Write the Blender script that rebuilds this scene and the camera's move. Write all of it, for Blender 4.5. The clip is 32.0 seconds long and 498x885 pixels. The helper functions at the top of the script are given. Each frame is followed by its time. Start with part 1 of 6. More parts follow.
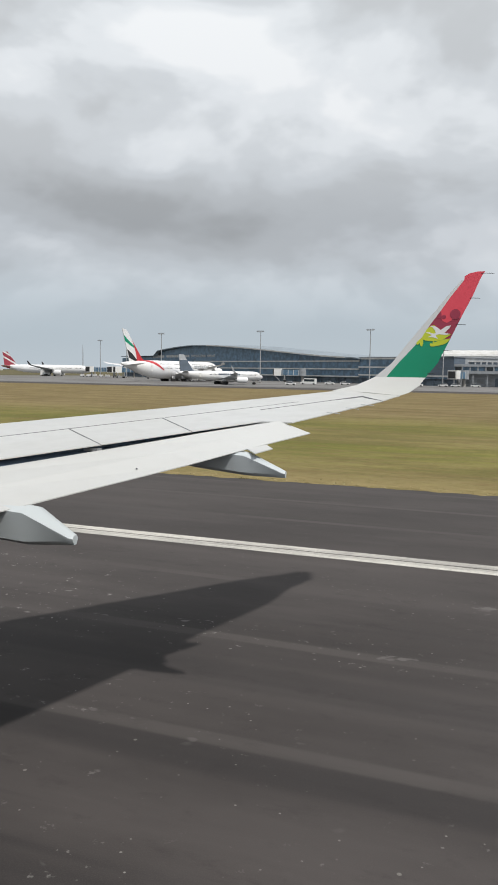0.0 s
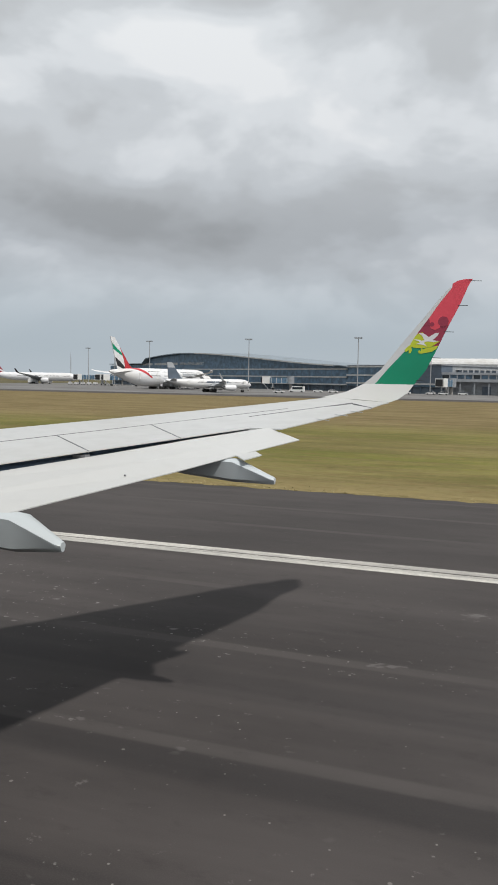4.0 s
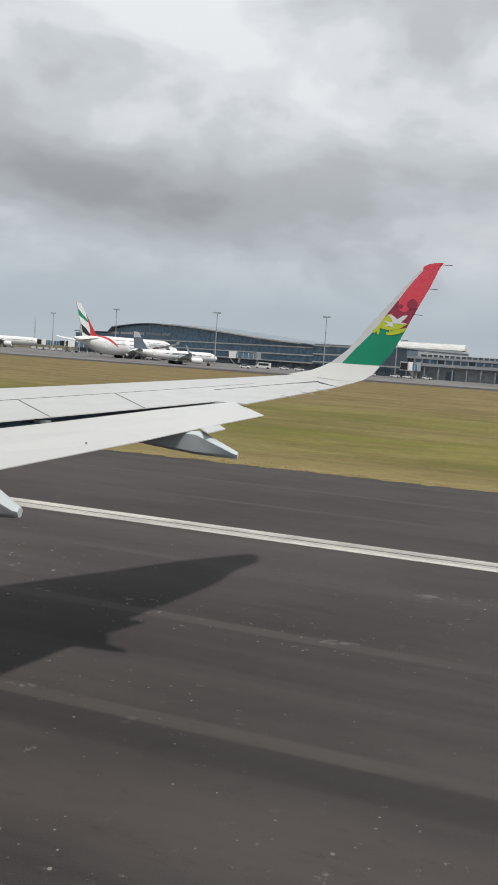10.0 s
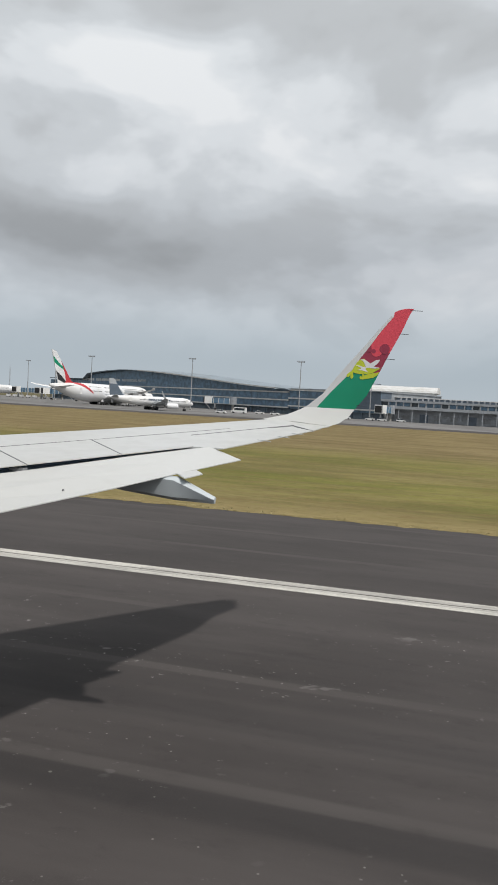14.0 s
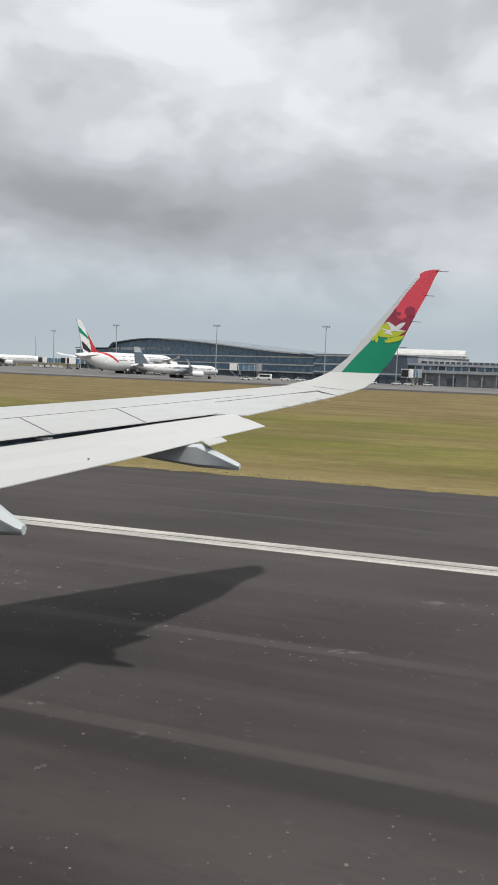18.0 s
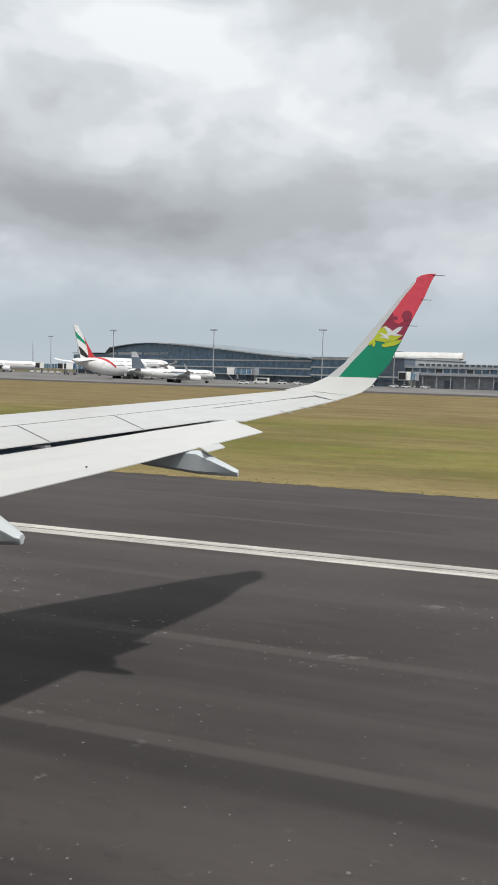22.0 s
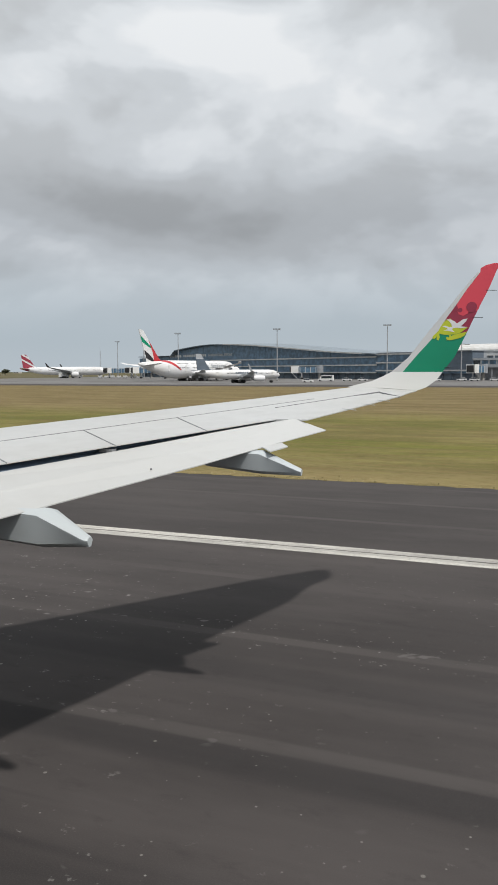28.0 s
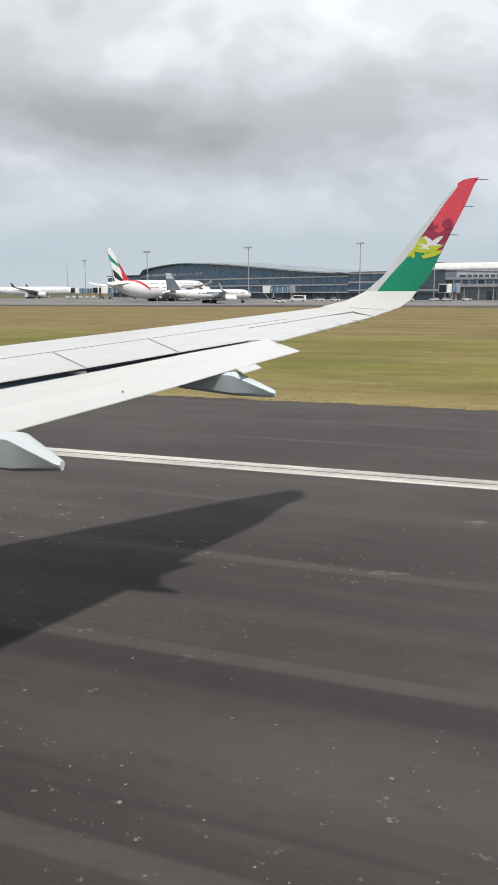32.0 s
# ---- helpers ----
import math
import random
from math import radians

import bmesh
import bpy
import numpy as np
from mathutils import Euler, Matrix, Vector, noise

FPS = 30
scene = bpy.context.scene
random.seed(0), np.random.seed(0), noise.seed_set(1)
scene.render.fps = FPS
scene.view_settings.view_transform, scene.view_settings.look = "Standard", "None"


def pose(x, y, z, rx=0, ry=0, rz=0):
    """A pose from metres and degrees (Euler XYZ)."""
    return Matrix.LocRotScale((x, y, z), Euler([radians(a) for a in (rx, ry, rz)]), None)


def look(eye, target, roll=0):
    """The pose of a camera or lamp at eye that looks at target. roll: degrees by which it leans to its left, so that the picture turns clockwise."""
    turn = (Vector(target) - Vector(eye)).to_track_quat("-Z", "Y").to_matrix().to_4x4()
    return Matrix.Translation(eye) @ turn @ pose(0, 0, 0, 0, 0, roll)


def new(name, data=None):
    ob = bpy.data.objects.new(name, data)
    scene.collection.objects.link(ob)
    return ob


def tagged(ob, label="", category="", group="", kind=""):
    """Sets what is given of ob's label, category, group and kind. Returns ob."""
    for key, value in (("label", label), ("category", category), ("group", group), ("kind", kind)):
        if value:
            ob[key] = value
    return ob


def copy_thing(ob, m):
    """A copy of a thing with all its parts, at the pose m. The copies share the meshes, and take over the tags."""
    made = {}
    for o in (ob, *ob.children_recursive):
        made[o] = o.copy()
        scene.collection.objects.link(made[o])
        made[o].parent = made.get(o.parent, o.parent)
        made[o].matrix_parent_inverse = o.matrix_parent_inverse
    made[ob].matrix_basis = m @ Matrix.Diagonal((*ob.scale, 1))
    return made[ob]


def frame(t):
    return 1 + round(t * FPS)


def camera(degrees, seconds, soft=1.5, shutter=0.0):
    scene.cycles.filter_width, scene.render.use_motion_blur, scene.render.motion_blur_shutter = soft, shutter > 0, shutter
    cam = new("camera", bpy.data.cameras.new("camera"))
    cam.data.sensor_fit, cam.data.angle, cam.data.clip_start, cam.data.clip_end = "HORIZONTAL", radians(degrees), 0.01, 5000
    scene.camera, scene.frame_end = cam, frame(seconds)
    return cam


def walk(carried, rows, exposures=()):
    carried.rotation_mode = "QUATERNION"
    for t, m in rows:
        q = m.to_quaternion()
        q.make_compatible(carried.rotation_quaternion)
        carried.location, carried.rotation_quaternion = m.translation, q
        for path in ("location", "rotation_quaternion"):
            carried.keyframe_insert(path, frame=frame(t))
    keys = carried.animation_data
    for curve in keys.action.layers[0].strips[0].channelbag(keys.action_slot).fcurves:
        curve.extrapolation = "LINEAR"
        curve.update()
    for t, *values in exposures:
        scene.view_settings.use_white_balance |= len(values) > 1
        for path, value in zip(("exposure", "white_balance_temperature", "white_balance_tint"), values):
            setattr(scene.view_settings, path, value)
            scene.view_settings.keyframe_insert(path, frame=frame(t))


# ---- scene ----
S = 1.0  # the place in true metres
EYE = 5.0  # eye at the cabin window, over the runway
STAND = (-447.1, 0.42)  # where the aircraft stands on the runway, abreast of the terminal
LENS = 36.47
cam = camera(LENS, 32.0, soft=1.7)
PATH = [
    # seconds, sway of the eye at the window in x, y, z, yaw, pitch, roll
    (0, 0.017, -0.061, 0.031, 20.40, -5.31, -0.94),
    (0.5, -0.003, -0.019, -0.009, 19.86, -5.33, -0.86),
    (1, 0.007, -0.025, -0.005, 19.45, -5.76, -0.15),
    (1.5, 0.019, -0.034, 0.001, 19.22, -5.28, -0.04),
    (2, 0.010, -0.045, 0.026, 19.28, -4.87, -0.01),
    (2.5, -0.004, -0.030, 0.017, 19.37, -4.36, 0.04),
    (3, 0.004, -0.020, 0.012, 19.59, -4.44, 0.30),
    (3.5, -0.000, -0.033, 0.016, 19.92, -4.66, -0.64),
    (4.5, -0.011, -0.027, -0.005, 19.06, -4.72, -1.31),
    (5.5, -0.021, -0.020, -0.025, 18.20, -4.79, -1.97),
    (6, -0.001, -0.002, -0.017, 19.27, -5.02, -2.38),
    (6.5, -0.011, -0.009, -0.017, 19.23, -4.87, -2.07),
    (7, -0.005, -0.050, -0.011, 18.89, -4.92, -2.74),
    (7.5, -0.021, -0.015, -0.028, 18.66, -5.13, -2.92),
    (8, -0.026, -0.023, -0.040, 18.83, -5.00, -3.03),
    (8.5, 0.034, -0.013, 0.007, 19.48, -7.11, -0.50),
    (9, 0.018, -0.012, 0.025, 18.53, -9.06, 0.06),
    (9.5, -0.001, -0.052, -0.024, 17.64, -8.73, -2.17),
    (10, -0.029, 0.009, -0.007, 16.99, -6.50, -3.86),
    (10.5, -0.016, -0.020, -0.054, 14.60, -4.53, -4.87),
    (11, -0.007, -0.019, -0.032, 14.90, -5.41, -5.34),
    (11.5, -0.022, -0.001, -0.042, 13.58, -6.56, -4.24),
    (12, -0.002, -0.036, -0.022, 13.16, -5.64, -4.47),
    (12.5, -0.037, -0.035, -0.040, 12.87, -4.62, -4.31),
    (13, 0.003, -0.043, -0.023, 13.92, -3.58, -3.79),
    (13.5, -0.028, -0.036, -0.015, 14.80, -3.54, -2.73),
    (14, -0.015, -0.053, -0.002, 15.15, -3.01, -3.21),
    (14.5, -0.009, -0.032, -0.016, 15.38, -3.86, -2.68),
    (15, -0.005, 0.007, -0.018, 15.09, -6.29, -3.47),
    (15.5, 0.011, 0.020, -0.012, 16.93, -6.65, -2.26),
    (16.5, 0.005, 0.006, -0.011, 17.24, -6.21, -2.37),
    (17.5, -0.000, -0.008, -0.011, 17.55, -5.77, -2.47),
    (18, -0.001, -0.009, -0.010, 17.05, -5.62, -2.18),
    (18.5, 0.006, -0.035, -0.016, 13.23, -5.34, -2.73),
    (19, -0.011, 0.009, -0.010, 14.47, -5.60, -2.96),
    (19.5, 0.004, -0.005, -0.017, 16.26, -5.61, -2.39),
    (20, 0.001, 0.014, -0.027, 17.09, -5.37, -2.17),
    (20.5, -0.009, 0.032, -0.005, 15.90, -5.93, -2.16),
    (21, -0.012, 0.017, -0.011, 15.97, -5.11, -2.11),
    (21.5, -0.004, 0.012, -0.007, 16.61, -4.86, -1.84),
    (22, -0.009, 0.005, 0.021, 16.85, -5.32, -1.72),
    (22.5, 0.028, 0.014, -0.027, 18.11, -4.70, -1.10),
    (23, 0.015, 0.032, 0.010, 17.51, -5.78, -1.34),
    (23.5, -0.018, 0.032, 0.030, 17.07, -6.41, -1.27),
    (24, 0.007, 0.038, -0.039, 17.79, -6.77, -3.29),
    (24.5, -0.016, -0.014, 0.003, 18.47, -6.95, -3.64),
    (25.5, 0.009, 0.030, 0.019, 18.67, -7.10, -3.71),
    (26.5, 0.034, 0.075, 0.036, 18.86, -7.25, -3.78),
    (27, -0.012, 0.065, 0.061, 18.92, -7.84, -0.89),
    (27.5, 0.026, -0.018, 0.027, 23.08, -4.48, -0.72),
    (28, 0.031, 0.034, 0.025, 21.69, -5.45, 0.21),
    (28.5, 0.015, 0.011, 0.021, 20.77, -7.00, 0.01),
    (29, 0.028, 0.028, 0.033, 21.33, -6.49, -0.73),
    (29.5, 0.024, 0.050, 0.066, 19.82, -7.53, -0.69),
    (30, 0.013, 0.064, 0.026, 19.05, -5.92, -0.72),
    (30.5, 0.021, 0.054, 0.049, 18.72, -5.27, -0.32),
    (31, 0.008, 0.039, 0.050, 19.31, -4.95, -0.84),
    (31.5, -0.000, 0.064, 0.046, 19.48, -7.40, -1.41),
    (32, -0.019, 0.110, 0.016, 19.54, -11.40, 0.27),
]


walk(cam, [(t, pose(STAND[0] + dx, STAND[1] + dy, EYE + dz, 90 + pitch, roll, yaw)) for t, dx, dy, dz, yaw, pitch, roll in PATH], [(0, 0.08), (1, 0.06), (3, -0.06), (7, -0.06), (9, 0.02), (11, -0.1), (13, -0.06), (15, -0.04), (18, 0.03), (19, -0.06), (20.5, 0.03), (22, 0.1), (23, 0.15), (24, 0.12), (27, 0.14), (28, -0.02), (29, 0.05), (30, 0.1), (31, 0.06), (32, 0.28)])


# ---- world, sun ----
SUN = Vector((0.565, -0.29, 1.0)).normalized()
world = bpy.data.worlds.new("overcast_sky")
scene.world = world
world.use_nodes = True
wn = world.node_tree.nodes
wl = world.node_tree.links
wn.clear()


def wnode(kind, **values):
    n = wn.new(kind)
    for key, v in values.items():
        n.inputs[key].default_value = v
    return n


def wmath(op, a, b=None, clamp=False):
    n = wn.new("ShaderNodeMath")
    n.operation, n.use_clamp = op, clamp
    for i, v in enumerate((a, b)):
        if v is None:
            continue
        if isinstance(v, (int, float)):
            n.inputs[i].default_value = v
        else:
            wl.new(v, n.inputs[i])
    return n.outputs[0]


def wramp(fac, stops):
    n = wn.new("ShaderNodeValToRGB")
    e = n.color_ramp.elements
    while len(e) < len(stops):
        e.new(0.5)
    for el, (p, c) in zip(e, stops):
        el.position, el.color = p, (*c, 1)
    n.color_ramp.interpolation = "EASE"
    wl.new(fac, n.inputs[0])
    return n.outputs[0]


def wmix(fac, a, b):
    n = wn.new("ShaderNodeMix")
    n.data_type = "RGBA"
    for i, v in ((0, fac), (6, a), (7, b)):
        if isinstance(v, tuple):
            n.inputs[i].default_value = (*v, 1)
        elif isinstance(v, (int, float)):
            n.inputs[i].default_value = v
        else:
            wl.new(v, n.inputs[i])
    return n.outputs[2]


geo = wn.new("ShaderNodeTexCoord")
sep = wn.new("ShaderNodeSeparateXYZ")
wl.new(geo.outputs["Generated"], sep.inputs[0])
up = wmath("MAXIMUM", sep.outputs[2], 0.0)


def cloud_noise(lift, scale, detail, stretch, place):
    """Cloud thickness by direction; lift looks a little higher, for the light on the tops."""
    c = wn.new("ShaderNodeCombineXYZ")
    wl.new(sep.outputs[0], c.inputs[0])
    wl.new(sep.outputs[1], c.inputs[1])
    wl.new(wmath("MULTIPLY", wmath("ADD", sep.outputs[2], lift), stretch), c.inputs[2])
    m = wn.new("ShaderNodeMapping")
    m.inputs["Location"].default_value = place
    wl.new(c.outputs[0], m.inputs[0])
    t = wnode("ShaderNodeTexNoise", Scale=scale, Detail=detail, Roughness=0.46, Distortion=0.2)
    wl.new(m.outputs[0], t.inputs["Vector"])
    return t.outputs["Fac"]


PLACE = (2.71, 0.4, 1.58)
here = cloud_noise(0.0, 3.1, 5.0, 1.9, PLACE)
above = cloud_noise(0.05, 3.1, 5.0, 1.9, PLACE)
small = cloud_noise(0.0, 8.0, 4.0, 1.7, (1.2, 0.4, 0.1))
# thin places are bright, thick undersides grey; tops catch the light
relief = wmath("MULTIPLY", wmath("SUBTRACT", here, above), 2.1)
light = wmath("ADD", wmath("SUBTRACT", 1.06, here), relief)
light = wmath("ADD", light, wmath("MULTIPLY", wmath("SUBTRACT", small, 0.5), 0.32))
clouds = wramp(light, [(0.12, (0.41, 0.425, 0.435)), (0.40, (0.515, 0.538, 0.556)), (0.55, (0.595, 0.625, 0.65)), (0.68, (0.705, 0.735, 0.76)), (0.82, (0.80, 0.82, 0.835))])
# far cloud bases are greyer, the deck overhead is brighter
lift = wramp(up, [(0.08, (0.86, 0.885, 0.91)), (0.17, (0.79, 0.80, 0.82)), (0.30, (0.99, 0.99, 0.995)), (0.44, (1.05, 1.05, 1.05)), (0.85, (0.95, 0.95, 0.95))])
mulc = wn.new("ShaderNodeMix")
mulc.data_type, mulc.blend_type = "RGBA", "MULTIPLY"
mulc.inputs[0].default_value = 1.0
wl.new(clouds, mulc.inputs[6])
wl.new(lift, mulc.inputs[7])
haze = wramp(wmath("ADD", up, wmath("MULTIPLY", wmath("SUBTRACT", here, 0.5), 0.06)), [(0.0, (0.45, 0.51, 0.56)), (0.06, (0.415, 0.478, 0.53)), (0.14, (0.415, 0.475, 0.525)), (0.30, (0.45, 0.515, 0.565))])
low = wramp(up, [(0.03, (1.0, 1.0, 1.0)), (0.16, (0.0, 0.0, 0.0))])
nish = wn.new("ShaderNodeTexSky")
nish.sky_type, nish.sun_disc = "NISHITA", False
nish.sun_elevation = math.asin(SUN.z)
nish.sun_rotation = math.atan2(SUN.x, SUN.y)
deck = wmix(low, mulc.outputs[2], haze)
bg_sky = wnode("ShaderNodeBackground", Strength=0.05)
wl.new(nish.outputs[0], bg_sky.inputs[0])
bg_cloud = wnode("ShaderNodeBackground", Strength=1.07)
wl.new(deck, bg_cloud.inputs[0])
cover = wn.new("ShaderNodeMixShader")
cover.inputs[0].default_value = 0.94
wl.new(bg_sky.outputs[0], cover.inputs[1])
wl.new(bg_cloud.outputs[0], cover.inputs[2])
wout = wn.new("ShaderNodeOutputWorld")
wl.new(cover.outputs[0], wout.inputs[0])

lamp = bpy.data.lights.new("sun", "SUN")
lamp.energy, lamp.angle, lamp.color = 3.25, radians(1.8), (1.0, 0.965, 0.92)
sun = new("sun", lamp)
sun.matrix_world = look(SUN * 100, (0, 0, 0))
scene.view_settings.exposure = 0.0

# ---- materials ----
MATS = {}


def graph(name):
    m = bpy.data.materials.new(name)
    m.use_nodes = True
    t = m.node_tree
    return m, t.nodes, t.links, t.nodes["Principled BSDF"]


def noise_of(n, l, coord, scale, stretch=(1, 1, 1), detail=4.0, rough=0.6):
    mp = n.new("ShaderNodeMapping")
    mp.inputs["Scale"].default_value = stretch
    l.new(coord, mp.inputs[0])
    tex = n.new("ShaderNodeTexNoise")
    tex.inputs["Scale"].default_value, tex.inputs["Detail"].default_value, tex.inputs["Roughness"].default_value = scale, detail, rough
    l.new(mp.outputs[0], tex.inputs["Vector"])
    return tex.outputs["Fac"]


def ramp_of(n, l, fac, a, b, ca=0.0, cb=1.0):
    r = n.new("ShaderNodeMapRange")
    r.interpolation_type = "SMOOTHSTEP"
    for i, v in enumerate((a, b, ca, cb)):
        r.inputs[i + 1].default_value = v
    l.new(fac, r.inputs[0])
    return r.outputs[0]


def mixc(n, l, fac, a, b, mode="MIX"):
    m = n.new("ShaderNodeMix")
    m.data_type, m.blend_type = "RGBA", mode
    for i, v in ((0, fac), (6, a), (7, b)):
        if isinstance(v, tuple):
            m.inputs[i].default_value = (*v, 1)
        elif isinstance(v, (int, float)):
            m.inputs[i].default_value = v
        else:
            l.new(v, m.inputs[i])
    return m.outputs[2]


def bump_of(n, l, b, height, strength, distance):
    bp = n.new("ShaderNodeBump")
    bp.inputs["Strength"].default_value, bp.inputs["Distance"].default_value = strength, distance
    l.new(height, bp.inputs["Height"])
    l.new(bp.outputs[0], b.inputs["Normal"])


def paint(name, color, rough=0.5, metal=0.0, dirt=0.18, grain=1.2, random_tint=0.0, relief_=0.15):
    """A plain coat with stains at two sizes and fine relief."""
    if name in MATS:
        return MATS[name]
    m, n, l, b = graph(name)
    co = n.new("ShaderNodeTexCoord").outputs["Object"]
    stains = noise_of(n, l, co, grain * 0.25, (1, 1, 2.2), 5.0)
    fleck = noise_of(n, l, co, grain * 4.0, (1, 1, 0.6), 3.0)
    dark = tuple(c * (1 - dirt * 1.6) * k for c, k in zip(color, (1.0, 0.98, 0.94)))
    base = mixc(n, l, ramp_of(n, l, stains, 0.35, 0.7), tuple(color), dark)
    base = mixc(n, l, ramp_of(n, l, fleck, 0.5, 0.8, 0.0, dirt * 1.5), base, tuple(c * 0.6 for c in color))
    if random_tint:
        info = n.new("ShaderNodeObjectInfo").outputs["Random"]
        base = mixc(n, l, ramp_of(n, l, info, 0.0, 1.0, 0.0, random_tint), base, tuple(c * 0.55 for c in color))
    l.new(base, b.inputs["Base Color"])
    l.new(ramp_of(n, l, fleck, 0.3, 0.7, rough * 0.85, min(1.0, rough * 1.15)), b.inputs["Roughness"])
    b.inputs["Metallic"].default_value = metal
    if relief_:
        bump_of(n, l, b, fleck, relief_, 0.01)
    MATS[name] = m
    return m


def glass_dark(name, color, rough=0.08):
    """Dark window glass seen from outside by day."""
    if name in MATS:
        return MATS[name]
    m, n, l, b = graph(name)
    co = n.new("ShaderNodeTexCoord").outputs["Object"]
    v = noise_of(n, l, co, 0.35, (1, 1, 1), 3.0)
    l.new(mixc(n, l, ramp_of(n, l, v, 0.35, 0.65), tuple(color), tuple(c * 0.55 for c in color)), b.inputs["Base Color"])
    b.inputs["Roughness"].default_value = rough
    b.inputs["Specular IOR Level"].default_value = 0.6
    bump_of(n, l, b, v, 0.05, 0.02)
    MATS[name] = m
    return m


def times(n, l, *facs):
    out = facs[0]
    for f in facs[1:]:
        m = n.new("ShaderNodeMath")
        m.operation = "MULTIPLY"
        l.new(out, m.inputs[0])
        if isinstance(f, float):
            m.inputs[1].default_value = f
        else:
            l.new(f, m.inputs[1])
        out = m.outputs[0]
    return out


def make_asphalt():
    m, n, l, b = graph("asphalt")
    co = n.new("ShaderNodeTexCoord").outputs["Object"]
    sep = n.new("ShaderNodeSeparateXYZ")
    l.new(co, sep.inputs[0])
    lane = noise_of(n, l, co, 0.33, (0.006, 1.0, 1.0), 4.0, 0.55)
    streak = noise_of(n, l, co, 1.1, (0.02, 1.0, 1.0), 6.0, 0.62)
    rubber = noise_of(n, l, co, 0.55, (0.015, 1.0, 1.0), 3.0, 0.5)
    skid = noise_of(n, l, co, 1.3, (0.045, 1.0, 1.0), 2.0, 0.5)
    patch = noise_of(n, l, co, 0.30, (0.35, 1.0, 1.0), 5.0, 0.6)
    stone = noise_of(n, l, co, 55.0, (1, 1, 1), 3.0, 0.7)
    grain = noise_of(n, l, co, 2.2, (0.5, 1, 1), 8.0, 0.72)
    base = mixc(n, l, ramp_of(n, l, lane, 0.36, 0.64), (0.051, 0.0452, 0.0435), (0.0695, 0.0613, 0.0588))
    base = mixc(n, l, ramp_of(n, l, streak, 0.40, 0.66, 0.0, 0.35), base, (0.052, 0.045, 0.043))
    base = mixc(n, l, ramp_of(n, l, patch, 0.38, 0.64, 0.0, 0.68), base, (0.034, 0.030, 0.029))
    # tyre rubber: broad soft bands and short skid marks towards the runway's middle
    near = ramp_of(n, l, sep.outputs[1], 10.0, 16.0, 1.0, 0.1)
    base = mixc(n, l, times(n, l, ramp_of(n, l, rubber, 0.46, 0.60, 0.0, 0.68), near), base, (0.022, 0.0205, 0.021))
    base = mixc(n, l, times(n, l, ramp_of(n, l, skid, 0.62, 0.71, 0.0, 0.65), near), base, (0.017, 0.016, 0.017))
    worn = noise_of(n, l, co, 0.50, (0.008, 1.0, 1.0), 3.0, 0.5)
    base = mixc(n, l, times(n, l, ramp_of(n, l, worn, 0.52, 0.74, 0.0, 0.38), ramp_of(n, l, patch, 0.3, 0.6, 1.0, 0.5)), base, (0.084, 0.074, 0.070))
    # paler sealed joints between the paving lanes
    wave = n.new("ShaderNodeTexWave")
    wave.wave_type, wave.bands_direction, wave.wave_profile = "BANDS", "Y", "SIN"
    wave.inputs["Scale"].default_value, wave.inputs["Distortion"].default_value, wave.inputs["Detail"].default_value = 0.082, 0.25, 2.0
    l.new(co, wave.inputs["Vector"])
    base = mixc(n, l, times(n, l, ramp_of(n, l, wave.outputs["Fac"], 0.972, 0.992, 0.0, 0.4), ramp_of(n, l, patch, 0.4, 0.6)), base, (0.10, 0.09, 0.085))
    # pale repair spots, in clusters
    spots = noise_of(n, l, co, 4.2, (0.8, 1.0, 1.0), 4.0, 0.72)
    big = noise_of(n, l, co, 1.3, (0.7, 1.0, 1.0), 3.0, 0.7)
    where = noise_of(n, l, co, 0.16, (0.4, 1.7, 1.0), 3.0, 0.6)
    inner = ramp_of(n, l, sep.outputs[1], 16.0, 24.0, 1.0, 0.12)
    base = mixc(n, l, times(n, l, ramp_of(n, l, spots, 0.62, 0.70, 0.0, 0.85), ramp_of(n, l, where, 0.46, 0.60), inner), base, (0.23, 0.22, 0.21))
    base = mixc(n, l, times(n, l, ramp_of(n, l, big, 0.64, 0.69, 0.0, 0.7), ramp_of(n, l, where, 0.50, 0.60), inner), base, (0.17, 0.16, 0.155))
    # loose pale chips
    for size, reach, tint in ((1.9, 0.06, (0.33, 0.32, 0.29)), (4.3, 0.085, (0.27, 0.26, 0.24))):
        chip = n.new("ShaderNodeTexVoronoi")
        chip.inputs["Scale"].default_value = size
        l.new(co, chip.inputs["Vector"])
        few = noise_of(n, l, co, size * 0.8, (1, 1, 1), 1.0, 0.5)
        base = mixc(n, l, times(n, l, ramp_of(n, l, chip.outputs["Distance"], reach, reach * 0.55, 0.0, 0.85), ramp_of(n, l, where, 0.42, 0.58), ramp_of(n, l, few, 0.43, 0.51), inner), base, tint)
    base = mixc(n, l, ramp_of(n, l, stone, 0.40, 0.8, 0.0, 0.4), base, (0.078, 0.069, 0.064))
    base = mixc(n, l, ramp_of(n, l, grain, 0.52, 0.72, 0.0, 0.3), base, (0.019, 0.0165, 0.0165))
    l.new(base, b.inputs["Base Color"])
    b.inputs["Roughness"].default_value = 0.85
    b.inputs["Specular IOR Level"].default_value = 0.25
    bump_of(n, l, b, stone, 0.12, 0.01)
    return m


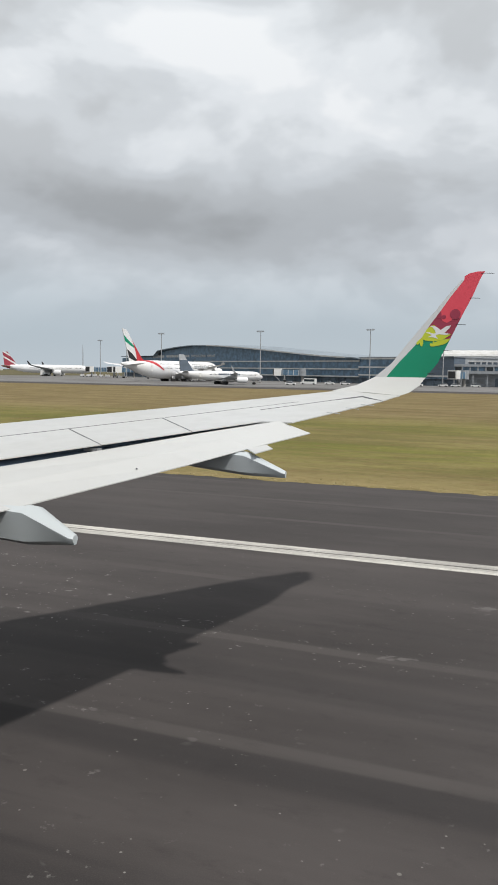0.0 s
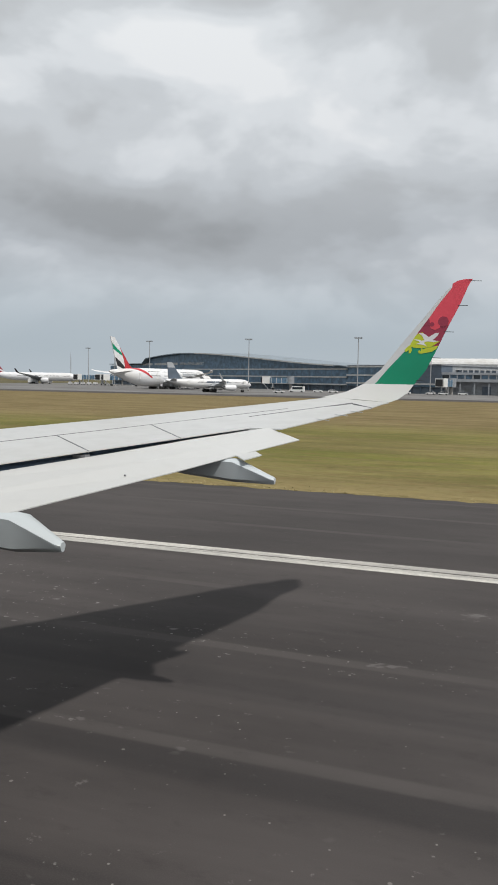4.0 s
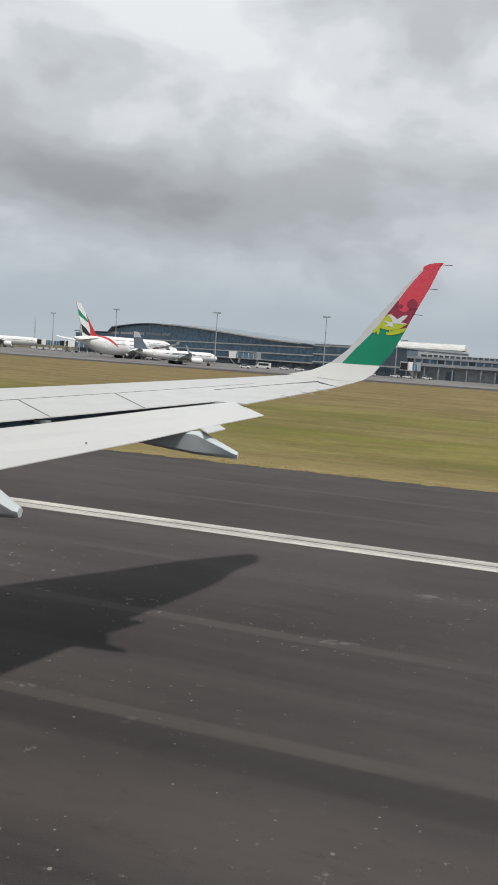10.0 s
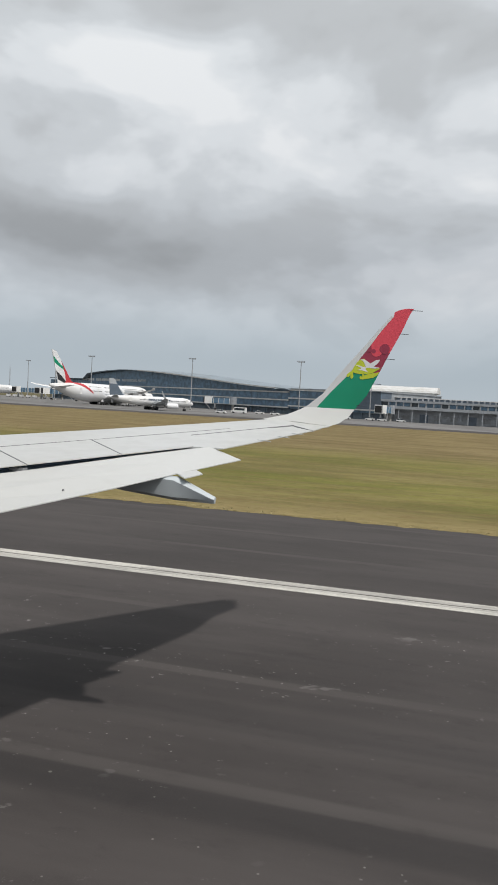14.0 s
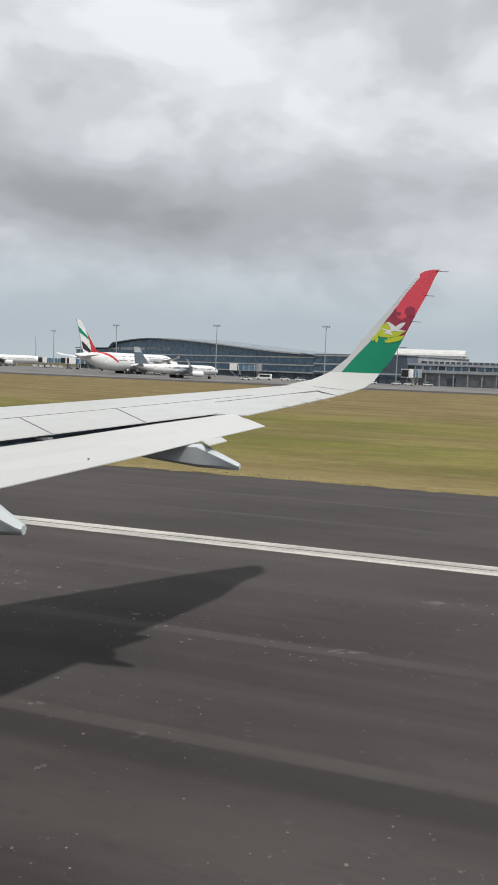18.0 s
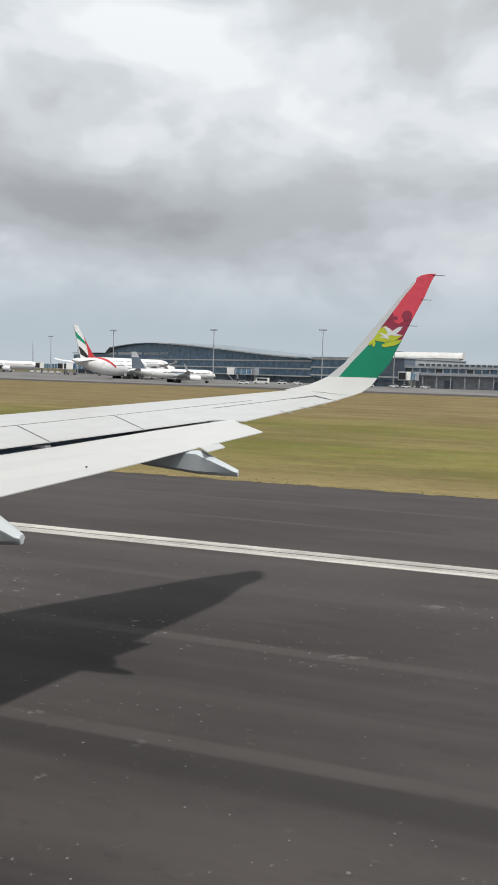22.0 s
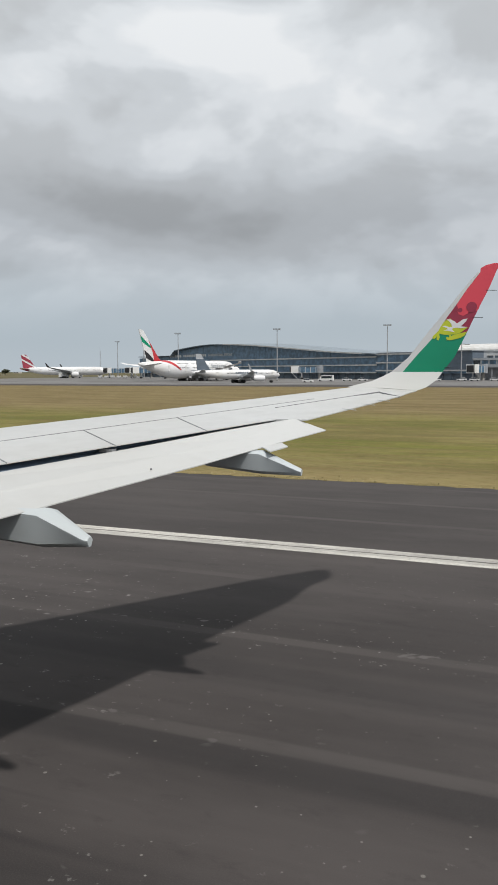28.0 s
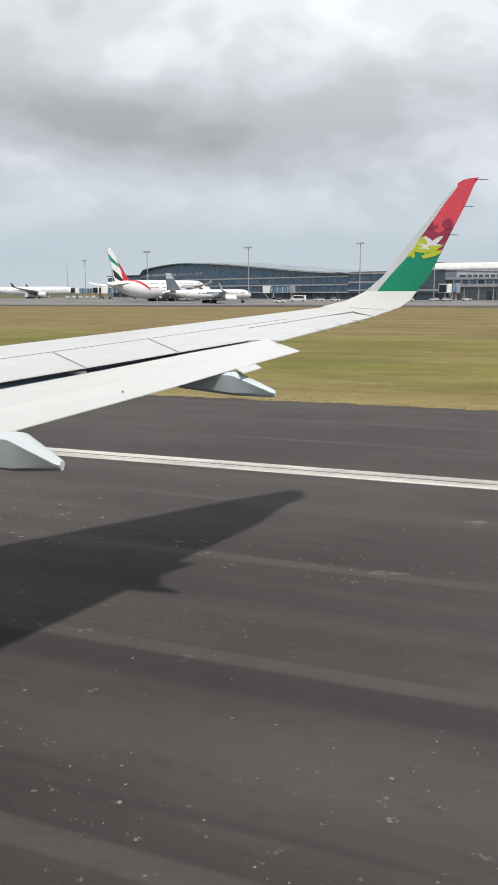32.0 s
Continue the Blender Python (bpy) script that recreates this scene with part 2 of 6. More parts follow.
def make_grass():
    m, n, l, b = graph("dry_grass")
    co = n.new("ShaderNodeTexCoord").outputs["Object"]
    sep = n.new("ShaderNodeSeparateXYZ")
    l.new(co, sep.inputs[0])
    wide = noise_of(n, l, co, 0.010, (0.55, 1.8, 1.0), 4.0, 0.6)
    mown = noise_of(n, l, co, 0.17, (0.35, 1.0, 1.0), 8.0, 0.7)
    rows = noise_of(n, l, co, 0.40, (0.09, 1.0, 1.0), 7.0, 0.78)
    tuft = noise_of(n, l, co, 1.5, (0.35, 1.0, 1.0), 6.0, 0.8)
    blade = noise_of(n, l, co, 7.0, (0.4, 1.0, 1.0), 4.0, 0.75)
    green = mixc(n, l, ramp_of(n, l, mown, 0.36, 0.66), (0.104, 0.118, 0.022), (0.185, 0.180, 0.043))
    dry = mixc(n, l, ramp_of(n, l, mown, 0.36, 0.66), (0.142, 0.106, 0.050), (0.235, 0.182, 0.092))
    # green in a strip near the runway, dry farther off, at the very edge and at both ends of the field
    strip = ramp_of(n, l, sep.outputs[1], 62.0, 100.0, 1.0, 0.0)
    span = times(n, l, ramp_of(n, l, sep.outputs[0], -1030.0, -930.0), ramp_of(n, l, sep.outputs[0], -150.0, -185.0))
    edge = ramp_of(n, l, sep.outputs[1], 36.0, 46.0, 0.35, 1.0)
    fac = times(n, l, edge, ramp_of(n, l, wide, 0.30, 0.5, 0.35, 1.0), ramp_of(n, l, rows, 0.42, 0.64, 1.0, 0.45), strip, span)
    base = mixc(n, l, fac, dry, green)
    # rough uncut land beyond the taxiway
    base = mixc(n, l, ramp_of(n, l, sep.outputs[1], 247.0, 262.0, 0.0, 0.9), base, mixc(n, l, ramp_of(n, l, wide, 0.35, 0.65), (0.075, 0.078, 0.045), (0.125, 0.11, 0.07)))
    base = mixc(n, l, ramp_of(n, l, rows, 0.52, 0.70, 0.0, 0.4), base, (0.115, 0.082, 0.040))
    base = mixc(n, l, ramp_of(n, l, tuft, 0.42, 0.70, 0.0, 0.5), base, (0.105, 0.096, 0.03))
    base = mixc(n, l, ramp_of(n, l, blade, 0.55, 0.78, 0.0, 0.65), base, (0.29, 0.225, 0.11))
    clump = noise_of(n, l, co, 0.75, (0.40, 1.0, 1.0), 7.0, 0.78)
    base = mixc(n, l, ramp_of(n, l, clump, 0.50, 0.64, 0.0, 0.55), base, (0.15, 0.098, 0.045))
    base = mixc(n, l, ramp_of(n, l, clump, 0.44, 0.34, 0.0, 0.5), base, (0.20, 0.185, 0.058))
    # straw-coloured fringe along the paved edge
    fringe = ramp_of(n, l, sep.outputs[1], 33.0, 39.0, 1.0, 0.0)
    base = mixc(n, l, times(n, l, fringe, ramp_of(n, l, tuft, 0.40, 0.60, 0.25, 0.9)), base, (0.27, 0.215, 0.10))
    shade = noise_of(n, l, co, 3.4, (0.45, 1.0, 1.0), 5.0, 0.8)
    base = mixc(n, l, ramp_of(n, l, shade, 0.50, 0.70, 0.0, 0.5), base, (0.060, 0.054, 0.017))
    l.new(base, b.inputs["Base Color"])
    b.inputs["Roughness"].default_value = 0.95
    b.inputs["Specular IOR Level"].default_value = 0.1
    bump_of(n, l, b, tuft, 0.8, 0.08)
    return m


def make_marking(name, color, wear, streaky=0.0, pits=0.55):
    m, n, l, b = graph(name)
    co = n.new("ShaderNodeTexCoord").outputs["Object"]
    worn = noise_of(n, l, co, 2.4, (0.22, 1.5, 1.0), 8.0, 0.75)
    tyre = noise_of(n, l, co, 0.9, (0.02, 1.0, 1.0), 5.0, 0.6)
    groove = noise_of(n, l, co, 9.0, (0.10, 1.0, 1.0), 4.0, 0.7)
    grit = noise_of(n, l, co, 22.0, (0.5, 1, 1), 5.0, 0.85)
    cloudy = noise_of(n, l, co, 0.8, (0.5, 1, 1), 4.0, 0.6)
    base = mixc(n, l, ramp_of(n, l, cloudy, 0.35, 0.7), tuple(color), tuple(c * 0.72 for c in color))
    base = mixc(n, l, ramp_of(n, l, worn, 0.70 - wear, 0.82 - wear * 0.5, 0.0, 0.7), base, tuple(c * 0.42 for c in color))
    if streaky:
        base = mixc(n, l, ramp_of(n, l, tyre, 0.47, 0.66, 0.0, streaky), base, (0.09, 0.09, 0.092))
        base = mixc(n, l, ramp_of(n, l, groove, 0.48, 0.70, 0.0, 0.55), base, tuple(c * 0.35 for c in color))
    base = mixc(n, l, ramp_of(n, l, grit, 0.52, 0.62, 0.0, pits), base, (0.07, 0.07, 0.07))
    l.new(base, b.inputs["Base Color"])
    b.inputs["Roughness"].default_value = 0.75
    bump_of(n, l, b, grit, 0.3, 0.006)
    return m


def make_foliage(name, a, c):
    m, n, l, b = graph(name)
    r = n.new("ShaderNodeNewGeometry").outputs["Random Per Island"]
    co = n.new("ShaderNodeTexCoord").outputs["Object"]
    base = mixc(n, l, r, tuple(a), tuple(c))
    base = mixc(n, l, ramp_of(n, l, noise_of(n, l, co, 0.5), 0.4, 0.7, 0.0, 0.5), base, tuple(x * 0.5 for x in a))
    l.new(base, b.inputs["Base Color"])
    b.inputs["Roughness"].default_value = 0.8
    return m


ASPHALT = make_asphalt()
GRASS = make_grass()
MARK_WHITE = make_marking("white_road_paint", (0.60, 0.575, 0.52), 0.21, 0.42, 0.5)
MARK_BAR = make_marking("worn_white_road_paint", (0.40, 0.40, 0.405), 0.22, 0.75, 0.95)
MARK_PIT = make_marking("pitted_white_road_paint", (0.58, 0.575, 0.565), 0.24, 0.35, 0.95)
GREY_LINE = make_marking("faded_white_paint", (0.22, 0.22, 0.225), 0.2, 0.3, 0.5)
MARK_YELLOW = make_marking("yellow_road_paint", (0.70, 0.37, 0.02), 0.08, 0.0, 0.35)
BLADES = make_foliage("dry_blades", (0.22, 0.19, 0.08), (0.38, 0.32, 0.17))
LEAF = make_foliage("leaves", (0.035, 0.055, 0.02), (0.075, 0.095, 0.04))
LEAF_DRY = make_foliage("dull_leaves", (0.05, 0.06, 0.03), (0.10, 0.10, 0.055))
BARK = paint("bark", (0.16, 0.12, 0.09), 0.9, 0, 0.3, 6)
PALE_CONCRETE = paint("pale_concrete", (0.56, 0.57, 0.575), 0.8, 0, 0.16, 0.5)
CONCRETE = paint("concrete", (0.36, 0.35, 0.33), 0.85, 0, 0.22, 0.8)
APRON = paint("apron_concrete", (0.17, 0.165, 0.16), 0.85, 0, 0.25, 0.15)
WHITE = paint("white_paint", (0.76, 0.76, 0.75), 0.45, 0, 0.06)
PLANE_WHITE = paint("aircraft_white", (0.72, 0.725, 0.735), 0.3, 0, 0.05, 0.35, 0.0, 0.0)
PLANE_GREY = paint("aircraft_grey", (0.42, 0.445, 0.47), 0.38, 0, 0.08, 0.35, 0.0, 0.0)
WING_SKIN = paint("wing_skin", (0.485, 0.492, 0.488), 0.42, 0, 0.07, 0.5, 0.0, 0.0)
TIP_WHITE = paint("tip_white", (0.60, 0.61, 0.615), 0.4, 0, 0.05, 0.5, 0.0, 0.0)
FAIRING = paint("fairing_grey", (0.47, 0.51, 0.53), 0.4, 0, 0.1, 0.5, 0.0, 0.0)
SEAM = paint("joint_sealant", (0.20, 0.205, 0.215), 0.6, 0, 0.1)
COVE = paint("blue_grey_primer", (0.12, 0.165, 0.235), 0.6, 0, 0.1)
MAROON = paint("maroon_paint", (0.29, 0.028, 0.06), 0.4, 0, 0.04, 0.12)
TIP_RED = paint("coral_red_paint", (0.675, 0.062, 0.093), 0.5, 0, 0.04, 0.12)
CREAM = paint("cream_wall", (0.68, 0.665, 0.62), 0.7, 0, 0.05)
PALE = paint("pale_wall", (0.60, 0.60, 0.59), 0.7, 0, 0.12)
GREY = paint("grey_wall", (0.30, 0.32, 0.345), 0.7, 0, 0.12)
MIDGREY = paint("grey_cladding", (0.24, 0.25, 0.265), 0.6, 0, 0.12)
SLATE = paint("slate_cladding", (0.11, 0.14, 0.18), 0.55, 0, 0.12)
DARK = paint("dark_interior", (0.07, 0.085, 0.105), 0.8, 0, 0.15)
BROWN = paint("brown_roof", (0.24, 0.17, 0.13), 0.75, 0, 0.2)
STEEL = paint("galvanised_steel", (0.42, 0.43, 0.44), 0.5, 0.5, 0.15, 2)
RUBBER = paint("tyre_rubber", (0.02, 0.02, 0.02), 0.85, 0, 0.2, 5)
RED = paint("red_paint", (0.33, 0.05, 0.075), 0.4, 0, 0.06)
SIGNAL_RED = paint("bright_red_paint", (0.52, 0.04, 0.05), 0.4, 0, 0.08)
GREEN = paint("green_paint", (0.0, 0.245, 0.13), 0.35, 0, 0.05)
LIME = paint("lime_paint", (0.50, 0.56, 0.03), 0.4, 0, 0.05)
YELLOW = paint("yellow_enamel", (0.70, 0.48, 0.03), 0.45, 0, 0.1)
BLACK = paint("black_enamel", (0.02, 0.02, 0.022), 0.45, 0, 0.1)
NAVY = paint("navy_paint", (0.025, 0.075, 0.17), 0.35, 0, 0.05)
BLUE = paint("deep_blue_paint", (0.03, 0.155, 0.33), 0.35, 0, 0.05)
TEAL = paint("teal_paint", (0.02, 0.30, 0.40), 0.35, 0, 0.05)
GLASS = glass_dark("window_glass", (0.035, 0.045, 0.055))
# base lifted and blued: sky reflection and distance haze are in the colour
GLASS_BLUE = glass_dark("blue_curtain_glass", (0.115, 0.205, 0.30), 0.3)
FRAME_BLUE = paint("blue_grey_frame", (0.13, 0.19, 0.25), 0.5, 0, 0.1)
ROOF_BLUE = paint("blue_grey_roof_sheet", (0.25, 0.30, 0.345), 0.5, 0.2, 0.12, 0.4)
BASE_BLUE = paint("blue_grey_panel", (0.16, 0.205, 0.25), 0.55, 0, 0.12)
ROOF_METAL = paint("roof_sheet", (0.40, 0.43, 0.45), 0.42, 0.3, 0.12, 0.4)

# ---- building blocks ----


def at(x, y, z=0.0, rz=0.0):
    return pose(x * S, y * S, z * S, 0, 0, rz)


def thing(name, x, y, z=0.0, rz=0.0, label="", category="", group="", kind=""):
    e = new(name)
    e.matrix_basis = at(x, y, z, rz) @ Matrix.Diagonal((S, S, S, 1))
    return tagged(e, label, category, group, kind)


def finish(name, bm, mat):
    me = bpy.data.meshes.new(name)
    bmesh.ops.recalc_face_normals(bm, faces=bm.faces)
    bm.to_mesh(me)
    bm.free()
    me.materials.append(mat)
    return me


def part(name, bm, mat, parent, label="", smooth=False):
    me = finish(name, bm, mat)
    if smooth:
        me.shade_smooth()
        me.set_sharp_from_angle(angle=radians(40))
    ob = new(name, me)
    ob.parent = parent
    if label:
        ob["label"] = label
    return ob


def again(ob, parent, x=0.0, y=0.0, z=0.0, rz=0.0):
    """One more piece on the same mesh."""
    o = new(ob.name.split(".")[0], ob.data)
    o.parent = parent
    o.matrix_basis = pose(x, y, z, 0, 0, rz)
    if "label" in ob:
        o["label"] = ob["label"]
    return o


def ground_piece(name, bm, mat, label, category):
    ob = new(name, finish(name, bm, mat))
    ob.scale = (S, S, S)
    return tagged(ob, label, category, "", "structure")


def B():
    return bmesh.new()


def box(bm, x0, x1, y0, y1, z0, z1):
    v = [bm.verts.new(p) for p in ((x0, y0, z0), (x1, y0, z0), (x1, y1, z0), (x0, y1, z0), (x0, y0, z1), (x1, y0, z1), (x1, y1, z1), (x0, y1, z1))]
    for f in ((3, 2, 1, 0), (4, 5, 6, 7), (0, 1, 5, 4), (1, 2, 6, 5), (2, 3, 7, 6), (3, 0, 4, 7)):
        bm.faces.new([v[i] for i in f])
    return bm


def bx(*a):
    return box(B(), *a)


def rings(bm, loops, caps=True, closed=True):
    """A skin over loops of equal length."""
    rows = [[bm.verts.new(p) for p in lp] for lp in loops]
    for a, b in zip(rows, rows[1:]):
        n = len(a)
        for i in range(n if closed else n - 1):
            j = (i + 1) % n
            bm.faces.new((a[i], a[j], b[j], b[i]))
    if caps:
        bm.faces.new(rows[0][::-1])
        bm.faces.new(rows[-1])
    return bm


def tube(bm, p0, p1, r0, r1=None, n=10):
    p0, p1 = Vector(p0), Vector(p1)
    r1 = r0 if r1 is None else r1
    q = (p1 - p0).to_track_quat("Z", "Y").to_matrix()
    ring = [Vector((math.cos(2 * math.pi * i / n), math.sin(2 * math.pi * i / n), 0)) for i in range(n)]
    return rings(bm, [[p0 + q @ (v * r0) for v in ring], [p1 + q @ (v * r1) for v in ring]])


def prism(bm, poly, y0, y1, plane="xz"):
    """A flat outline made thick. poly: points in the plane named."""
    def to(p, d):
        return (p[0], d, p[1]) if plane == "xz" else ((p[0], p[1], d) if plane == "xy" else (d, p[0], p[1]))
    return rings(bm, [[to(p, y0) for p in poly], [to(p, y1) for p in poly]])


def clip_poly(poly, n, c):
    """The part of a flat outline where n . p >= c."""
    out = []
    for a, b in zip(poly, poly[1:] + poly[:1]):
        da, db = a[0] * n[0] + a[1] * n[1] - c, b[0] * n[0] + b[1] * n[1] - c
        if da >= 0:
            out.append(a)
        if (da >= 0) != (db >= 0):
            t = da / (da - db)
            out.append((a[0] + (b[0] - a[0]) * t, a[1] + (b[1] - a[1]) * t))
    return out


def smooth_line(pts, step=6):
    """A line that passes smoothly through the points."""
    p = [Vector(q).to_2d() for q in pts]
    p = [p[0] * 2 - p[1]] + p + [p[-1] * 2 - p[-2]]
    out = []
    for a, b, c, d in zip(p, p[1:], p[2:], p[3:]):
        for i in range(step):
            t = i / step
            out.append(0.5 * ((2 * b) + (c - a) * t + (2 * a - 5 * b + 4 * c - d) * t * t + (3 * b - a - 3 * c + d) * t ** 3))
    return out + [p[-2]]


def ribbon(bm, pts, width, z0=0.0, z1=0.017, off=0.0):
    line = smooth_line(pts) if len(pts) > 2 else [Vector(q).to_2d() for q in pts]
    loops = []
    for i, q in enumerate(line):
        d = (line[min(i + 1, len(line) - 1)] - line[max(i - 1, 0)]).normalized()
        s = Vector((-d.y, d.x))
        a, b = q + s * (off - width / 2), q + s * (off + width / 2)
        loops.append([(a.x, a.y, z0), (b.x, b.y, z0), (b.x, b.y, z1), (a.x, a.y, z1)])
    return rings(bm, loops)

# ---- ground ----


def ragged(poly, step, amount, seed):
    """An outline with a frayed edge."""
    rnd = random.Random(seed)
    out = []
    for a, b in zip(poly, poly[1:] + poly[:1]):
        a, b = Vector(a), Vector(b)
        n = max(1, int((b - a).length / step))
        for i in range(n):
            q = a.lerp(b, i / n)
            out.append((q.x + rnd.uniform(-amount, amount), q.y + rnd.uniform(-amount, amount)))
    return out


def sheet(bm, poly, z):
    bm.faces.new([bm.verts.new((x, y, z)) for x, y in poly])
    return bm


bm = B()
xs = [-7000, -2400, -1500, -800, 0, 700, 7000]
ys = [-7000, -400, 34, 300, 900, 2500, 7000]
grid = [[bm.verts.new((x, y, -0.014)) for y in ys] for x in xs]
for i in range(6):
    for j in range(6):
        bm.faces.new((grid[i][j], grid[i + 1][j], grid[i + 1][j + 1], grid[i][j + 1]))
ground_piece("ground", bm, GRASS, "wide flat field of mown dry grass around the runway", "ground")

ground_piece("runway", bx(-2400, 320, -45, 33.6, -0.5, 0.0), ASPHALT, "dark asphalt runway with rubber streaks and pale spots", "runway")
ground_piece("taxiway", bx(-1000, -143, 222, 247, -0.5, -0.004), ASPHALT, "dark asphalt parallel taxiway", "taxiway")
ground_piece("taxiway", bx(-2400, -1000, 162, 213, -0.5, -0.004), ASPHALT, "dark asphalt parallel taxiway", "taxiway")
ground_piece("taxiway", bx(-143, 320, 162, 213, -0.5, -0.004), ASPHALT, "dark asphalt parallel taxiway", "taxiway")
ground_piece("taxiway_link", bx(-143, 320, 33.6, 162, -0.5, -0.002), ASPHALT, "dark asphalt taxiway joining the runway", "taxiway")
ground_piece("taxiway_link", sheet(B(), [(-1094, 33.6), (-1008, 33.6), (-1013, 60), (-1000, 110), (-960, 162), (-1140, 162), (-1104, 110), (-1092, 70)], -0.003), ASPHALT, "dark asphalt taxiway joining the runway", "taxiway")
ground_piece("apron", bx(-143, 320, 213, 600, -0.5, -0.006), APRON, "weathered grey concrete apron in front of the hangars", "apron")
ground_piece("apron", bx(-800, -143, 247, 600, -0.5, -0.006), APRON, "weathered grey concrete apron in front of the terminals", "apron")
ground_piece("apron", bx(-1500, -1000, 285, 330, -0.5, -0.01), APRON, "grey service road beyond the taxiway", "road")

grass_spots = [
    ("grass_island", [(-90.5, 39.4), (-91.8, 42.5), (-93, 49), (-94.4, 62), (-95.4, 76), (-97, 84), (-94, 87.5), (-91, 86.5), (-86, 81.5), (-77, 72), (-66, 62), (-60, 50), (-59, 45), (-61, 40), (-66, 36), (-72, 34.8), (-85, 36.5)]),
    ("grass_patch", [(-24, 165), (-19, 112), (-10, 95), (60, 88), (60, 150), (0, 165)]),
    ("grass_verge", [(-143, 36), (-139, 42), (-133, 66), (-135, 82), (-146, 104), (-146, 120), (-150, 128), (-150, 34)]),
]
for i, (nm, poly) in enumerate(grass_spots):
    ground_piece(nm, sheet(B(), ragged(poly, 1.1, 0.22, i), 0.004), GRASS, "patch of dry yellow grass between taxiways", "grass")

# frayed grass along the runway's shoulder
bm = B()
rnd = random.Random(5)
for x0, x1 in ((-1008, -146), (-1420, -1096)):
    x = x0
    row = []
    while x < x1:
        row.append((x, 33.6 + rnd.uniform(-0.28, 0.18), x, 36.5))
        x += 0.6
    lower = [bm.verts.new((a, b, 0.006)) for a, b, _, _ in row]
    upper = [bm.verts.new((c, d, -0.02)) for _, _, c, d in row]
    for i in range(len(row) - 1):
        bm.faces.new((lower[i], lower[i + 1], upper[i + 1], upper[i]))
ground_piece("grass_edge", bm, GRASS, "frayed grass edge creeping over the asphalt shoulder", "grass")

# tufts on that edge
bm = B()
for x0, x1, count in ((-1008, -146, 15000), (-1300, -1096, 3600)):
    for _ in range(count):
        x, y = rnd.uniform(x0, x1), 33.5 + abs(rnd.gauss(0, 0.5))
        h, a = rnd.uniform(0.02, 0.06), rnd.uniform(0, 3.14)
        dx, dy = math.cos(a) * h * 0.8, math.sin(a) * h * 0.8
        lean = rnd.uniform(-0.1, 0.1)
        bm.faces.new([bm.verts.new(p) for p in ((x - dx, y - dy, 0), (x + dx, y + dy, 0), (x + dx * 0.3 + lean, y + dy * 0.3, h), (x - dx * 0.4 + lean, y - dy * 0.3, h * 0.8))])
tufts = new("grass_tufts", finish("grass_tufts", bm, BLADES))
tufts.scale = (S, S, S)
tagged(tufts, "tufts of dry grass along the runway shoulder", "grass", "", "stuff")

# ---- painted markings ----


def marking(name, bm, mat, label):
    return ground_piece(name, bm, mat, label, "road marking")


marking("edge_line", box(bx(-2400, 320, 20.15, 20.62, 0, 0.012), -2400, 320, 20.70, 21.1, 0, 0.012), MARK_WHITE, "long white runway edge line of two strokes")
marking("aiming_point_bar", bx(-100, -62.2, 7.0, 13.6, 0, 0.012), MARK_BAR, "broad worn white aiming point bar with tyre streaks")
for y0, y1 in ((10.7, 12.75), (7.2, 9.1)):
    marking("touchdown_bar", bx(-255.8, -233.3, y0, y1, 0, 0.012), MARK_PIT, "worn white touchdown zone bar")
marking("touchdown_bar", bx(-390, -367.2, 7.3, 9.3, 0, 0.012), MARK_PIT, "cracked white touchdown zone bar with a rubber streak")
marking("touchdown_bar", bx(-527, -504, 6.6, 8.9, 0, 0.012), MARK_BAR, "worn white touchdown zone bar")

marking("faded_marking", sheet(B(), ragged([(-2.1, 22.9), (-1.8, 23.4), (0.6, 23.8), (2.0, 23.0), (1.6, 21.7), (-0.6, 21.6), (-1.6, 22.0)], 0.3, 0.05, 31), 0.006), MARK_BAR, "pale worn patch beside the runway edge line")
marking("faded_marking", sheet(B(), ragged([(-94.7, 26.1), (-94.2, 26.9), (-92.7, 27.6), (-91.5, 26.4), (-91.9, 25.7), (-93.2, 25.4)], 0.25, 0.06, 32), 0.006), MARK_BAR, "pale worn patch on the shoulder")
marking("faded_marking", sheet(B(), ragged([(-81.8, 33.2), (-80.0, 33.3), (-80.3, 32.7), (-81.6, 32.8)], 0.25, 0.04, 33), 0.006), MARK_BAR, "pale worn patch on the shoulder")
for x, y in ((-114.2, 32.7), (-111.9, 34.2), (-121.2, 73.3)):
    marking("faded_marking", sheet(B(), ragged([(x - 0.85, y - 0.35), (x + 0.8, y - 0.1), (x + 0.85, y + 0.3), (x - 0.8, y + 0.05)], 0.25, 0.05, int(-x)), 0.006), MARK_BAR, "short faded white dash on the taxiway")
marking("faded_marking", ribbon(B(), [(-114.8, 40.4), (-113.0, 34.2), (-111.5, 30.9), (-109.5, 27.2), (-106.5, 23.2)], 0.14, 0.0, 0.004), GREY_LINE, "faded grey lead-in line")
marking("taxi_edge_line", ribbon(B(), [(-40, 105.5), (-13.2, 79.5), (-2.5, 68.2), (12, 53)], 0.3), GREY_LINE, "thin pale taxiway edge line")
lead = [(-41, 1.5), (-36.5, 4.2), (-31.3, 8.0), (-28.5, 10.6), (-25.2, 13.6), (-21.0, 17.3), (-15.2, 24.3), (-12.3, 26.5), (-9.7, 31), (-7.6, 39.5), (-7.4, 47), (-9.2, 57), (-12.4, 63.8), (-17, 70.6), (-24, 78), (-36, 88), (-50, 98)]
marking("taxi_line", ribbon(B(), lead, 0.34), MARK_YELLOW, "yellow taxiway lead-in line curving off the runway")
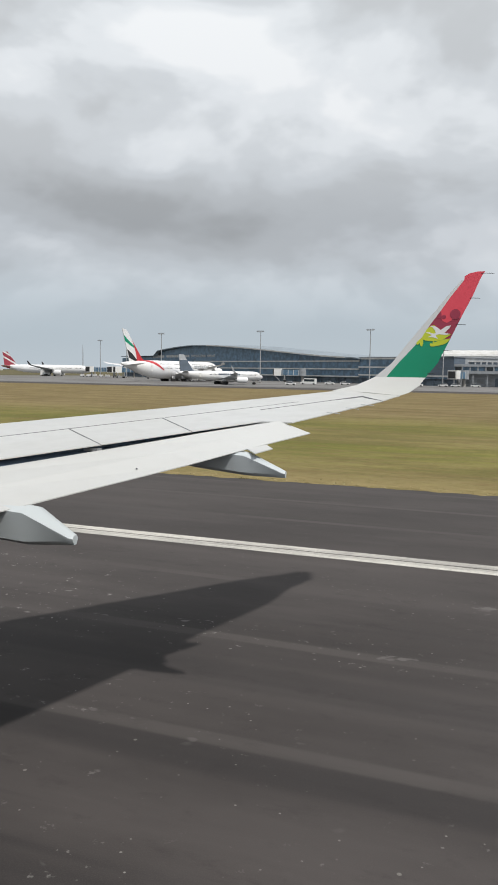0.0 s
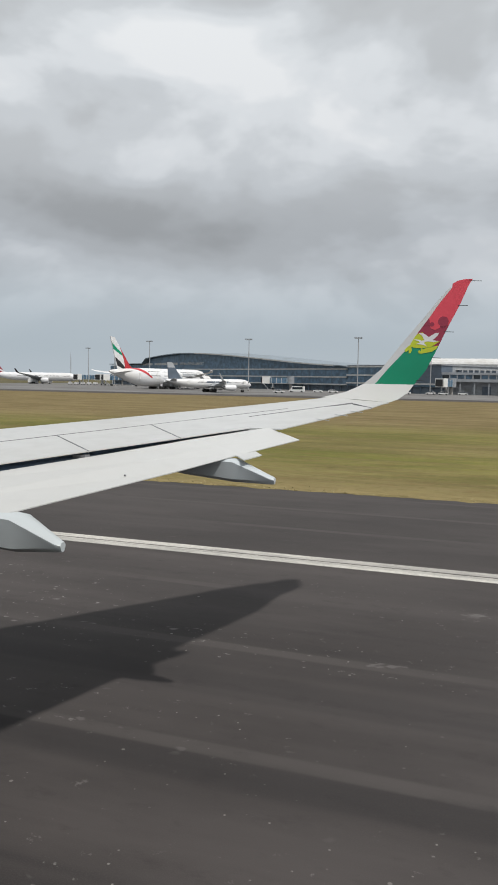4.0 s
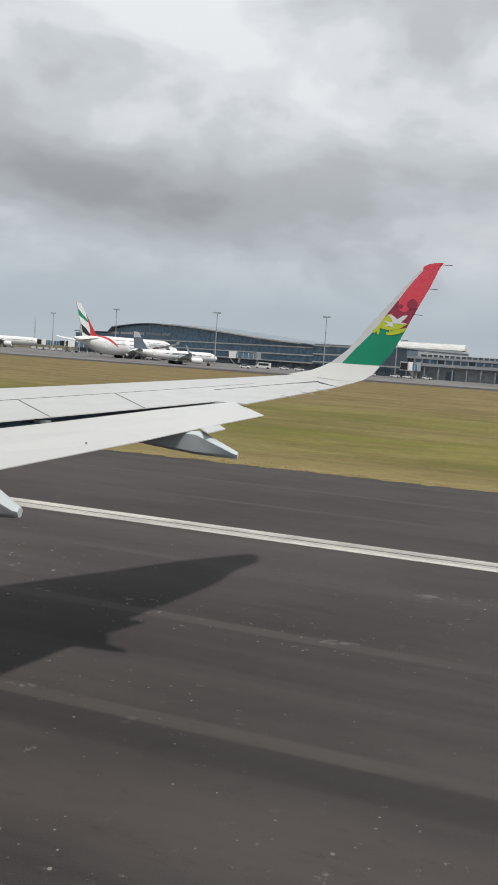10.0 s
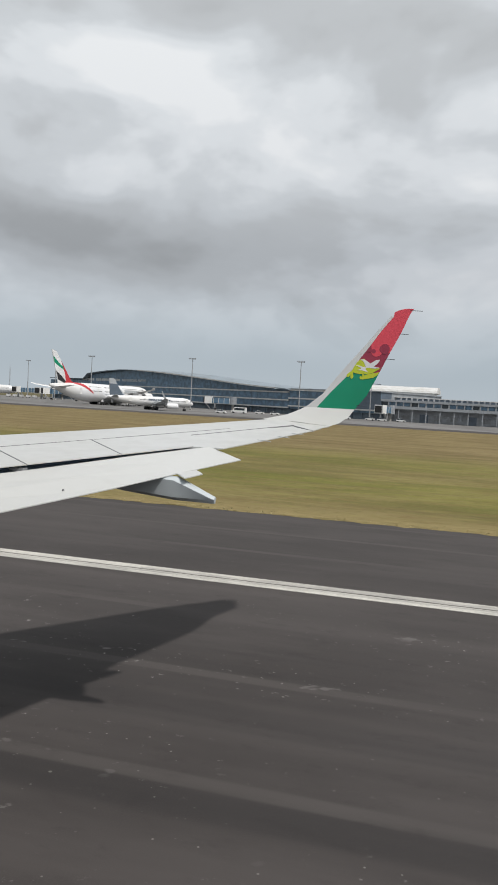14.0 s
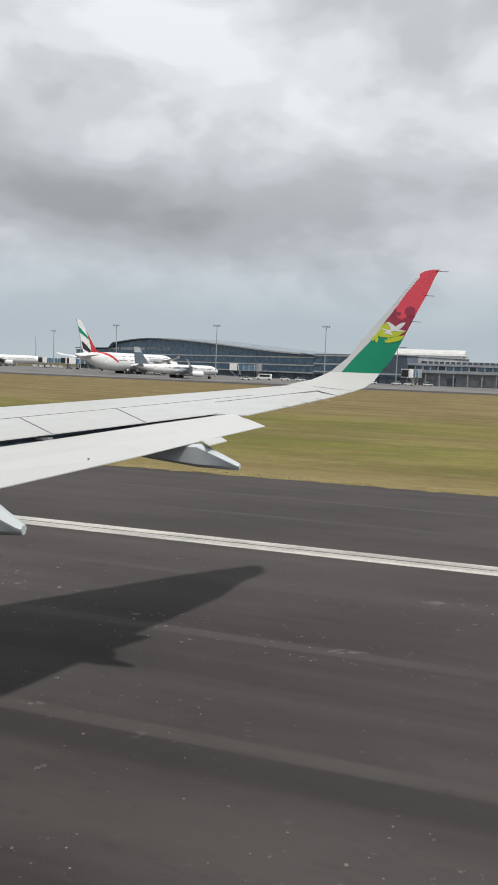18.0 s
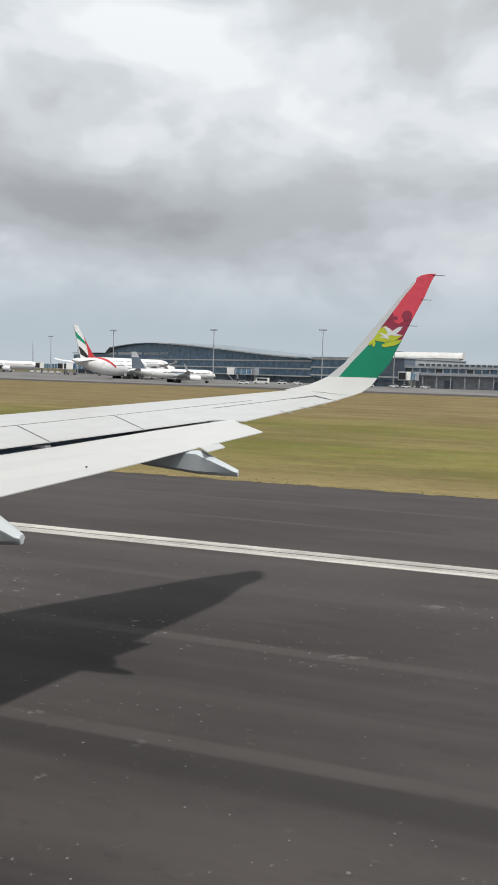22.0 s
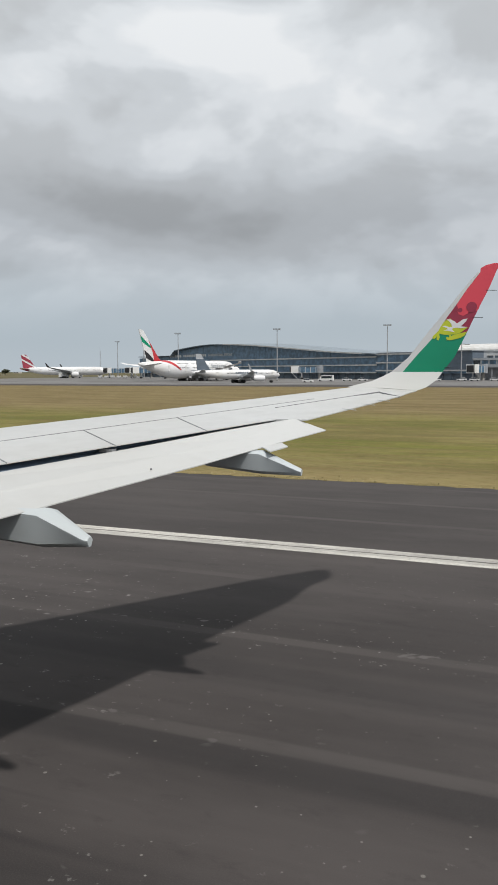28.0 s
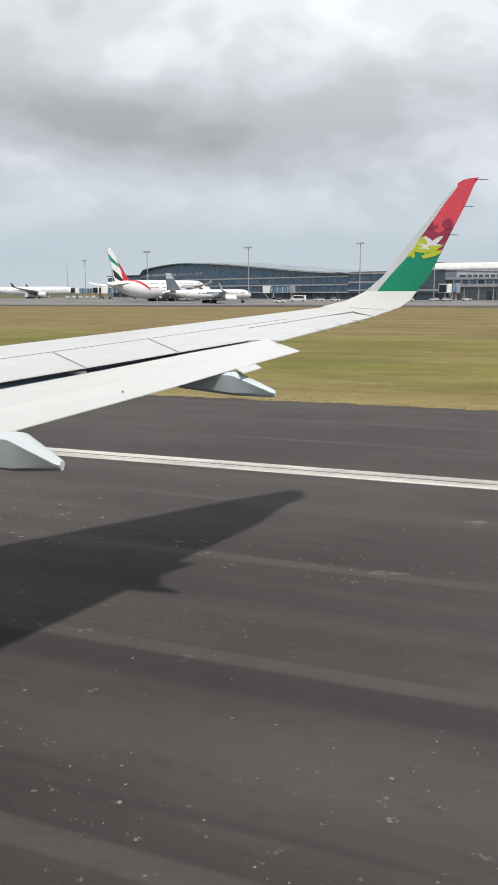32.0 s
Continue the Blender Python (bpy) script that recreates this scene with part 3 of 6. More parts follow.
marking("taxi_line", ribbon(B(), [(-66, 21.9), (-60, 22.9), (-54, 25.6), (-48, 30), (-44, 38), (-42, 55)], 0.3), MARK_YELLOW, "yellow double taxiway edge line")
marking("taxi_line", ribbon(B(), [(-66, 22.4), (-60, 23.5), (-54, 26.3), (-48.6, 30.6), (-44.7, 38.5), (-42.7, 55)], 0.18), MARK_YELLOW, "yellow double taxiway edge line")
for a, b, w in (((-66.2, 21.7), (-67.3, 28.6), 0.95), ((-59.2, 32.8), (-54.2, 27.6), 0.9)):
    marking("taxi_bar", ribbon(B(), [a, b], w), MARK_YELLOW, "broad yellow bar where the paved shoulder begins")
for p, q in (((-120, 45.0), (-112.7, 50.8)), ((-120, 50.4), (-112.6, 44.8))):
    marking("closed_cross", ribbon(B(), [p, q], 0.8, 0.0, 0.014 if p[1] < 46 else 0.018), MARK_YELLOW, "yellow cross painted on a closed taxiway")
for p, q in (((-120.5, 99), (-110, 107)), ((-120.5, 107), (-110, 99))):
    marking("closed_cross", ribbon(B(), [p, q], 1.0, 0.0, 0.014 if p[1] < 100 else 0.018), MARK_YELLOW, "yellow cross painted on a closed taxiway")
far_lines = [
    [(-90, 77), (-62, 76.6), (-52, 75.5), (-47, 68), (-56, 58)], [(-86, 67), (-54, 67.2)], [(-95, 97), (-60, 85), (-50.8, 76.8)],
    [(-78, 130), (-88, 142), (-86.6, 153), (-72, 156), (-52, 158)], [(-73, 83), (-66, 96)], [(-65, 75.4), (-54, 88)], [(-58, 68.3), (-50, 75)],
    [(-130, 102), (-125, 111)], [(-120, 118), (-60, 118), (0, 116)],
]
for pts in far_lines:
    marking("taxi_line", ribbon(B(), pts, 0.4), MARK_YELLOW, "thin yellow taxiway guide line")
for pts in ([(-140, 140), (0, 132), (120, 128)], [(-400, 188), (100, 188)]):
    marking("taxi_line", ribbon(B(), pts, 0.45), MARK_WHITE, "faded white apron line")
# far junction
c0 = [(-1020, 14.5), (-1028, 24), (-1034, 29), (-1038.2, 34.9), (-1041.6, 43.8), (-1043.6, 55), (-1045.6, 77.4), (-1044, 105), (-1038, 135)]
for off in (-0.25, 0.25):
    marking("taxi_line", ribbon(B(), c0, 0.28, off=off), MARK_YELLOW, "yellow double taxiway edge line")
for a, b in (((-1041.3, 44.6), (-1034.5, 45.4)), ((-1038.4, 34.4), (-1026, 37.8))):
    marking("taxi_bar", ribbon(B(), [a, b], 0.6), MARK_YELLOW, "yellow bar where the paved shoulder begins")
c1 = [(-1052, -2), (-1056, 9), (-1058.5, 21), (-1060, 35), (-1061, 60), (-1063, 90), (-1070, 130)]
marking("taxi_line", ribbon(B(), c1, 0.36), MARK_YELLOW, "yellow taxiway lead-in line curving off the runway")
c2 = [(-1084, 0.5), (-1078.2, 6.2), (-1073.4, 11.3), (-1069.4, 17.3), (-1066.0, 23), (-1063, 32), (-1061.6, 46)]
marking("taxi_line", ribbon(B(), c2, 0.36), MARK_YELLOW, "yellow taxiway lead-in line curving off the runway")
c3 = [(-1107, 21.9), (-1100, 22.4), (-1093, 25.5), (-1088, 30), (-1083, 40), (-1079, 57), (-1077.5, 80), (-1078, 116)]
for off in (-0.2, 0.2):
    marking("taxi_line", ribbon(B(), c3, 0.22, off=off), MARK_YELLOW, "yellow double taxiway edge line")
for a, b, w in (((-1106.0, 22.3), (-1106.9, 27.2), 0.9), ((-1094.2, 24.2), (-1099, 29), 0.8), ((-1084, 38.5), (-1090.5, 40.5), 0.7)):
    marking("taxi_bar", ribbon(B(), [a, b], w), MARK_YELLOW, "broad yellow bar where the paved shoulder begins")
for y in (104.5, 106.5, 108.5):
    marking("holding_line", bx(-1075, -1030, y, y + 0.5, 0, 0.012), MARK_YELLOW, "yellow holding position line")

# ---- aircraft ----


def fin_strips(poly, n, cuts, mats, parent, y0, y1, labels):
    """A fin cut into painted bands along the direction n."""
    for i, m in enumerate(mats):
        q = clip_poly(clip_poly(poly, n, cuts[i]), (-n[0], -n[1]), -cuts[i + 1])
        if len(q) > 2:
            part("fin_band", prism(B(), q, y0, y1), m, parent, labels[i])


def wing_mesh(stations):
    """stations: (leading edge x, chord, y, z, thickness). A tapered wing with a rounded nose."""
    loops = []
    for x, c, y, z, t in stations:
        prof = [(0, 0), (-0.06, 0.55), (-0.3, 1.0), (-0.65, 0.7), (-1.0, 0.05), (-1.0, -0.05), (-0.6, -0.4), (-0.25, -0.75), (-0.05, -0.5)]
        loops.append([(x + c * a, y, z + t * 0.5 * b) for a, b in prof])
    return rings(B(), loops)


def airliner(name, x, y, heading, label, L, r, zc, span, top, engines, fin, belly=PLANE_WHITE, tip="sharklet", deck2=False, rear=None, title=None, wing_mat=PLANE_GREY, nacelle=PLANE_WHITE, windows=True):
    """x, y: the nose's place; heading: where the nose points. fin(parent, outline) paints the fin."""
    a = thing(name, x, y, 0, heading, label, "airplane", "parked airliners")
    rz = r * (1.22 if deck2 else 1.0)

    def ring(px, cz, ry, rzz, n=20, grow=1.0):
        return [(px, grow * ry * math.cos(2 * math.pi * i / n), cz + grow * rzz * math.sin(2 * math.pi * i / n)) for i in range(n)]

    prof = [(0, -0.30, 0.03), (-0.006, -0.28, 0.22), (-0.02, -0.2, 0.45), (-0.045, -0.1, 0.70), (-0.075, -0.03, 0.88), (-0.115, 0, 0.98), (-0.15, 0, 1.0), (-0.45, 0, 1.0), (-0.66, 0.0, 1.0), (-0.74, 0.06, 0.93), (-0.82, 0.18, 0.76), (-0.90, 0.36, 0.50), (-0.96, 0.50, 0.28), (-1.0, 0.58, 0.10)]
    fus = part("fuselage", rings(B(), [ring(p * L, zc + k * rz, q * r, q * rz) for p, k, q in prof]), PLANE_WHITE, a, smooth=True)
    if rear:
        m, x0, lab = rear
        sub = [q for q in prof if q[0] <= x0]
        part("tail_band", rings(B(), [ring(p * L, zc + k * rz, q * r, q * rz, 20, 1.012) for p, k, q in sub]), m, fus, lab, smooth=True)
    # cockpit glass, cabin windows, doors
    part("cockpit_window", rings(B(), [[(-0.036 * L, s * 0.42 * r, zc + 0.37 * rz), (-0.036 * L, s * 0.44 * r, zc + 0.18 * rz), (-0.055 * L, s * 0.78 * r, zc + 0.17 * rz), (-0.056 * L, s * 0.66 * r, zc + 0.42 * rz)] for s in (-1.1, 1.1)]), GLASS, fus)
    if windows:
        for s in (-1, 1):
            bm = B()
            for zz in ((0.18, 0.62) if deck2 else (0.22,)):
                yy = math.sqrt(max(0.05, 1 - zz * zz)) * r
                q = -0.12 * L
                while q > -0.80 * L:
                    shrink = 1.0 if q > -0.68 * L else 0.9
                    if int(q) % 13 > 1 and q > -0.72 * L:
                        box(bm, q - 0.13, q + 0.13, s * yy * shrink - 0.05, s * yy * shrink + 0.05, zc + zz * rz - 0.18, zc + zz * rz + 0.18)
                    q -= 0.55
            tagged(part("window_row", bm, GLASS, fus, "row of small dark cabin windows"), kind="stuff")
            for q in (-0.105, -0.34, -0.60, -0.76):
                part("cabin_door", bx(q * L - 0.5, q * L + 0.5, s * r * (0.985 if q > -0.7 else 0.87) - 0.03, s * r * (0.985 if q > -0.7 else 0.87) + 0.03, zc - 0.25 * r, zc + 0.55 * r), WHITE, fus)
    if title:
        m, x0, x1, zz, hh, count = title
        for s in (-1, 1):
            bm = B()
            w = (x1 - x0) * L / count
            for i in range(count):
                q = x0 * L + i * w
                yy = math.sqrt(1 - zz * zz) * r * 1.01
                prism(bm, [(q + w * 0.12, zc + zz * rz - hh / 2), (q + w * 0.86, zc + zz * rz - hh / 2), (q + w * 0.95, zc + zz * rz + hh / 2), (q + w * 0.2, zc + zz * rz + hh / 2)], s * yy - 0.08, s * yy + 0.04 * s)
            part("title_mark", bm, m, fus, "plain bars in place of the airline's name")
    # wings
    half, root = span / 2, 0.185 * L
    wz = zc - 0.62 * r
    for s in (-1, 1):
        st = [(-0.34 * L, root, s * r * 0.55, wz, root * 0.12), (-0.34 * L - (0.34 * half - r) * 0.52, root * 0.62, s * 0.36 * half, wz + 0.05 * half, root * 0.07), (-0.34 * L - (half * 0.94 - r) * 0.53, root * 0.22, s * half * 0.94, wz + 0.125 * half, root * 0.022), (-0.34 * L - (half - r) * 0.55 - 0.4, root * 0.15, s * half * 0.985, wz + 0.145 * half, root * 0.016)]
        w = part("wing", wing_mesh(st), wing_mat, a, smooth=True)
        if tip == "sharklet":
            lx, _, ly, lz, _ = st[-1]
            part("sharklet", rings(B(), [[(lx, ly, lz), (lx - root * 0.15, ly, lz), (lx - root * 0.15, ly + s * 0.12, lz - 0.1), (lx, ly + s * 0.12, lz - 0.1)], [(lx - 2.1, ly + s * 0.75, lz + 2.6), (lx - 2.1 - root * 0.06, ly + s * 0.75, lz + 2.6), (lx - 2.1 - root * 0.06, ly + s * 0.82, lz + 2.6), (lx - 2.1, ly + s * 0.82, lz + 2.6)]]), BLACK if rear else wing_mat, w)
        for k in (0.3, 0.48, 0.66):
            yy = half * k
            xx = -0.34 * L - (yy - r) * 0.53 - root * (0.75 - 0.55 * k)
            part("flap_fairing", rings(B(), [[(xx + 2.6 * (1 - k) + 1, yy * s + 0.25 * c, wz + 0.13 * yy - 0.3 + 0.3 * d) for c, d in ((-1, 0), (0, -1), (1, 0), (0, 0.5))], [(xx - 1.2, yy * s + 0.22 * c, wz + 0.13 * yy - 0.35 + 0.35 * d) for c, d in ((-1, 0), (0, -1), (1, 0), (0, 0.5))], [(xx - 3.4, yy * s + 0.04 * c, wz + 0.13 * yy - 0.25 + 0.06 * d) for c, d in ((-1, 0), (0, -1), (1, 0), (0, 0.5))]]), wing_mat, w)
        for k, er in engines:
            yy = half * k
            ex, ez = -0.34 * L - (yy - r) * 0.52 + 2.2, max(wz + 0.13 * yy - er * 1.05, er + 0.75)
            n = part("engine", rings(B(), [[(ex + q, s * yy + er * u * math.cos(2 * math.pi * i / 18), ez + er * u * math.sin(2 * math.pi * i / 18)) for i in range(18)] for q, u in ((2.0, 0.86), (2.25, 0.95), (1.6, 1.02), (0.2, 1.05), (-1.6, 0.92), (-2.6, 0.78))], caps=False), nacelle, a, smooth=True)
            part("intake", rings(B(), [[(ex + q, s * yy + er * u * math.cos(2 * math.pi * i / 18), ez + er * u * math.sin(2 * math.pi * i / 18)) for i in range(18)] for q, u in ((2.05, 0.86), (1.0, 0.84), (0.9, 0.25), (1.5, 0.02))]), DARK, n)
            part("exhaust_cone", rings(B(), [[(ex + q, s * yy + er * u * math.cos(2 * math.pi * i / 12), ez + er * u * math.sin(2 * math.pi * i / 12)) for i in range(12)] for q, u in ((-1.5, 0.55), (-3.0, 0.5), (-4.0, 0.1))]), STEEL, n)
            part("pylon", prism(B(), [(ex + 1.0, ez + er * 0.8), (ex - 3.6, ez + er * 0.5), (ex - 4.6, wz + 0.13 * yy + 0.1), (ex - 0.8, wz + 0.13 * yy + 0.2)], s * yy - 0.22, s * yy + 0.22), PLANE_WHITE, n)
        tp = [(-0.875 * L, 0.09 * L, s * 0.25 * r, zc + 0.42 * rz, 0.5), (-0.945 * L, 0.035 * L, s * span * 0.15, zc + 0.42 * rz + 1.0, 0.18)]
        part("tailplane", wing_mesh(tp), wing_mat if not rear else PLANE_WHITE, a, smooth=True)
    z0 = zc + 0.72 * rz
    outline = [(-0.80 * L, z0), (-0.835 * L, z0 + (top - z0) * 0.14), (-0.93 * L, top), (-0.985 * L, top), (-0.965 * L, z0 - 0.2)]
    if deck2:
        outline = [(-0.77 * L, z0), (-0.815 * L, z0 + (top - z0) * 0.14), (-0.955 * L, top - 0.4), (-0.992 * L, top), (-0.925 * L, z0 - 0.2)]
    f = part("fin", prism(B(), outline, -0.16, 0.16), PLANE_WHITE, a)
    fin(f, outline)
    if deck2:
        def hull(x):
            """Centre height and half width of the fuselage at x."""
            for (p0, k0, q0), (p1, k1, q1) in zip(prof, prof[1:]):
                if p1 * L <= x <= p0 * L:
                    u = (x - p0 * L) / (p1 * L - p0 * L)
                    return zc + (k0 + (k1 - k0) * u) * rz, q0 + (q1 - q0) * u
        for s in (-1, 1):
            strip = []
            for k in range(15):
                u = k / 14
                turn, mid_x, wide = radians(88 - 92 * u ** 1.1), (-0.815 + 0.165 * u) * L, (0.075 * (1 - u) + 0.012) * L
                edge = []
                for x in (mid_x - wide / 2, mid_x + wide / 2):
                    cz, q = hull(x)
                    edge += [(x, s * g * q * r * math.cos(turn), cz + g * q * rz * math.sin(turn)) for g in (0.97, 1.015)]
                strip.append([edge[0], edge[1], edge[3], edge[2]])
            part("red_sash", rings(B(), strip), SIGNAL_RED, fus, "red sash sweeping over the rear fuselage", smooth=True)
    # landing gear
    def gear(gx, gy, wr, count):
        g = part("landing_gear", tube(B(), (gx, gy, wr), (gx, gy, zc - 0.6 * rz), 0.17), STEEL, a)
        base = None
        for i in range(count):
            for o in (-0.42, 0.42):
                cx = gx + (i - (count - 1) / 2) * wr * 2.25
                if base is None:
                    base = part("wheel", tube(B(), (0, -0.17, 0), (0, 0.17, 0), wr, n=14), RUBBER, g)
                    base.location = (cx, gy + o, wr)
                else:
                    again(base, g, cx, gy + o, wr)
        part("gear_door", bx(gx - 0.8, gx + 0.8, gy + 0.65, gy + 0.72, wr + 0.8, zc - 0.7 * rz), PLANE_WHITE, g)
    gear(-0.105 * L, 0, 0.5, 1)
    for s in (-1, 1):
        gear(-0.50 * L, s * 0.085 * span, 0.68, 2)
        if deck2:
            gear(-0.54 * L, s * 0.04 * span, 0.68, 3)
    return a


def fin_red(f, o):
    fin_strips(o, (0.50, 0.86), [c + 0.5 * o[0][0] + 0.86 * o[0][1] for c in (-20, -0.9, 0.2, 2.3, 3.4, 30)], [RED, PLANE_WHITE, RED, PLANE_WHITE, RED], f, -0.19, 0.19, ["dark red", "white stripe", "dark red", "white stripe", "dark red"])


def fin_scarlet(f, o):
    part("fin_band", prism(B(), clip_poly(o, (0, 1), o[0][1] + 0.5), -0.19, 0.19), SIGNAL_RED, f, "scarlet field")
    part("fin_emblem", prism(B(), [(sum(p[0] for p in o) / 5 + 1.4 * math.cos(k * 0.6), o[0][1] + 3.6 + 1.4 * math.sin(k * 0.6)) for k in range(10)], -0.21, 0.21), PLANE_WHITE, f, "plain white disc")


def fin_spot(o, u, w):
    """A place on a fin. u: height over its root, 0 to 1; w: from the leading edge to the trailing edge."""
    z = o[0][1] + u * (o[2][1] - o[0][1])
    lead = o[0][0] + (o[1][0] - o[0][0]) * u / 0.14 if u < 0.14 else o[1][0] + (o[2][0] - o[1][0]) * (u - 0.14) / 0.86
    trail = o[4][0] + (o[3][0] - o[4][0]) * u
    return (lead + (trail - lead) * w, z)


def fin_banner(f, o):
    for m, lab, y, pts in ((GREEN, "green wave", 0.19, ((0.84, 0.97), (0.66, 0.45), (0.50, 0.10), (0.42, 0.14), (0.52, 0.50), (0.64, 0.97))), (SIGNAL_RED, "red sweep", 0.20, ((0.70, 0.02), (0.40, 0.0), (0.14, 0.0), (0.0, 0.0), (0.0, 0.62), (0.12, 0.42), (0.3, 0.27), (0.5, 0.16))), (BLACK, "black wave", 0.19, ((0.40, 0.97), (0.26, 0.62), (0.08, 0.46), (0.02, 0.60), (0.14, 0.97)))):
        part("fin_band", prism(B(), [fin_spot(o, u, w) for u, w in pts], -y, y), m, f, lab)


def fin_palm(f, o):
    for m, lab, y, pts in ((BLUE, "blue leading stroke", 0.19, ((1.0, 0.0), (0.14, 0.0), (0.0, 0.0), (0.0, 0.34), (0.2, 0.24), (0.6, 0.32), (1.0, 0.5))), (NAVY, "navy trailing leaf", 0.19, ((1.0, 0.52), (1.0, 0.99), (0.75, 0.99), (0.4, 0.92), (0.10, 0.70), (0.35, 0.62), (0.7, 0.52))), (TEAL, "teal root leaf", 0.20, ((0.22, 0.34), (0.0, 0.30), (0.0, 0.52), (0.10, 0.50)))):
        part("fin_band", prism(B(), [fin_spot(o, u, w) for u, w in pts], -y, y), m, f, lab)


def fin_plain(f, o):
    part("fin_band", prism(B(), clip_poly(o, (0, 1), o[0][1] + 0.72 * (o[2][1] - o[0][1])), -0.19, 0.19), PLANE_GREY, f, "grey upper field")
    part("fin_band", prism(B(), clip_poly(clip_poly(o, (0, 1), o[0][1] + 0.3), (0, -1), -o[0][1] - 0.7 * (o[2][1] - o[0][1])), -0.19, 0.19), SLATE, f, "dark slate lower field")


airliner("airliner", -151, 248, 146, "white twin-jet airliner with dark red striped tail on the taxiway", 61, 2.82, 4.9, 60, 17.2, [(0.31, 1.75)], fin_red, rear=(RED, -0.82, "dark red rear fuselage"), title=(RED, -0.30, -0.11, 0.42, 1.0, 12))
airliner("airliner", -395, 362, 92, "white twin-jet airliner with scarlet tail at the old terminal", 60, 2.82, 4.9, 60, 17.0, [(0.31, 1.7)], fin_scarlet, title=(SIGNAL_RED, -0.30, -0.15, 0.4, 1.0, 8))
airliner("double_deck_airliner", -603, 373, 74, "huge white double-deck airliner with red, green and black waved tail", 71, 3.57, 5.6, 79, 24.0, [(0.36, 1.7), (0.66, 1.6)], fin_banner, tip="", deck2=True, title=(PLANE_GREY, -0.34, -0.17, 0.35, 1.5, 8), wing_mat=PLANE_WHITE)
airliner("airliner", -551, 296, 50, "slim white twin-jet airliner with grey tail near the terminal", 38.5, 1.85, 3.5, 35, 11.5, [(0.30, 1.15)], fin_plain, title=(SLATE, -0.56, -0.30, 0.30, 0.7, 10))
airliner("airliner", -748, 480, 27, "white twin-jet airliner with dark red striped tail at a far gate", 64, 2.98, 5.1, 63, 17.0, [(0.31, 1.85)], fin_red, rear=(RED, -0.88, "dark red rear fuselage"))
airliner("airliner", -927, 187, 0, "white twin-jet airliner with teal and navy tail waiting on the taxiway", 63.6, 2.82, 5.1, 62, 17.2, [(0.31, 1.85)], fin_palm, rear=(BLUE, -0.82, "blue rear fuselage"), title=(NAVY, -0.33, -0.14, 0.40, 1.25, 7))


def turboprop(x, y, heading):
    a = thing("turboprop_airliner", x, y, 0, heading, "small white turboprop airliner with striped red tail", "airplane", "turboprops on the apron")
    L, r, zc = 27.0, 1.4, 2.6
    prof = [(0, -0.3, 0.05), (-0.03, -0.2, 0.5), (-0.08, -0.05, 0.85), (-0.14, 0, 1), (-0.6, 0, 1), (-0.75, 0.15, 0.82), (-0.9, 0.5, 0.42), (-1.0, 0.7, 0.12)]
    fus = part("fuselage", rings(B(), [[(p * L, q * r * math.cos(i * math.pi / 8), zc + k * r + q * r * math.sin(i * math.pi / 8)) for i in range(16)] for p, k, q in prof]), PLANE_WHITE, a, smooth=True)
    part("tail_band", rings(B(), [[(p * L, 1.02 * q * r * math.cos(i * math.pi / 8), zc + k * r + 1.02 * q * r * math.sin(i * math.pi / 8)) for i in range(16)] for p, k, q in prof[5:]]), RED, fus, "dark red rear fuselage", smooth=True)
    for s in (-1, 1):
        part("wing", wing_mesh([(-0.38 * L, 2.7, s * 0.3, zc + r * 1.02, 0.4), (-0.385 * L, 2.6, s * 5, zc + r * 1.05, 0.35), (-0.40 * L, 1.5, s * 13.5, zc + r * 1.35, 0.15)]), PLANE_WHITE, a, smooth=True)
        n = part("engine", rings(B(), [[(-0.36 * L + q, s * 4.1 + u * math.cos(i * math.pi / 6), zc + 1.0 + u * math.sin(i * math.pi / 6)) for i in range(12)] for q, u in ((1.6, 0.2), (1.4, 0.42), (0.4, 0.55), (-2.5, 0.5), (-4.0, 0.15))]), PLANE_WHITE, a, smooth=True)
        for k in range(6):
            c, d = math.cos(k * math.pi / 3), math.sin(k * math.pi / 3)
            part("propeller_blade", tube(B(), (-0.36 * L + 1.5, s * 4.1 + 0.2 * c, zc + 1.0 + 0.2 * d), (-0.36 * L + 1.5, s * 4.1 + 1.95 * c, zc + 1.0 + 1.95 * d), 0.13, 0.07, 5), BLACK, n)
        part("tailplane", wing_mesh([(-0.93 * L, 2.0, s * 0.1, 7.2, 0.2), (-0.955 * L, 1.2, s * 3.6, 7.3, 0.12)]), PLANE_WHITE, a)
        g = part("landing_gear", tube(B(), (-0.45 * L, s * 2.0, 0.4), (-0.45 * L, s * 1.3, 1.6), 0.12), STEEL, a)
        part("wheel", tube(B(), (-0.45 * L, s * 2.0 - 0.2, 0.42), (-0.45 * L, s * 2.0 + 0.2, 0.42), 0.42), RUBBER, g)
        bm = B()
        for k in range(14):
            box(bm, -5.2 - k * 0.8, -4.9 - k * 0.8, s * r * 0.97 - 0.04, s * r * 0.97 + 0.04, zc + 0.2, zc + 0.5)
        tagged(part("window_row", bm, GLASS, fus, "row of small dark cabin windows"), kind="stuff")
    o = [(-0.80 * L, zc + r * 0.9), (-0.90 * L, 7.2), (-0.98 * L, 7.5), (-0.965 * L, zc + r * 0.9)]
    f = part("fin", prism(B(), o, -0.12, 0.12), PLANE_WHITE, a)
    b0 = 0.5 * o[0][0] + 0.86 * o[0][1]
    fin_strips(o, (0.50, 0.86), [b0 + c for c in (-20, -0.3, 0.3, 1.1, 1.6, 20)], [RED, PLANE_WHITE, RED, PLANE_WHITE, RED], f, -0.14, 0.14, ["dark red", "white stripe", "dark red", "white stripe", "dark red"])
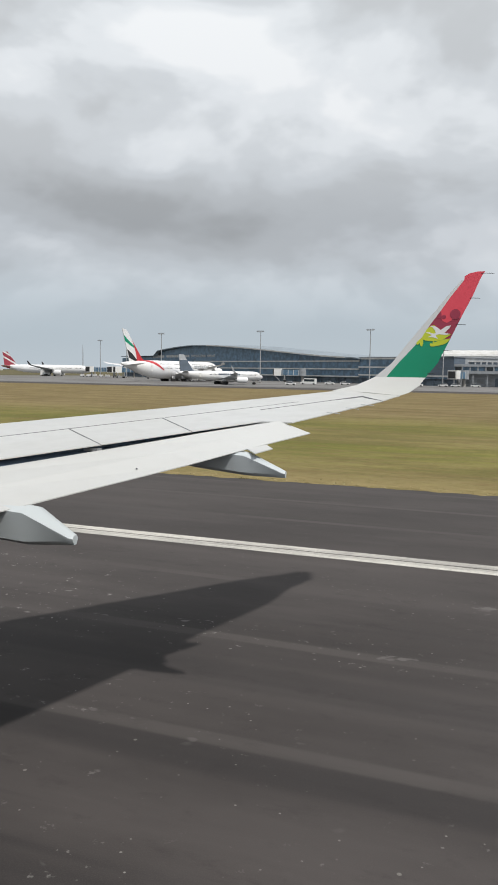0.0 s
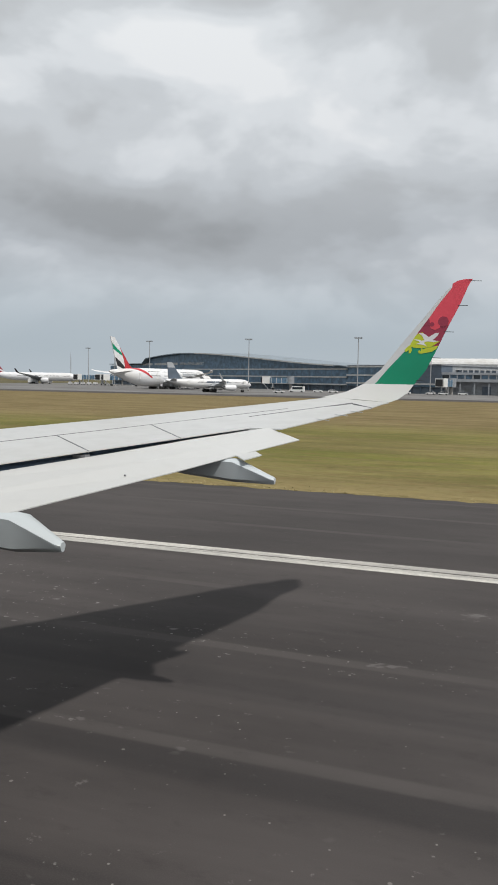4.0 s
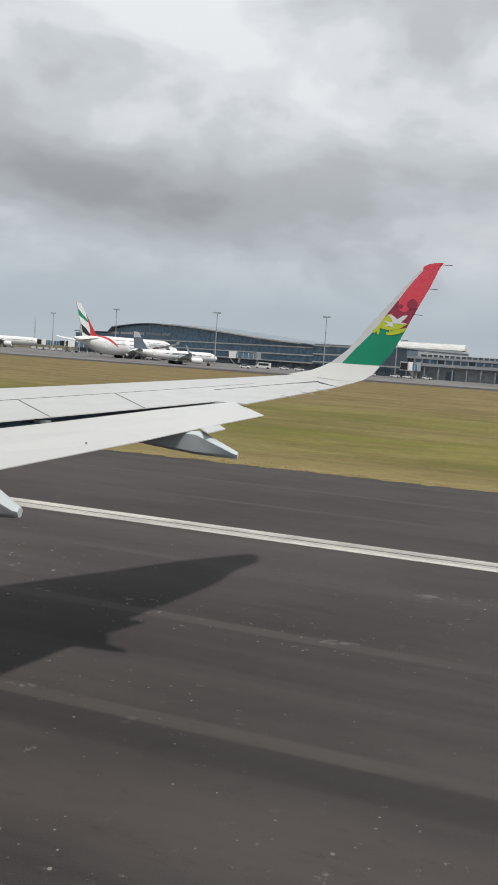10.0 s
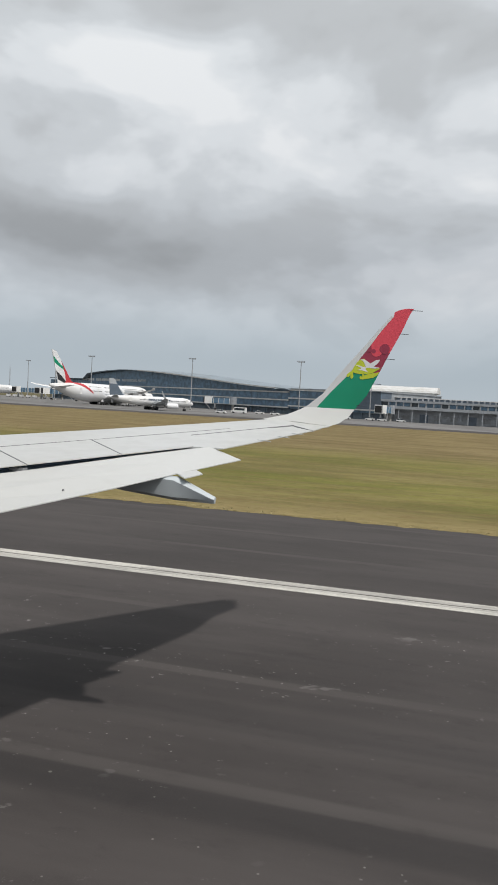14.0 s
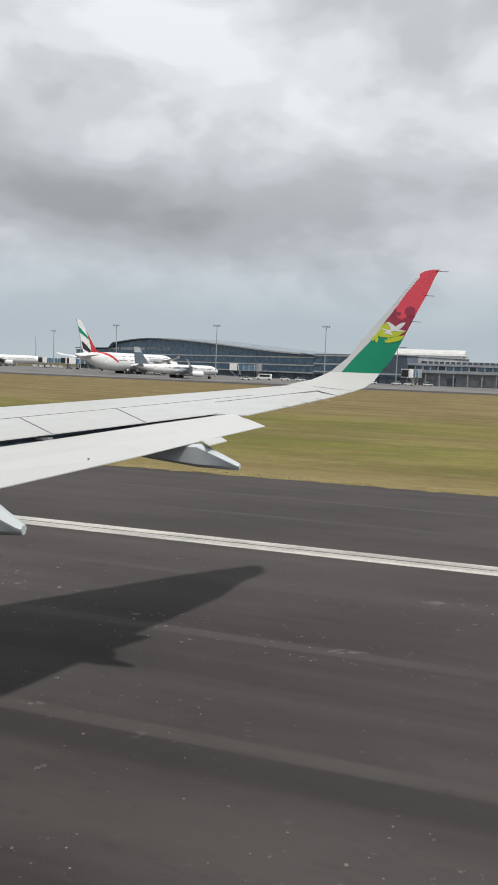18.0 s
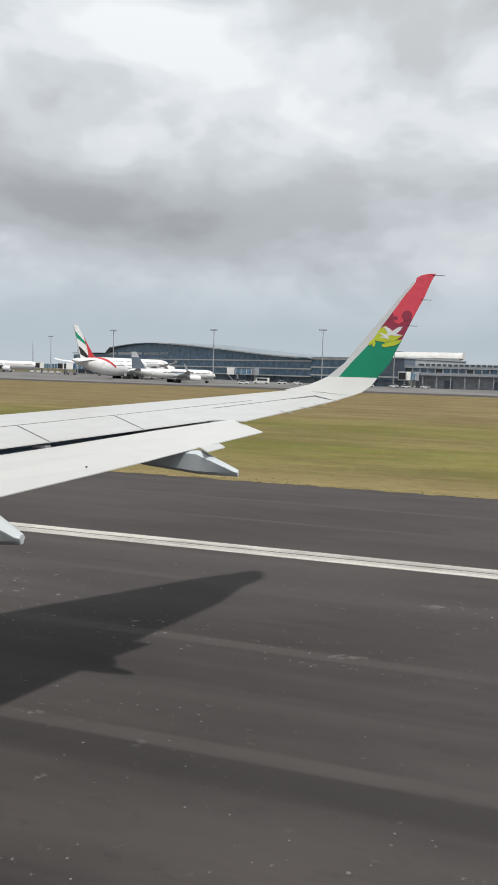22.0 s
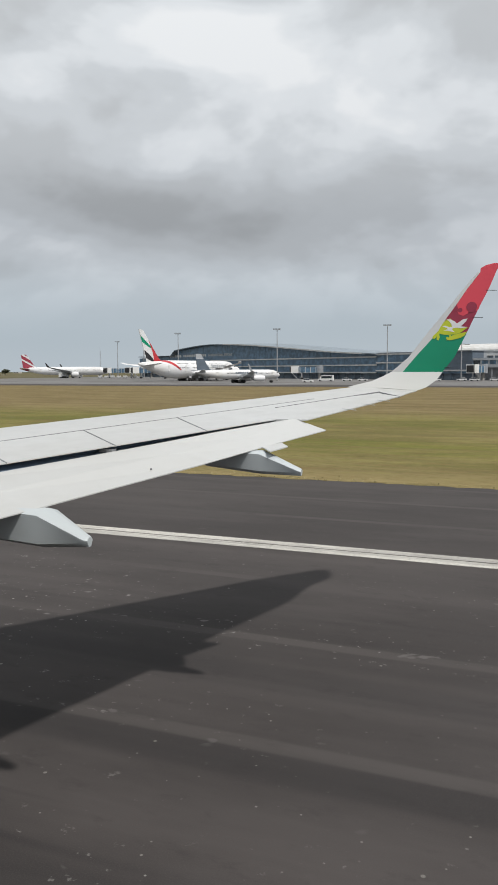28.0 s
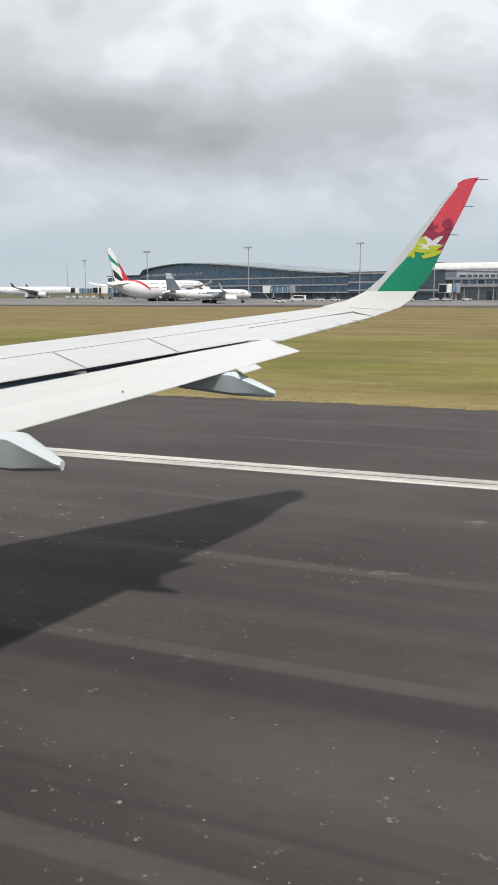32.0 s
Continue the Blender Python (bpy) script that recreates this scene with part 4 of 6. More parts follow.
    g = part("landing_gear", tube(B(), (-0.09 * L, 0, 0.35), (-0.09 * L, 0, 1.6), 0.1), STEEL, a)
    part("wheel", tube(B(), (-0.09 * L, -0.25, 0.35), (-0.09 * L, 0.25, 0.35), 0.35), RUBBER, g)
    part("cockpit_window", bx(-0.085 * L, -0.055 * L, -0.9, 0.9, zc + 0.45, zc + 0.85), GLASS, fus)
    return a


turboprop(-276, 309, 132)
turboprop(-209, 256, 135)

# ---- the carrying aircraft: its wing and cabin, standing on the runway ----


def own_wing():
    """Local frame: x aft, y outboard from the window, z up from the eye's level. Straight plan lines x = a + b (y - c)."""
    w = thing("airliner_wing", STAND[0], STAND[1], EYE, 0, "long white airliner wing with an upturned green and red tip", "wing")

    def plan(y, off=0.0):
        return -1.73 + 0.0875 * y + off

    def lead(y):
        return -7.95 + 0.766 * (y - 9.92)

    def spar(y):
        return -7.14 + 0.654 * (y - 8.9)

    def cove(y):
        return -6.02 + 0.566 * (y - 7.49)

    def flap_front(y):
        return -6.13 + 0.497 * (y - 7.62)

    def flap_end(y):
        return -5.03 + 0.325 * (y - 6.24)

    def hinge(y):
        return -4.41 + 0.587 * (y - 12.37)

    def aileron_end(y):
        return -3.43 + 0.312 * (y - 11.17)

    def section(y, a, m, b, thick, drop=0.0):
        return [(a, y, plan(y, -0.05)), (a + 0.05, y, plan(y, 0.0)), (a + 0.25, y, plan(y, 0.022)), (m, y, plan(y, -0.012)), (b, y, plan(y, -drop)), (b, y, plan(y, -0.014 - drop)), ((a + b) / 2, y, plan(y, -thick)), (a + 0.3, y, plan(y, -0.7 * thick)), (a + 0.05, y, plan(y, -0.09))]

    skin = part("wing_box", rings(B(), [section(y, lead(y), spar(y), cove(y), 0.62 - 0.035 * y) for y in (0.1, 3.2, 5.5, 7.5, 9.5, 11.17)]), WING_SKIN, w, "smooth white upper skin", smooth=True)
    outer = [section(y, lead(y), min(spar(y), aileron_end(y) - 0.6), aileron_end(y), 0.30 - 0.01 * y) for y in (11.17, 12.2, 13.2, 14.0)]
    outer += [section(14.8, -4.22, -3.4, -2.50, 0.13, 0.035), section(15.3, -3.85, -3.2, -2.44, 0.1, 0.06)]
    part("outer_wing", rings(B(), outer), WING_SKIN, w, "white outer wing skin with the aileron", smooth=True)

    def seam(pts, width):
        """A thin dark joint on the upper skin."""
        lo, hi = [], []
        for (x, y, o) in pts:
            lo.append((x - width / 2, y - width / 2, plan(y, o)))
            hi.append((x + width / 2, y + width / 2, plan(y, o)))
        bm = B()
        rings(bm, [[a, b, (b[0], b[1], b[2] - 0.03), (a[0], a[1], a[2] - 0.03)] for a, b in zip(lo, hi)])
        part("panel_joint", bm, SEAM, skin)

    seam([(spar(y), y, -0.006) for y in (3.4, 8.0, 11.17)], 0.014)
    seam([(spar(y), y, -0.006) for y in (11.2, 12.6, 13.6)], 0.016)
    for ya, yb in ((7.05, 6.1), (8.42, 7.40), (9.78, 8.69), (11.15, 9.99)):
        seam([(spar(ya), ya, -0.006), ((spar(ya) + cove(yb)) / 2, (ya + yb) / 2, 0.001), (cove(yb), yb, 0.006)], 0.013)
    seam([(hinge(y), y, 0.0) for y in (12.4, 13.5, 14.67)], 0.015)
    seam([(hinge(14.67), 14.67, -0.008), (-2.55, 13.99, 0.004)], 0.015)
    # sheet filling the gap; the gap's shade is put into its dark blue
    part("flap_cove", rings(B(), [[(cove(y) - 0.25, y, plan(y, -0.06)), (flap_front(y) + 0.25, y, plan(y, -0.13)), (flap_front(y) + 0.25, y, plan(y, -0.3)), (cove(y) - 0.25, y, plan(y, -0.3))] for y in (3.4, 7.5, 11.15)]), COVE, w, "dark blue sheet standing in for the shaded gap ahead of the flap")
    part("cove_fitting", bx(-5.55, -5.35, 8.62, 8.74, plan(8.7, -0.09), plan(8.7, -0.05)), SEAM, w)

    def flap_row(y, yt, crest, sag):
        """One chord of the flap: nose under the wing, crest just behind the wing's edge, trailing edge."""
        a, c, b = flap_front(y), cove(y) + 0.06, flap_end(yt)
        return [(a, y, plan(y, crest - 0.1)), (a + 0.06, y, plan(y, crest - 0.05)), (c, y, plan(y, crest)), (0.5 * (b + c), (y + yt) / 2, plan((y + yt) / 2, 0.5 * (crest + sag) + 0.012)), (b, yt, plan(yt, sag)), (b, yt, plan(yt, sag - 0.012)), (a + 0.5 * (b - a), (y + yt) / 2, plan(y, crest - 0.25)), (a, y, plan(y, crest - 0.17))]
    flap_end_chord = [(-4.35, 11.15, plan(11.15, -0.12)), (-4.29, 11.15, plan(11.15, -0.08)), (-3.80, 11.15, plan(11.15, -0.02)), (-3.64, 11.16, plan(11.16, 0.015)), (-3.16, 11.26, plan(11.26, -0.17)), (-3.16, 11.26, plan(11.26, -0.182)), (-3.75, 11.18, plan(11.18, -0.24)), (-4.35, 11.15, plan(11.15, -0.24))]
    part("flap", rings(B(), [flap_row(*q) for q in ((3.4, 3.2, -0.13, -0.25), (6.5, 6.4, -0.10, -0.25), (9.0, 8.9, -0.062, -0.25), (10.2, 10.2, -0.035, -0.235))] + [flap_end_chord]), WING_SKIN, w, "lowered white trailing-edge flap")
    tab = prism(B(), [(-4.0, 10.05), (-3.9, 10.48), (-3.62, 10.49), (-3.424, 10.216), (-3.547, 9.807), (-3.756, 10.08)], -0.014, 0.0, "xy")
    for v in tab.verts:
        v.co.z += plan(v.co.y, -0.232)
    part("flap_tab", tab, WING_SKIN, w)
    part("vent_mark", bx(-4.60, -4.58, 8.31, 8.325, plan(8.33, -0.215), plan(8.33, -0.196)), SEAM, w)
    for y, ends in ((10.0, ((-3.15, -1.36, -1.447, 0.045), (-3.19, -1.345, -1.45, 0.07), (-3.73, -1.12, -1.44, 0.17), (-4.5, -1.10, -1.37, 0.19), (-5.6, -1.08, -1.22, 0.12))), (6.5, ((-4.30, -1.67, -1.766, 0.05), (-4.34, -1.655, -1.77, 0.08), (-4.82, -1.42, -1.80, 0.18), (-5.5, -1.38, -1.76, 0.2), (-6.8, -1.36, -1.5, 0.12)))):
        part("flap_fairing", rings(B(), [[(x, y - h, t - 0.03), (x, y - 0.5 * h, t), (x, y + 0.5 * h, t), (x, y + h, t - 0.03), (x, y + 0.9 * h, b + 0.05), (x, y + 0.4 * h, b), (x, y - 0.4 * h, b), (x, y - 0.9 * h, b + 0.05)] for x, t, b, h in ends]), FAIRING, w, "pale grey canoe-shaped flap track fairing", smooth=True)

    # upturned tip: height, leading edge, edge of the colour field, trailing edge
    rows = [(-0.09, -3.08, -2.84, -2.03), (0.21, -2.73, -2.595, -1.80), (0.61, -2.43, -2.235, -1.61), (0.70, -2.36, -2.165, -1.57), (0.79, -2.29, -2.105, -1.53), (1.00, -2.12, -1.98, -1.435), (1.13, -2.015, -1.885, -1.375), (1.28, -1.89, -1.78, -1.305), (1.57, -1.67, -1.59, -1.165), (1.89, -1.40, -1.345, -1.04), (1.97, -1.34, -1.32, -1.0), (2.025, -1.24, -1.22, -0.965), (2.055, -1.10, -1.08, -0.945)]

    def face(z):
        """The inner face of the blade leans outwards a little."""
        return 15.93 + 0.05 * z

    def blade(z, a, b, y):
        return [(a, y, z), ((a + b) / 2, y - 0.003, z), (b, y, z), ((a + b) / 2, y + 0.05, z)]
    root = [[(-3.85, 15.3, -0.38), (-3.1, 15.28, -0.40), (-2.44, 15.3, -0.45), (-3.1, 15.35, -0.52)], [(-3.42, 15.62, -0.27), (-2.9, 15.56, -0.345), (-2.30, 15.58, -0.395), (-2.9, 15.68, -0.44)], [(-3.22, 15.82, -0.17), (-2.7, 15.75, -0.24), (-2.13, 15.82, -0.25), (-2.7, 15.88, -0.26)], blade(-0.09, -3.08, -2.03, 15.92)]
    part("tip_root", rings(B(), root), WING_SKIN, w, "white curved root of the upturned tip", smooth=True)
    part("tip_leading_edge", rings(B(), [[(a, face(z), z), (c, face(z) - 0.002, z), (c, face(z) + 0.02, z)] for z, a, c, _ in rows[:10]]), TIP_WHITE, w, "white leading edge strip")
    for k0, k1, m, lab in ((0, 3, GREEN, "emerald green"), (3, 6, MAROON, "dark maroon band"), (6, 12, TIP_RED, "coral red")):
        part("tip_band", rings(B(), [blade(z, c if z < 1.9 else a, b, face(z)) for z, a, c, b in rows[k0:k1 + 1]]), m, w, lab)

    def emblem(name, pts, m, layer, lab=""):
        bm = prism(B(), pts, -0.005 - 0.0015 * layer, -0.003)
        for v in bm.verts:
            v.co.y += face(v.co.z)
        part(name, bm, m, w, lab)

    def round_(cx, cz, r, n=14):
        return [(cx + r * math.cos(k * 2 * math.pi / n), cz + r * math.sin(k * 2 * math.pi / n)) for k in range(n)]
    emblem("maroon_wedge", [(-1.883, 1.132), (-1.785, 1.275), (-1.765, 1.22), (-1.755, 1.132)], MAROON, 1)
    emblem("coral_lobe", [(-1.765, 1.133), (-1.74, 1.07), (-1.65, 1.03), (-1.56, 1.08), (-1.54, 1.133)], TIP_RED, 1)
    emblem("flower_mark", round_(-1.49, 1.205, 0.105), MAROON, 2, "dark red flower shape")
    emblem("flower_mark", round_(-1.715, 1.15, 0.045), MAROON, 2, "dark red flower shape")
    emblem("lime_field", [(-1.90, 0.99), (-1.975, 0.965), (-2.04, 0.91), (-2.105, 0.80), (-2.15, 0.71), (-2.07, 0.675), (-1.95, 0.66), (-1.84, 0.665), (-1.71, 0.69), (-1.60, 0.765), (-1.545, 0.80), (-1.70, 0.80), (-1.80, 0.86)], LIME, 2, "lime green disc behind the bird")
    emblem("leaf_mark", [(-1.97, 0.56), (-1.91, 0.62), (-1.81, 0.665), (-1.69, 0.69), (-1.57, 0.715), (-1.61, 0.645), (-1.69, 0.595), (-1.80, 0.57), (-1.90, 0.55)], LIME, 3, "lime leaf")
    emblem("leaf_mark", [(-2.110, 0.735), (-2.165, 0.712), (-2.242, 0.638), (-2.251, 0.597), (-2.206, 0.586), (-2.168, 0.631), (-2.143, 0.681)], LIME, 3, "lime petal")
    emblem("leaf_mark", [(-2.109, 0.725), (-2.114, 0.673), (-2.105, 0.611), (-2.130, 0.551), (-2.164, 0.569), (-2.168, 0.625), (-2.148, 0.675)], LIME, 3, "lime petal")
    emblem("leaf_mark", round_(-1.90, 0.64, 0.02, 8), LIME, 3, "lime dot")
    emblem("leaf_mark", round_(-1.95, 0.595, 0.025, 8), LIME, 3, "lime dot")
    emblem("bird_mark", [(-1.984, 0.971), (-1.891, 0.969), (-1.820, 0.931), (-1.771, 0.886), (-1.712, 0.926), (-1.653, 0.965), (-1.562, 0.979), (-1.596, 0.920), (-1.647, 0.865), (-1.690, 0.826), (-1.559, 0.805), (-1.676, 0.787), (-1.781, 0.800), (-1.850, 0.791), (-1.856, 0.760), (-1.806, 0.707), (-1.885, 0.728), (-1.940, 0.743), (-2.029, 0.741), (-1.946, 0.778), (-1.974, 0.804), (-2.074, 0.841), (-1.988, 0.839), (-1.909, 0.813), (-1.859, 0.822), (-1.886, 0.884), (-1.924, 0.937)], PLANE_WHITE, 4, "white bird-shaped mark")
    for z, x, ln in ((2.02, -1.02, 0.25), (1.53, -1.22, 0.2), (1.0, -1.47, 0.2), (0.47, -1.70, 0.19), (0.0, -2.0, 0.19)):
        part("static_wick", tube(B(), (x, face(z), z), (x + ln, face(z), z - 0.01), 0.006, n=5), BLACK, w)
    for y in (12.3, 12.9, 13.4):
        part("static_wick", tube(B(), (aileron_end(y) - 0.1, y, plan(y, 0.01)), (aileron_end(y) + 0.14, y - 0.02, plan(y, -0.01)), 0.005, n=5), PLANE_GREY, w)

    # the lift of the run bends the wing up a little towards its tip
    for ob in w.children_recursive:
        for v in ob.data.vertices:
            v.co.z += 0.07 * (max(0.0, v.co.y - 6.0) / 9.9) ** 2


own_wing()


def own_fuselage():
    """The cabin that carries the wing and the window: local x aft, y outboard, z up from the eye."""
    f = thing("airliner_fuselage", STAND[0], STAND[1], EYE, 0, "white airliner fuselage standing on its wheels on the runway", "airplane")
    cy, cz, r = -1.66, -0.35, 1.98
    gap_x, gap_z = (-0.62, 0.22), (-0.42, 0.36)
    cuts = [math.asin((z - cz) / r) for z in gap_z]
    turns = [cuts[0] + (cuts[1] - cuts[0]) * k / 3 for k in range(4)] + [cuts[1] + (2 * math.pi + cuts[0] - cuts[1]) * k / 26 for k in range(1, 26)]
    n = len(turns)

    def ring(x, q, rise, depth):
        return [(x, cy + (r * q - depth) * math.cos(t), cz + rise + (r * q - depth) * math.sin(t)) for t in turns]

    stations = [(-22.0, 0.05, -0.55), (-21.2, 0.4, -0.4), (-19.5, 0.75, -0.2), (-17.0, 0.97, 0), (-15.5, 1, 0), (gap_x[0], 1, 0), (gap_x[1], 1, 0), (4.0, 1, 0), (9.0, 0.8, 0.35), (13.0, 0.45, 0.8), (15.5, 0.12, 1.1)]
    bm = B()
    outer = [[bm.verts.new(p) for p in ring(x, q, u, 0.0)] for x, q, u in stations]
    inner = [[bm.verts.new(p) for p in ring(x, q, u, min(0.09, 0.5 * r * q))] for x, q, u in stations]
    for i in range(len(stations) - 1):
        for k in range(n):
            if i == 5 and k < 3:
                continue
            k2 = (k + 1) % n
            bm.faces.new((outer[i][k], outer[i + 1][k], outer[i + 1][k2], outer[i][k2]))
            bm.faces.new((inner[i][k2], inner[i + 1][k2], inner[i + 1][k], inner[i][k]))
    for k in range(3):
        for i in (5, 6):
            bm.faces.new((outer[i][k], outer[i][k + 1], inner[i][k + 1], inner[i][k]))
    for k in (0, 3):
        bm.faces.new((outer[5][k], outer[6][k], inner[6][k], inner[5][k]))
    for i in (0, -1):
        bm.faces.new(outer[i])
    bmesh.ops.recalc_face_normals(bm, faces=bm.faces[:])
    part("cabin_shell", bm, PLANE_WHITE, f, "white rounded shell with a window opening", smooth=True)
    for gx, gy, wr in ((-17.0, cy, 0.38), (-6.3, cy - 3.6, 0.57), (-6.3, cy + 3.6, 0.57)):
        top = cz - 1.6 if gy == cy else -1.95
        g = part("landing_gear", tube(B(), (gx, gy, wr - EYE), (gx, gy, top), 0.13), STEEL, f)
        for o in (-0.4, 0.4):
            part("wheel", tube(B(), (gx, gy + o - 0.16, wr - EYE), (gx, gy + o + 0.16, wr - EYE), wr, n=16), RUBBER, g)


own_fuselage()

# ---- masts, trees, vehicles, signs ----


def flood_mast(x, y, h, group="floodlight masts"):
    a = thing("floodlight_mast", x, y, 0, 0, "tall grey floodlight mast on the apron", "light mast", group)
    part("pole", tube(B(), (0, 0, 0), (0, 0, h - 0.8), 0.32, 0.16, 12), STEEL, a)
    part("footing", bx(-0.6, 0.6, -0.6, 0.6, 0, 0.5), CONCRETE, a)
    head = part("head_frame", box(bx(-1.7, 1.7, -0.12, 0.12, h - 0.9, h - 0.7), -1.2, 1.2, -0.7, -0.5, h - 0.9, h - 0.75), STEEL, a)
    for i in range(5):
        part("floodlight", rings(B(), [[(-1.6 + i * 0.8 + c * k, -0.15 - q, h - 0.35 + d * k - 0.3 * q) for c, d in ((-1, -1), (1, -1), (1, 1), (-1, 1))] for q, k in ((0, 0.18), (0.45, 0.30))]), GREY, head)
    return a


for x, y, h in ((-119.7, 371, 18), (-195.8, 332, 17.8), (-282.7, 321.7, 18), (-344.4, 321.6, 17), (-485.6, 362.6, 21.5), (-518.7, 356, 26.4), (-570.5, 347.7, 25.3), (-632.8, 365, 25.3), (-690.7, 430, 26.8), (-733.9, 468.8, 26.2), (-1292, 334.6, 24.6)):
    flood_mast(x, y, h)
for x, y, h in ((-757, 482, 22), (-768, 500, 20)):
    a = thing("antenna_pole", x, y, 0, 0, "thin grey antenna pole behind the far gate", "pole")
    part("pole", tube(B(), (0, 0, 0), (0, 0, h), 0.2, 0.08), STEEL, a)
    part("tip", tube(B(), (0, 0, h), (0, 0, h + 1.4), 0.04), STEEL, a)


def leaf_clump(bm, c, size, count, rnd, flat=0.6):
    for _ in range(count):
        v = Vector((rnd.gauss(0, 1), rnd.gauss(0, 1), rnd.gauss(0, 1)))
        p = Vector(c) + v.normalized() * size * rnd.uniform(0.45, 1.0)
        p.z = c[2] + (p.z - c[2]) * flat
        q = Euler((rnd.uniform(-1.2, 1.2), rnd.uniform(-1.2, 1.2), rnd.uniform(0, 6.28))).to_matrix()
        s = size * rnd.uniform(0.20, 0.40)
        bm.faces.new([bm.verts.new(p + q @ Vector(k)) for k in ((-s, 0, 0), (0, -s * 0.6, 0.1 * s), (s, 0, 0), (0, s * 0.6, -0.1 * s))])


def broad_tree(x, y, h, w, seed, label, leaf=LEAF):
    rnd = random.Random(seed)
    a = thing("tree", x, y, 0, 0, label, "tree", "trees")
    part("trunk", tube(B(), (0, 0, 0), (0, 0, h * 0.55), w * 0.05, w * 0.03, 8), BARK, a)
    bm = B()
    ends = []
    for i in range(9):
        an = i * 2.4
        e = (math.cos(an) * w * rnd.uniform(0.15, 0.36), math.sin(an) * w * rnd.uniform(0.15, 0.36), h * rnd.uniform(0.55, 0.85))
        tube(bm, (0, 0, h * rnd.uniform(0.25, 0.5)), e, w * 0.02, w * 0.006, 5)
        ends.append(e)
    part("limbs", bm, BARK, a)
    bm = B()
    for e in ends + [(0, 0, h * 0.85), (w * 0.2, 0, h * 0.8), (-w * 0.2, 0.1 * w, h * 0.78)]:
        leaf_clump(bm, e, w * rnd.uniform(0.15, 0.24), 70, rnd, 0.75)
    part("crown", bm, leaf, a)
    return a


def palm_tree(x, y, h, seed):
    rnd = random.Random(seed)
    a = thing("palm_tree", x, y, 0, 0, "slim palm tree with drooping fronds", "palm tree", "trees")
    part("trunk", tube(B(), (0, 0, 0), (0.3, 0, h * 0.85), 0.22, 0.14, 7), BARK, a)
    for i in range(11):
        an = i * 2 * math.pi / 11 + rnd.uniform(-0.2, 0.2)
        ln, up = h * rnd.uniform(0.26, 0.36), rnd.uniform(0.2, 1.0)
        bm = B()
        prev = None
        for k in range(5):
            t = k / 4
            r_, z_ = ln * t, h * 0.85 + ln * (up * t - 1.1 * t * t)
            wd = 0.35 * math.sin(math.pi * min(1, t + 0.15)) + 0.03
            cur = [bm.verts.new((0.3 + math.cos(an) * r_ - math.sin(an) * o * wd, math.sin(an) * r_ + math.cos(an) * o * wd, z_ - abs(o) * 0.2)) for o in (-1, 0, 1)]
            if prev:
                bm.faces.new((prev[0], prev[1], cur[1], cur[0]))
                bm.faces.new((prev[1], prev[2], cur[2], cur[1]))
            prev = cur
        part("frond", bm, LEAF, a)
    return a


def pine_tree(x, y, h, seed):
    rnd = random.Random(seed)
    a = thing("pine_tree", x, y, 0, 0, "dark windswept pine tree with an open crown", "tree", "trees")
    part("trunk", tube(B(), (0, 0, 0), (0, 0, h * 0.95), h * 0.02, h * 0.006, 7), BARK, a)
    bm = B()
    for i in range(26):
        z = h * (0.25 + 0.72 * i / 26)
        rr = h * 0.24 * (1.08 - i / 26) * rnd.uniform(0.5, 1.1)
        an = i * 2.4
        leaf_clump(bm, (math.cos(an) * rr, math.sin(an) * rr, z), h * 0.09, 16, rnd, 0.5)
    part("crown", bm, LEAF, a)
    return a


broad_tree(-319, 380, 17.5, 17, 1, "large dark tree with a clumped crown behind the glass pavilion")
broad_tree(-312, 384, 14.5, 12, 2, "dark tree with a clumped crown behind the glass pavilion")
broad_tree(-147, 402, 19.5, 26, 3, "wide dome-shaped dark tree behind the long shed")
broad_tree(-131, 404, 18.5, 22, 4, "wide dome-shaped dark tree behind the long shed")
for i, (x, y, h) in enumerate(((-287, 366, 10.5), (-279, 371, 11), (-292, 360, 9), (-236, 366, 9.8), (-228, 366, 10.2), (-222, 372, 9.5), (-1404, 437, 8), (-1268, 420, 9), (-182, 352, 10), (-300, 352, 8.5))):
    palm_tree(x, y, h, 20 + i)
for i, (x, y, h) in enumerate(((-1262, 640, 17), (-1251, 650, 15), (-1240, 655, 12), (-1226, 660, 13), (-1218, 665, 11), (-1318, 470, 12), (-1310, 478, 11), (-1309, 455, 9), (-1196, 436, 8), (-1188, 425, 9), (-1175, 660, 10))):
    pine_tree(x, y, h, 40 + i)
for i in range(12):
    broad_tree(-1345 + i * 15 + (i * 7) % 5, 840 + (i * 37) % 60, 5 + (i * 13) % 3, 13 + (i * 5) % 6, 60 + i, "low dull green scrub tree beyond the field", LEAF_DRY)
for i, (x, y, w) in enumerate(((-300, 350, 9), (-292, 352, 8), (-264, 352, 8), (-210, 375, 9), (-196, 360, 8), (-188, 365, 9), (-178, 348, 7))):
    broad_tree(x, y, 8.5, w, 90 + i, "bushy green tree between the low buildings")


def wheels(a, xs, half, r):
    base = None
    for x in xs:
        for s in (-1, 1):
            if base is None:
                base = part("wheel", tube(B(), (0, -0.13, 0), (0, 0.13, 0), r, n=12), RUBBER, a)
                base.location = (x, s * half, r)
            else:
                again(base, a, x, s * half, r)


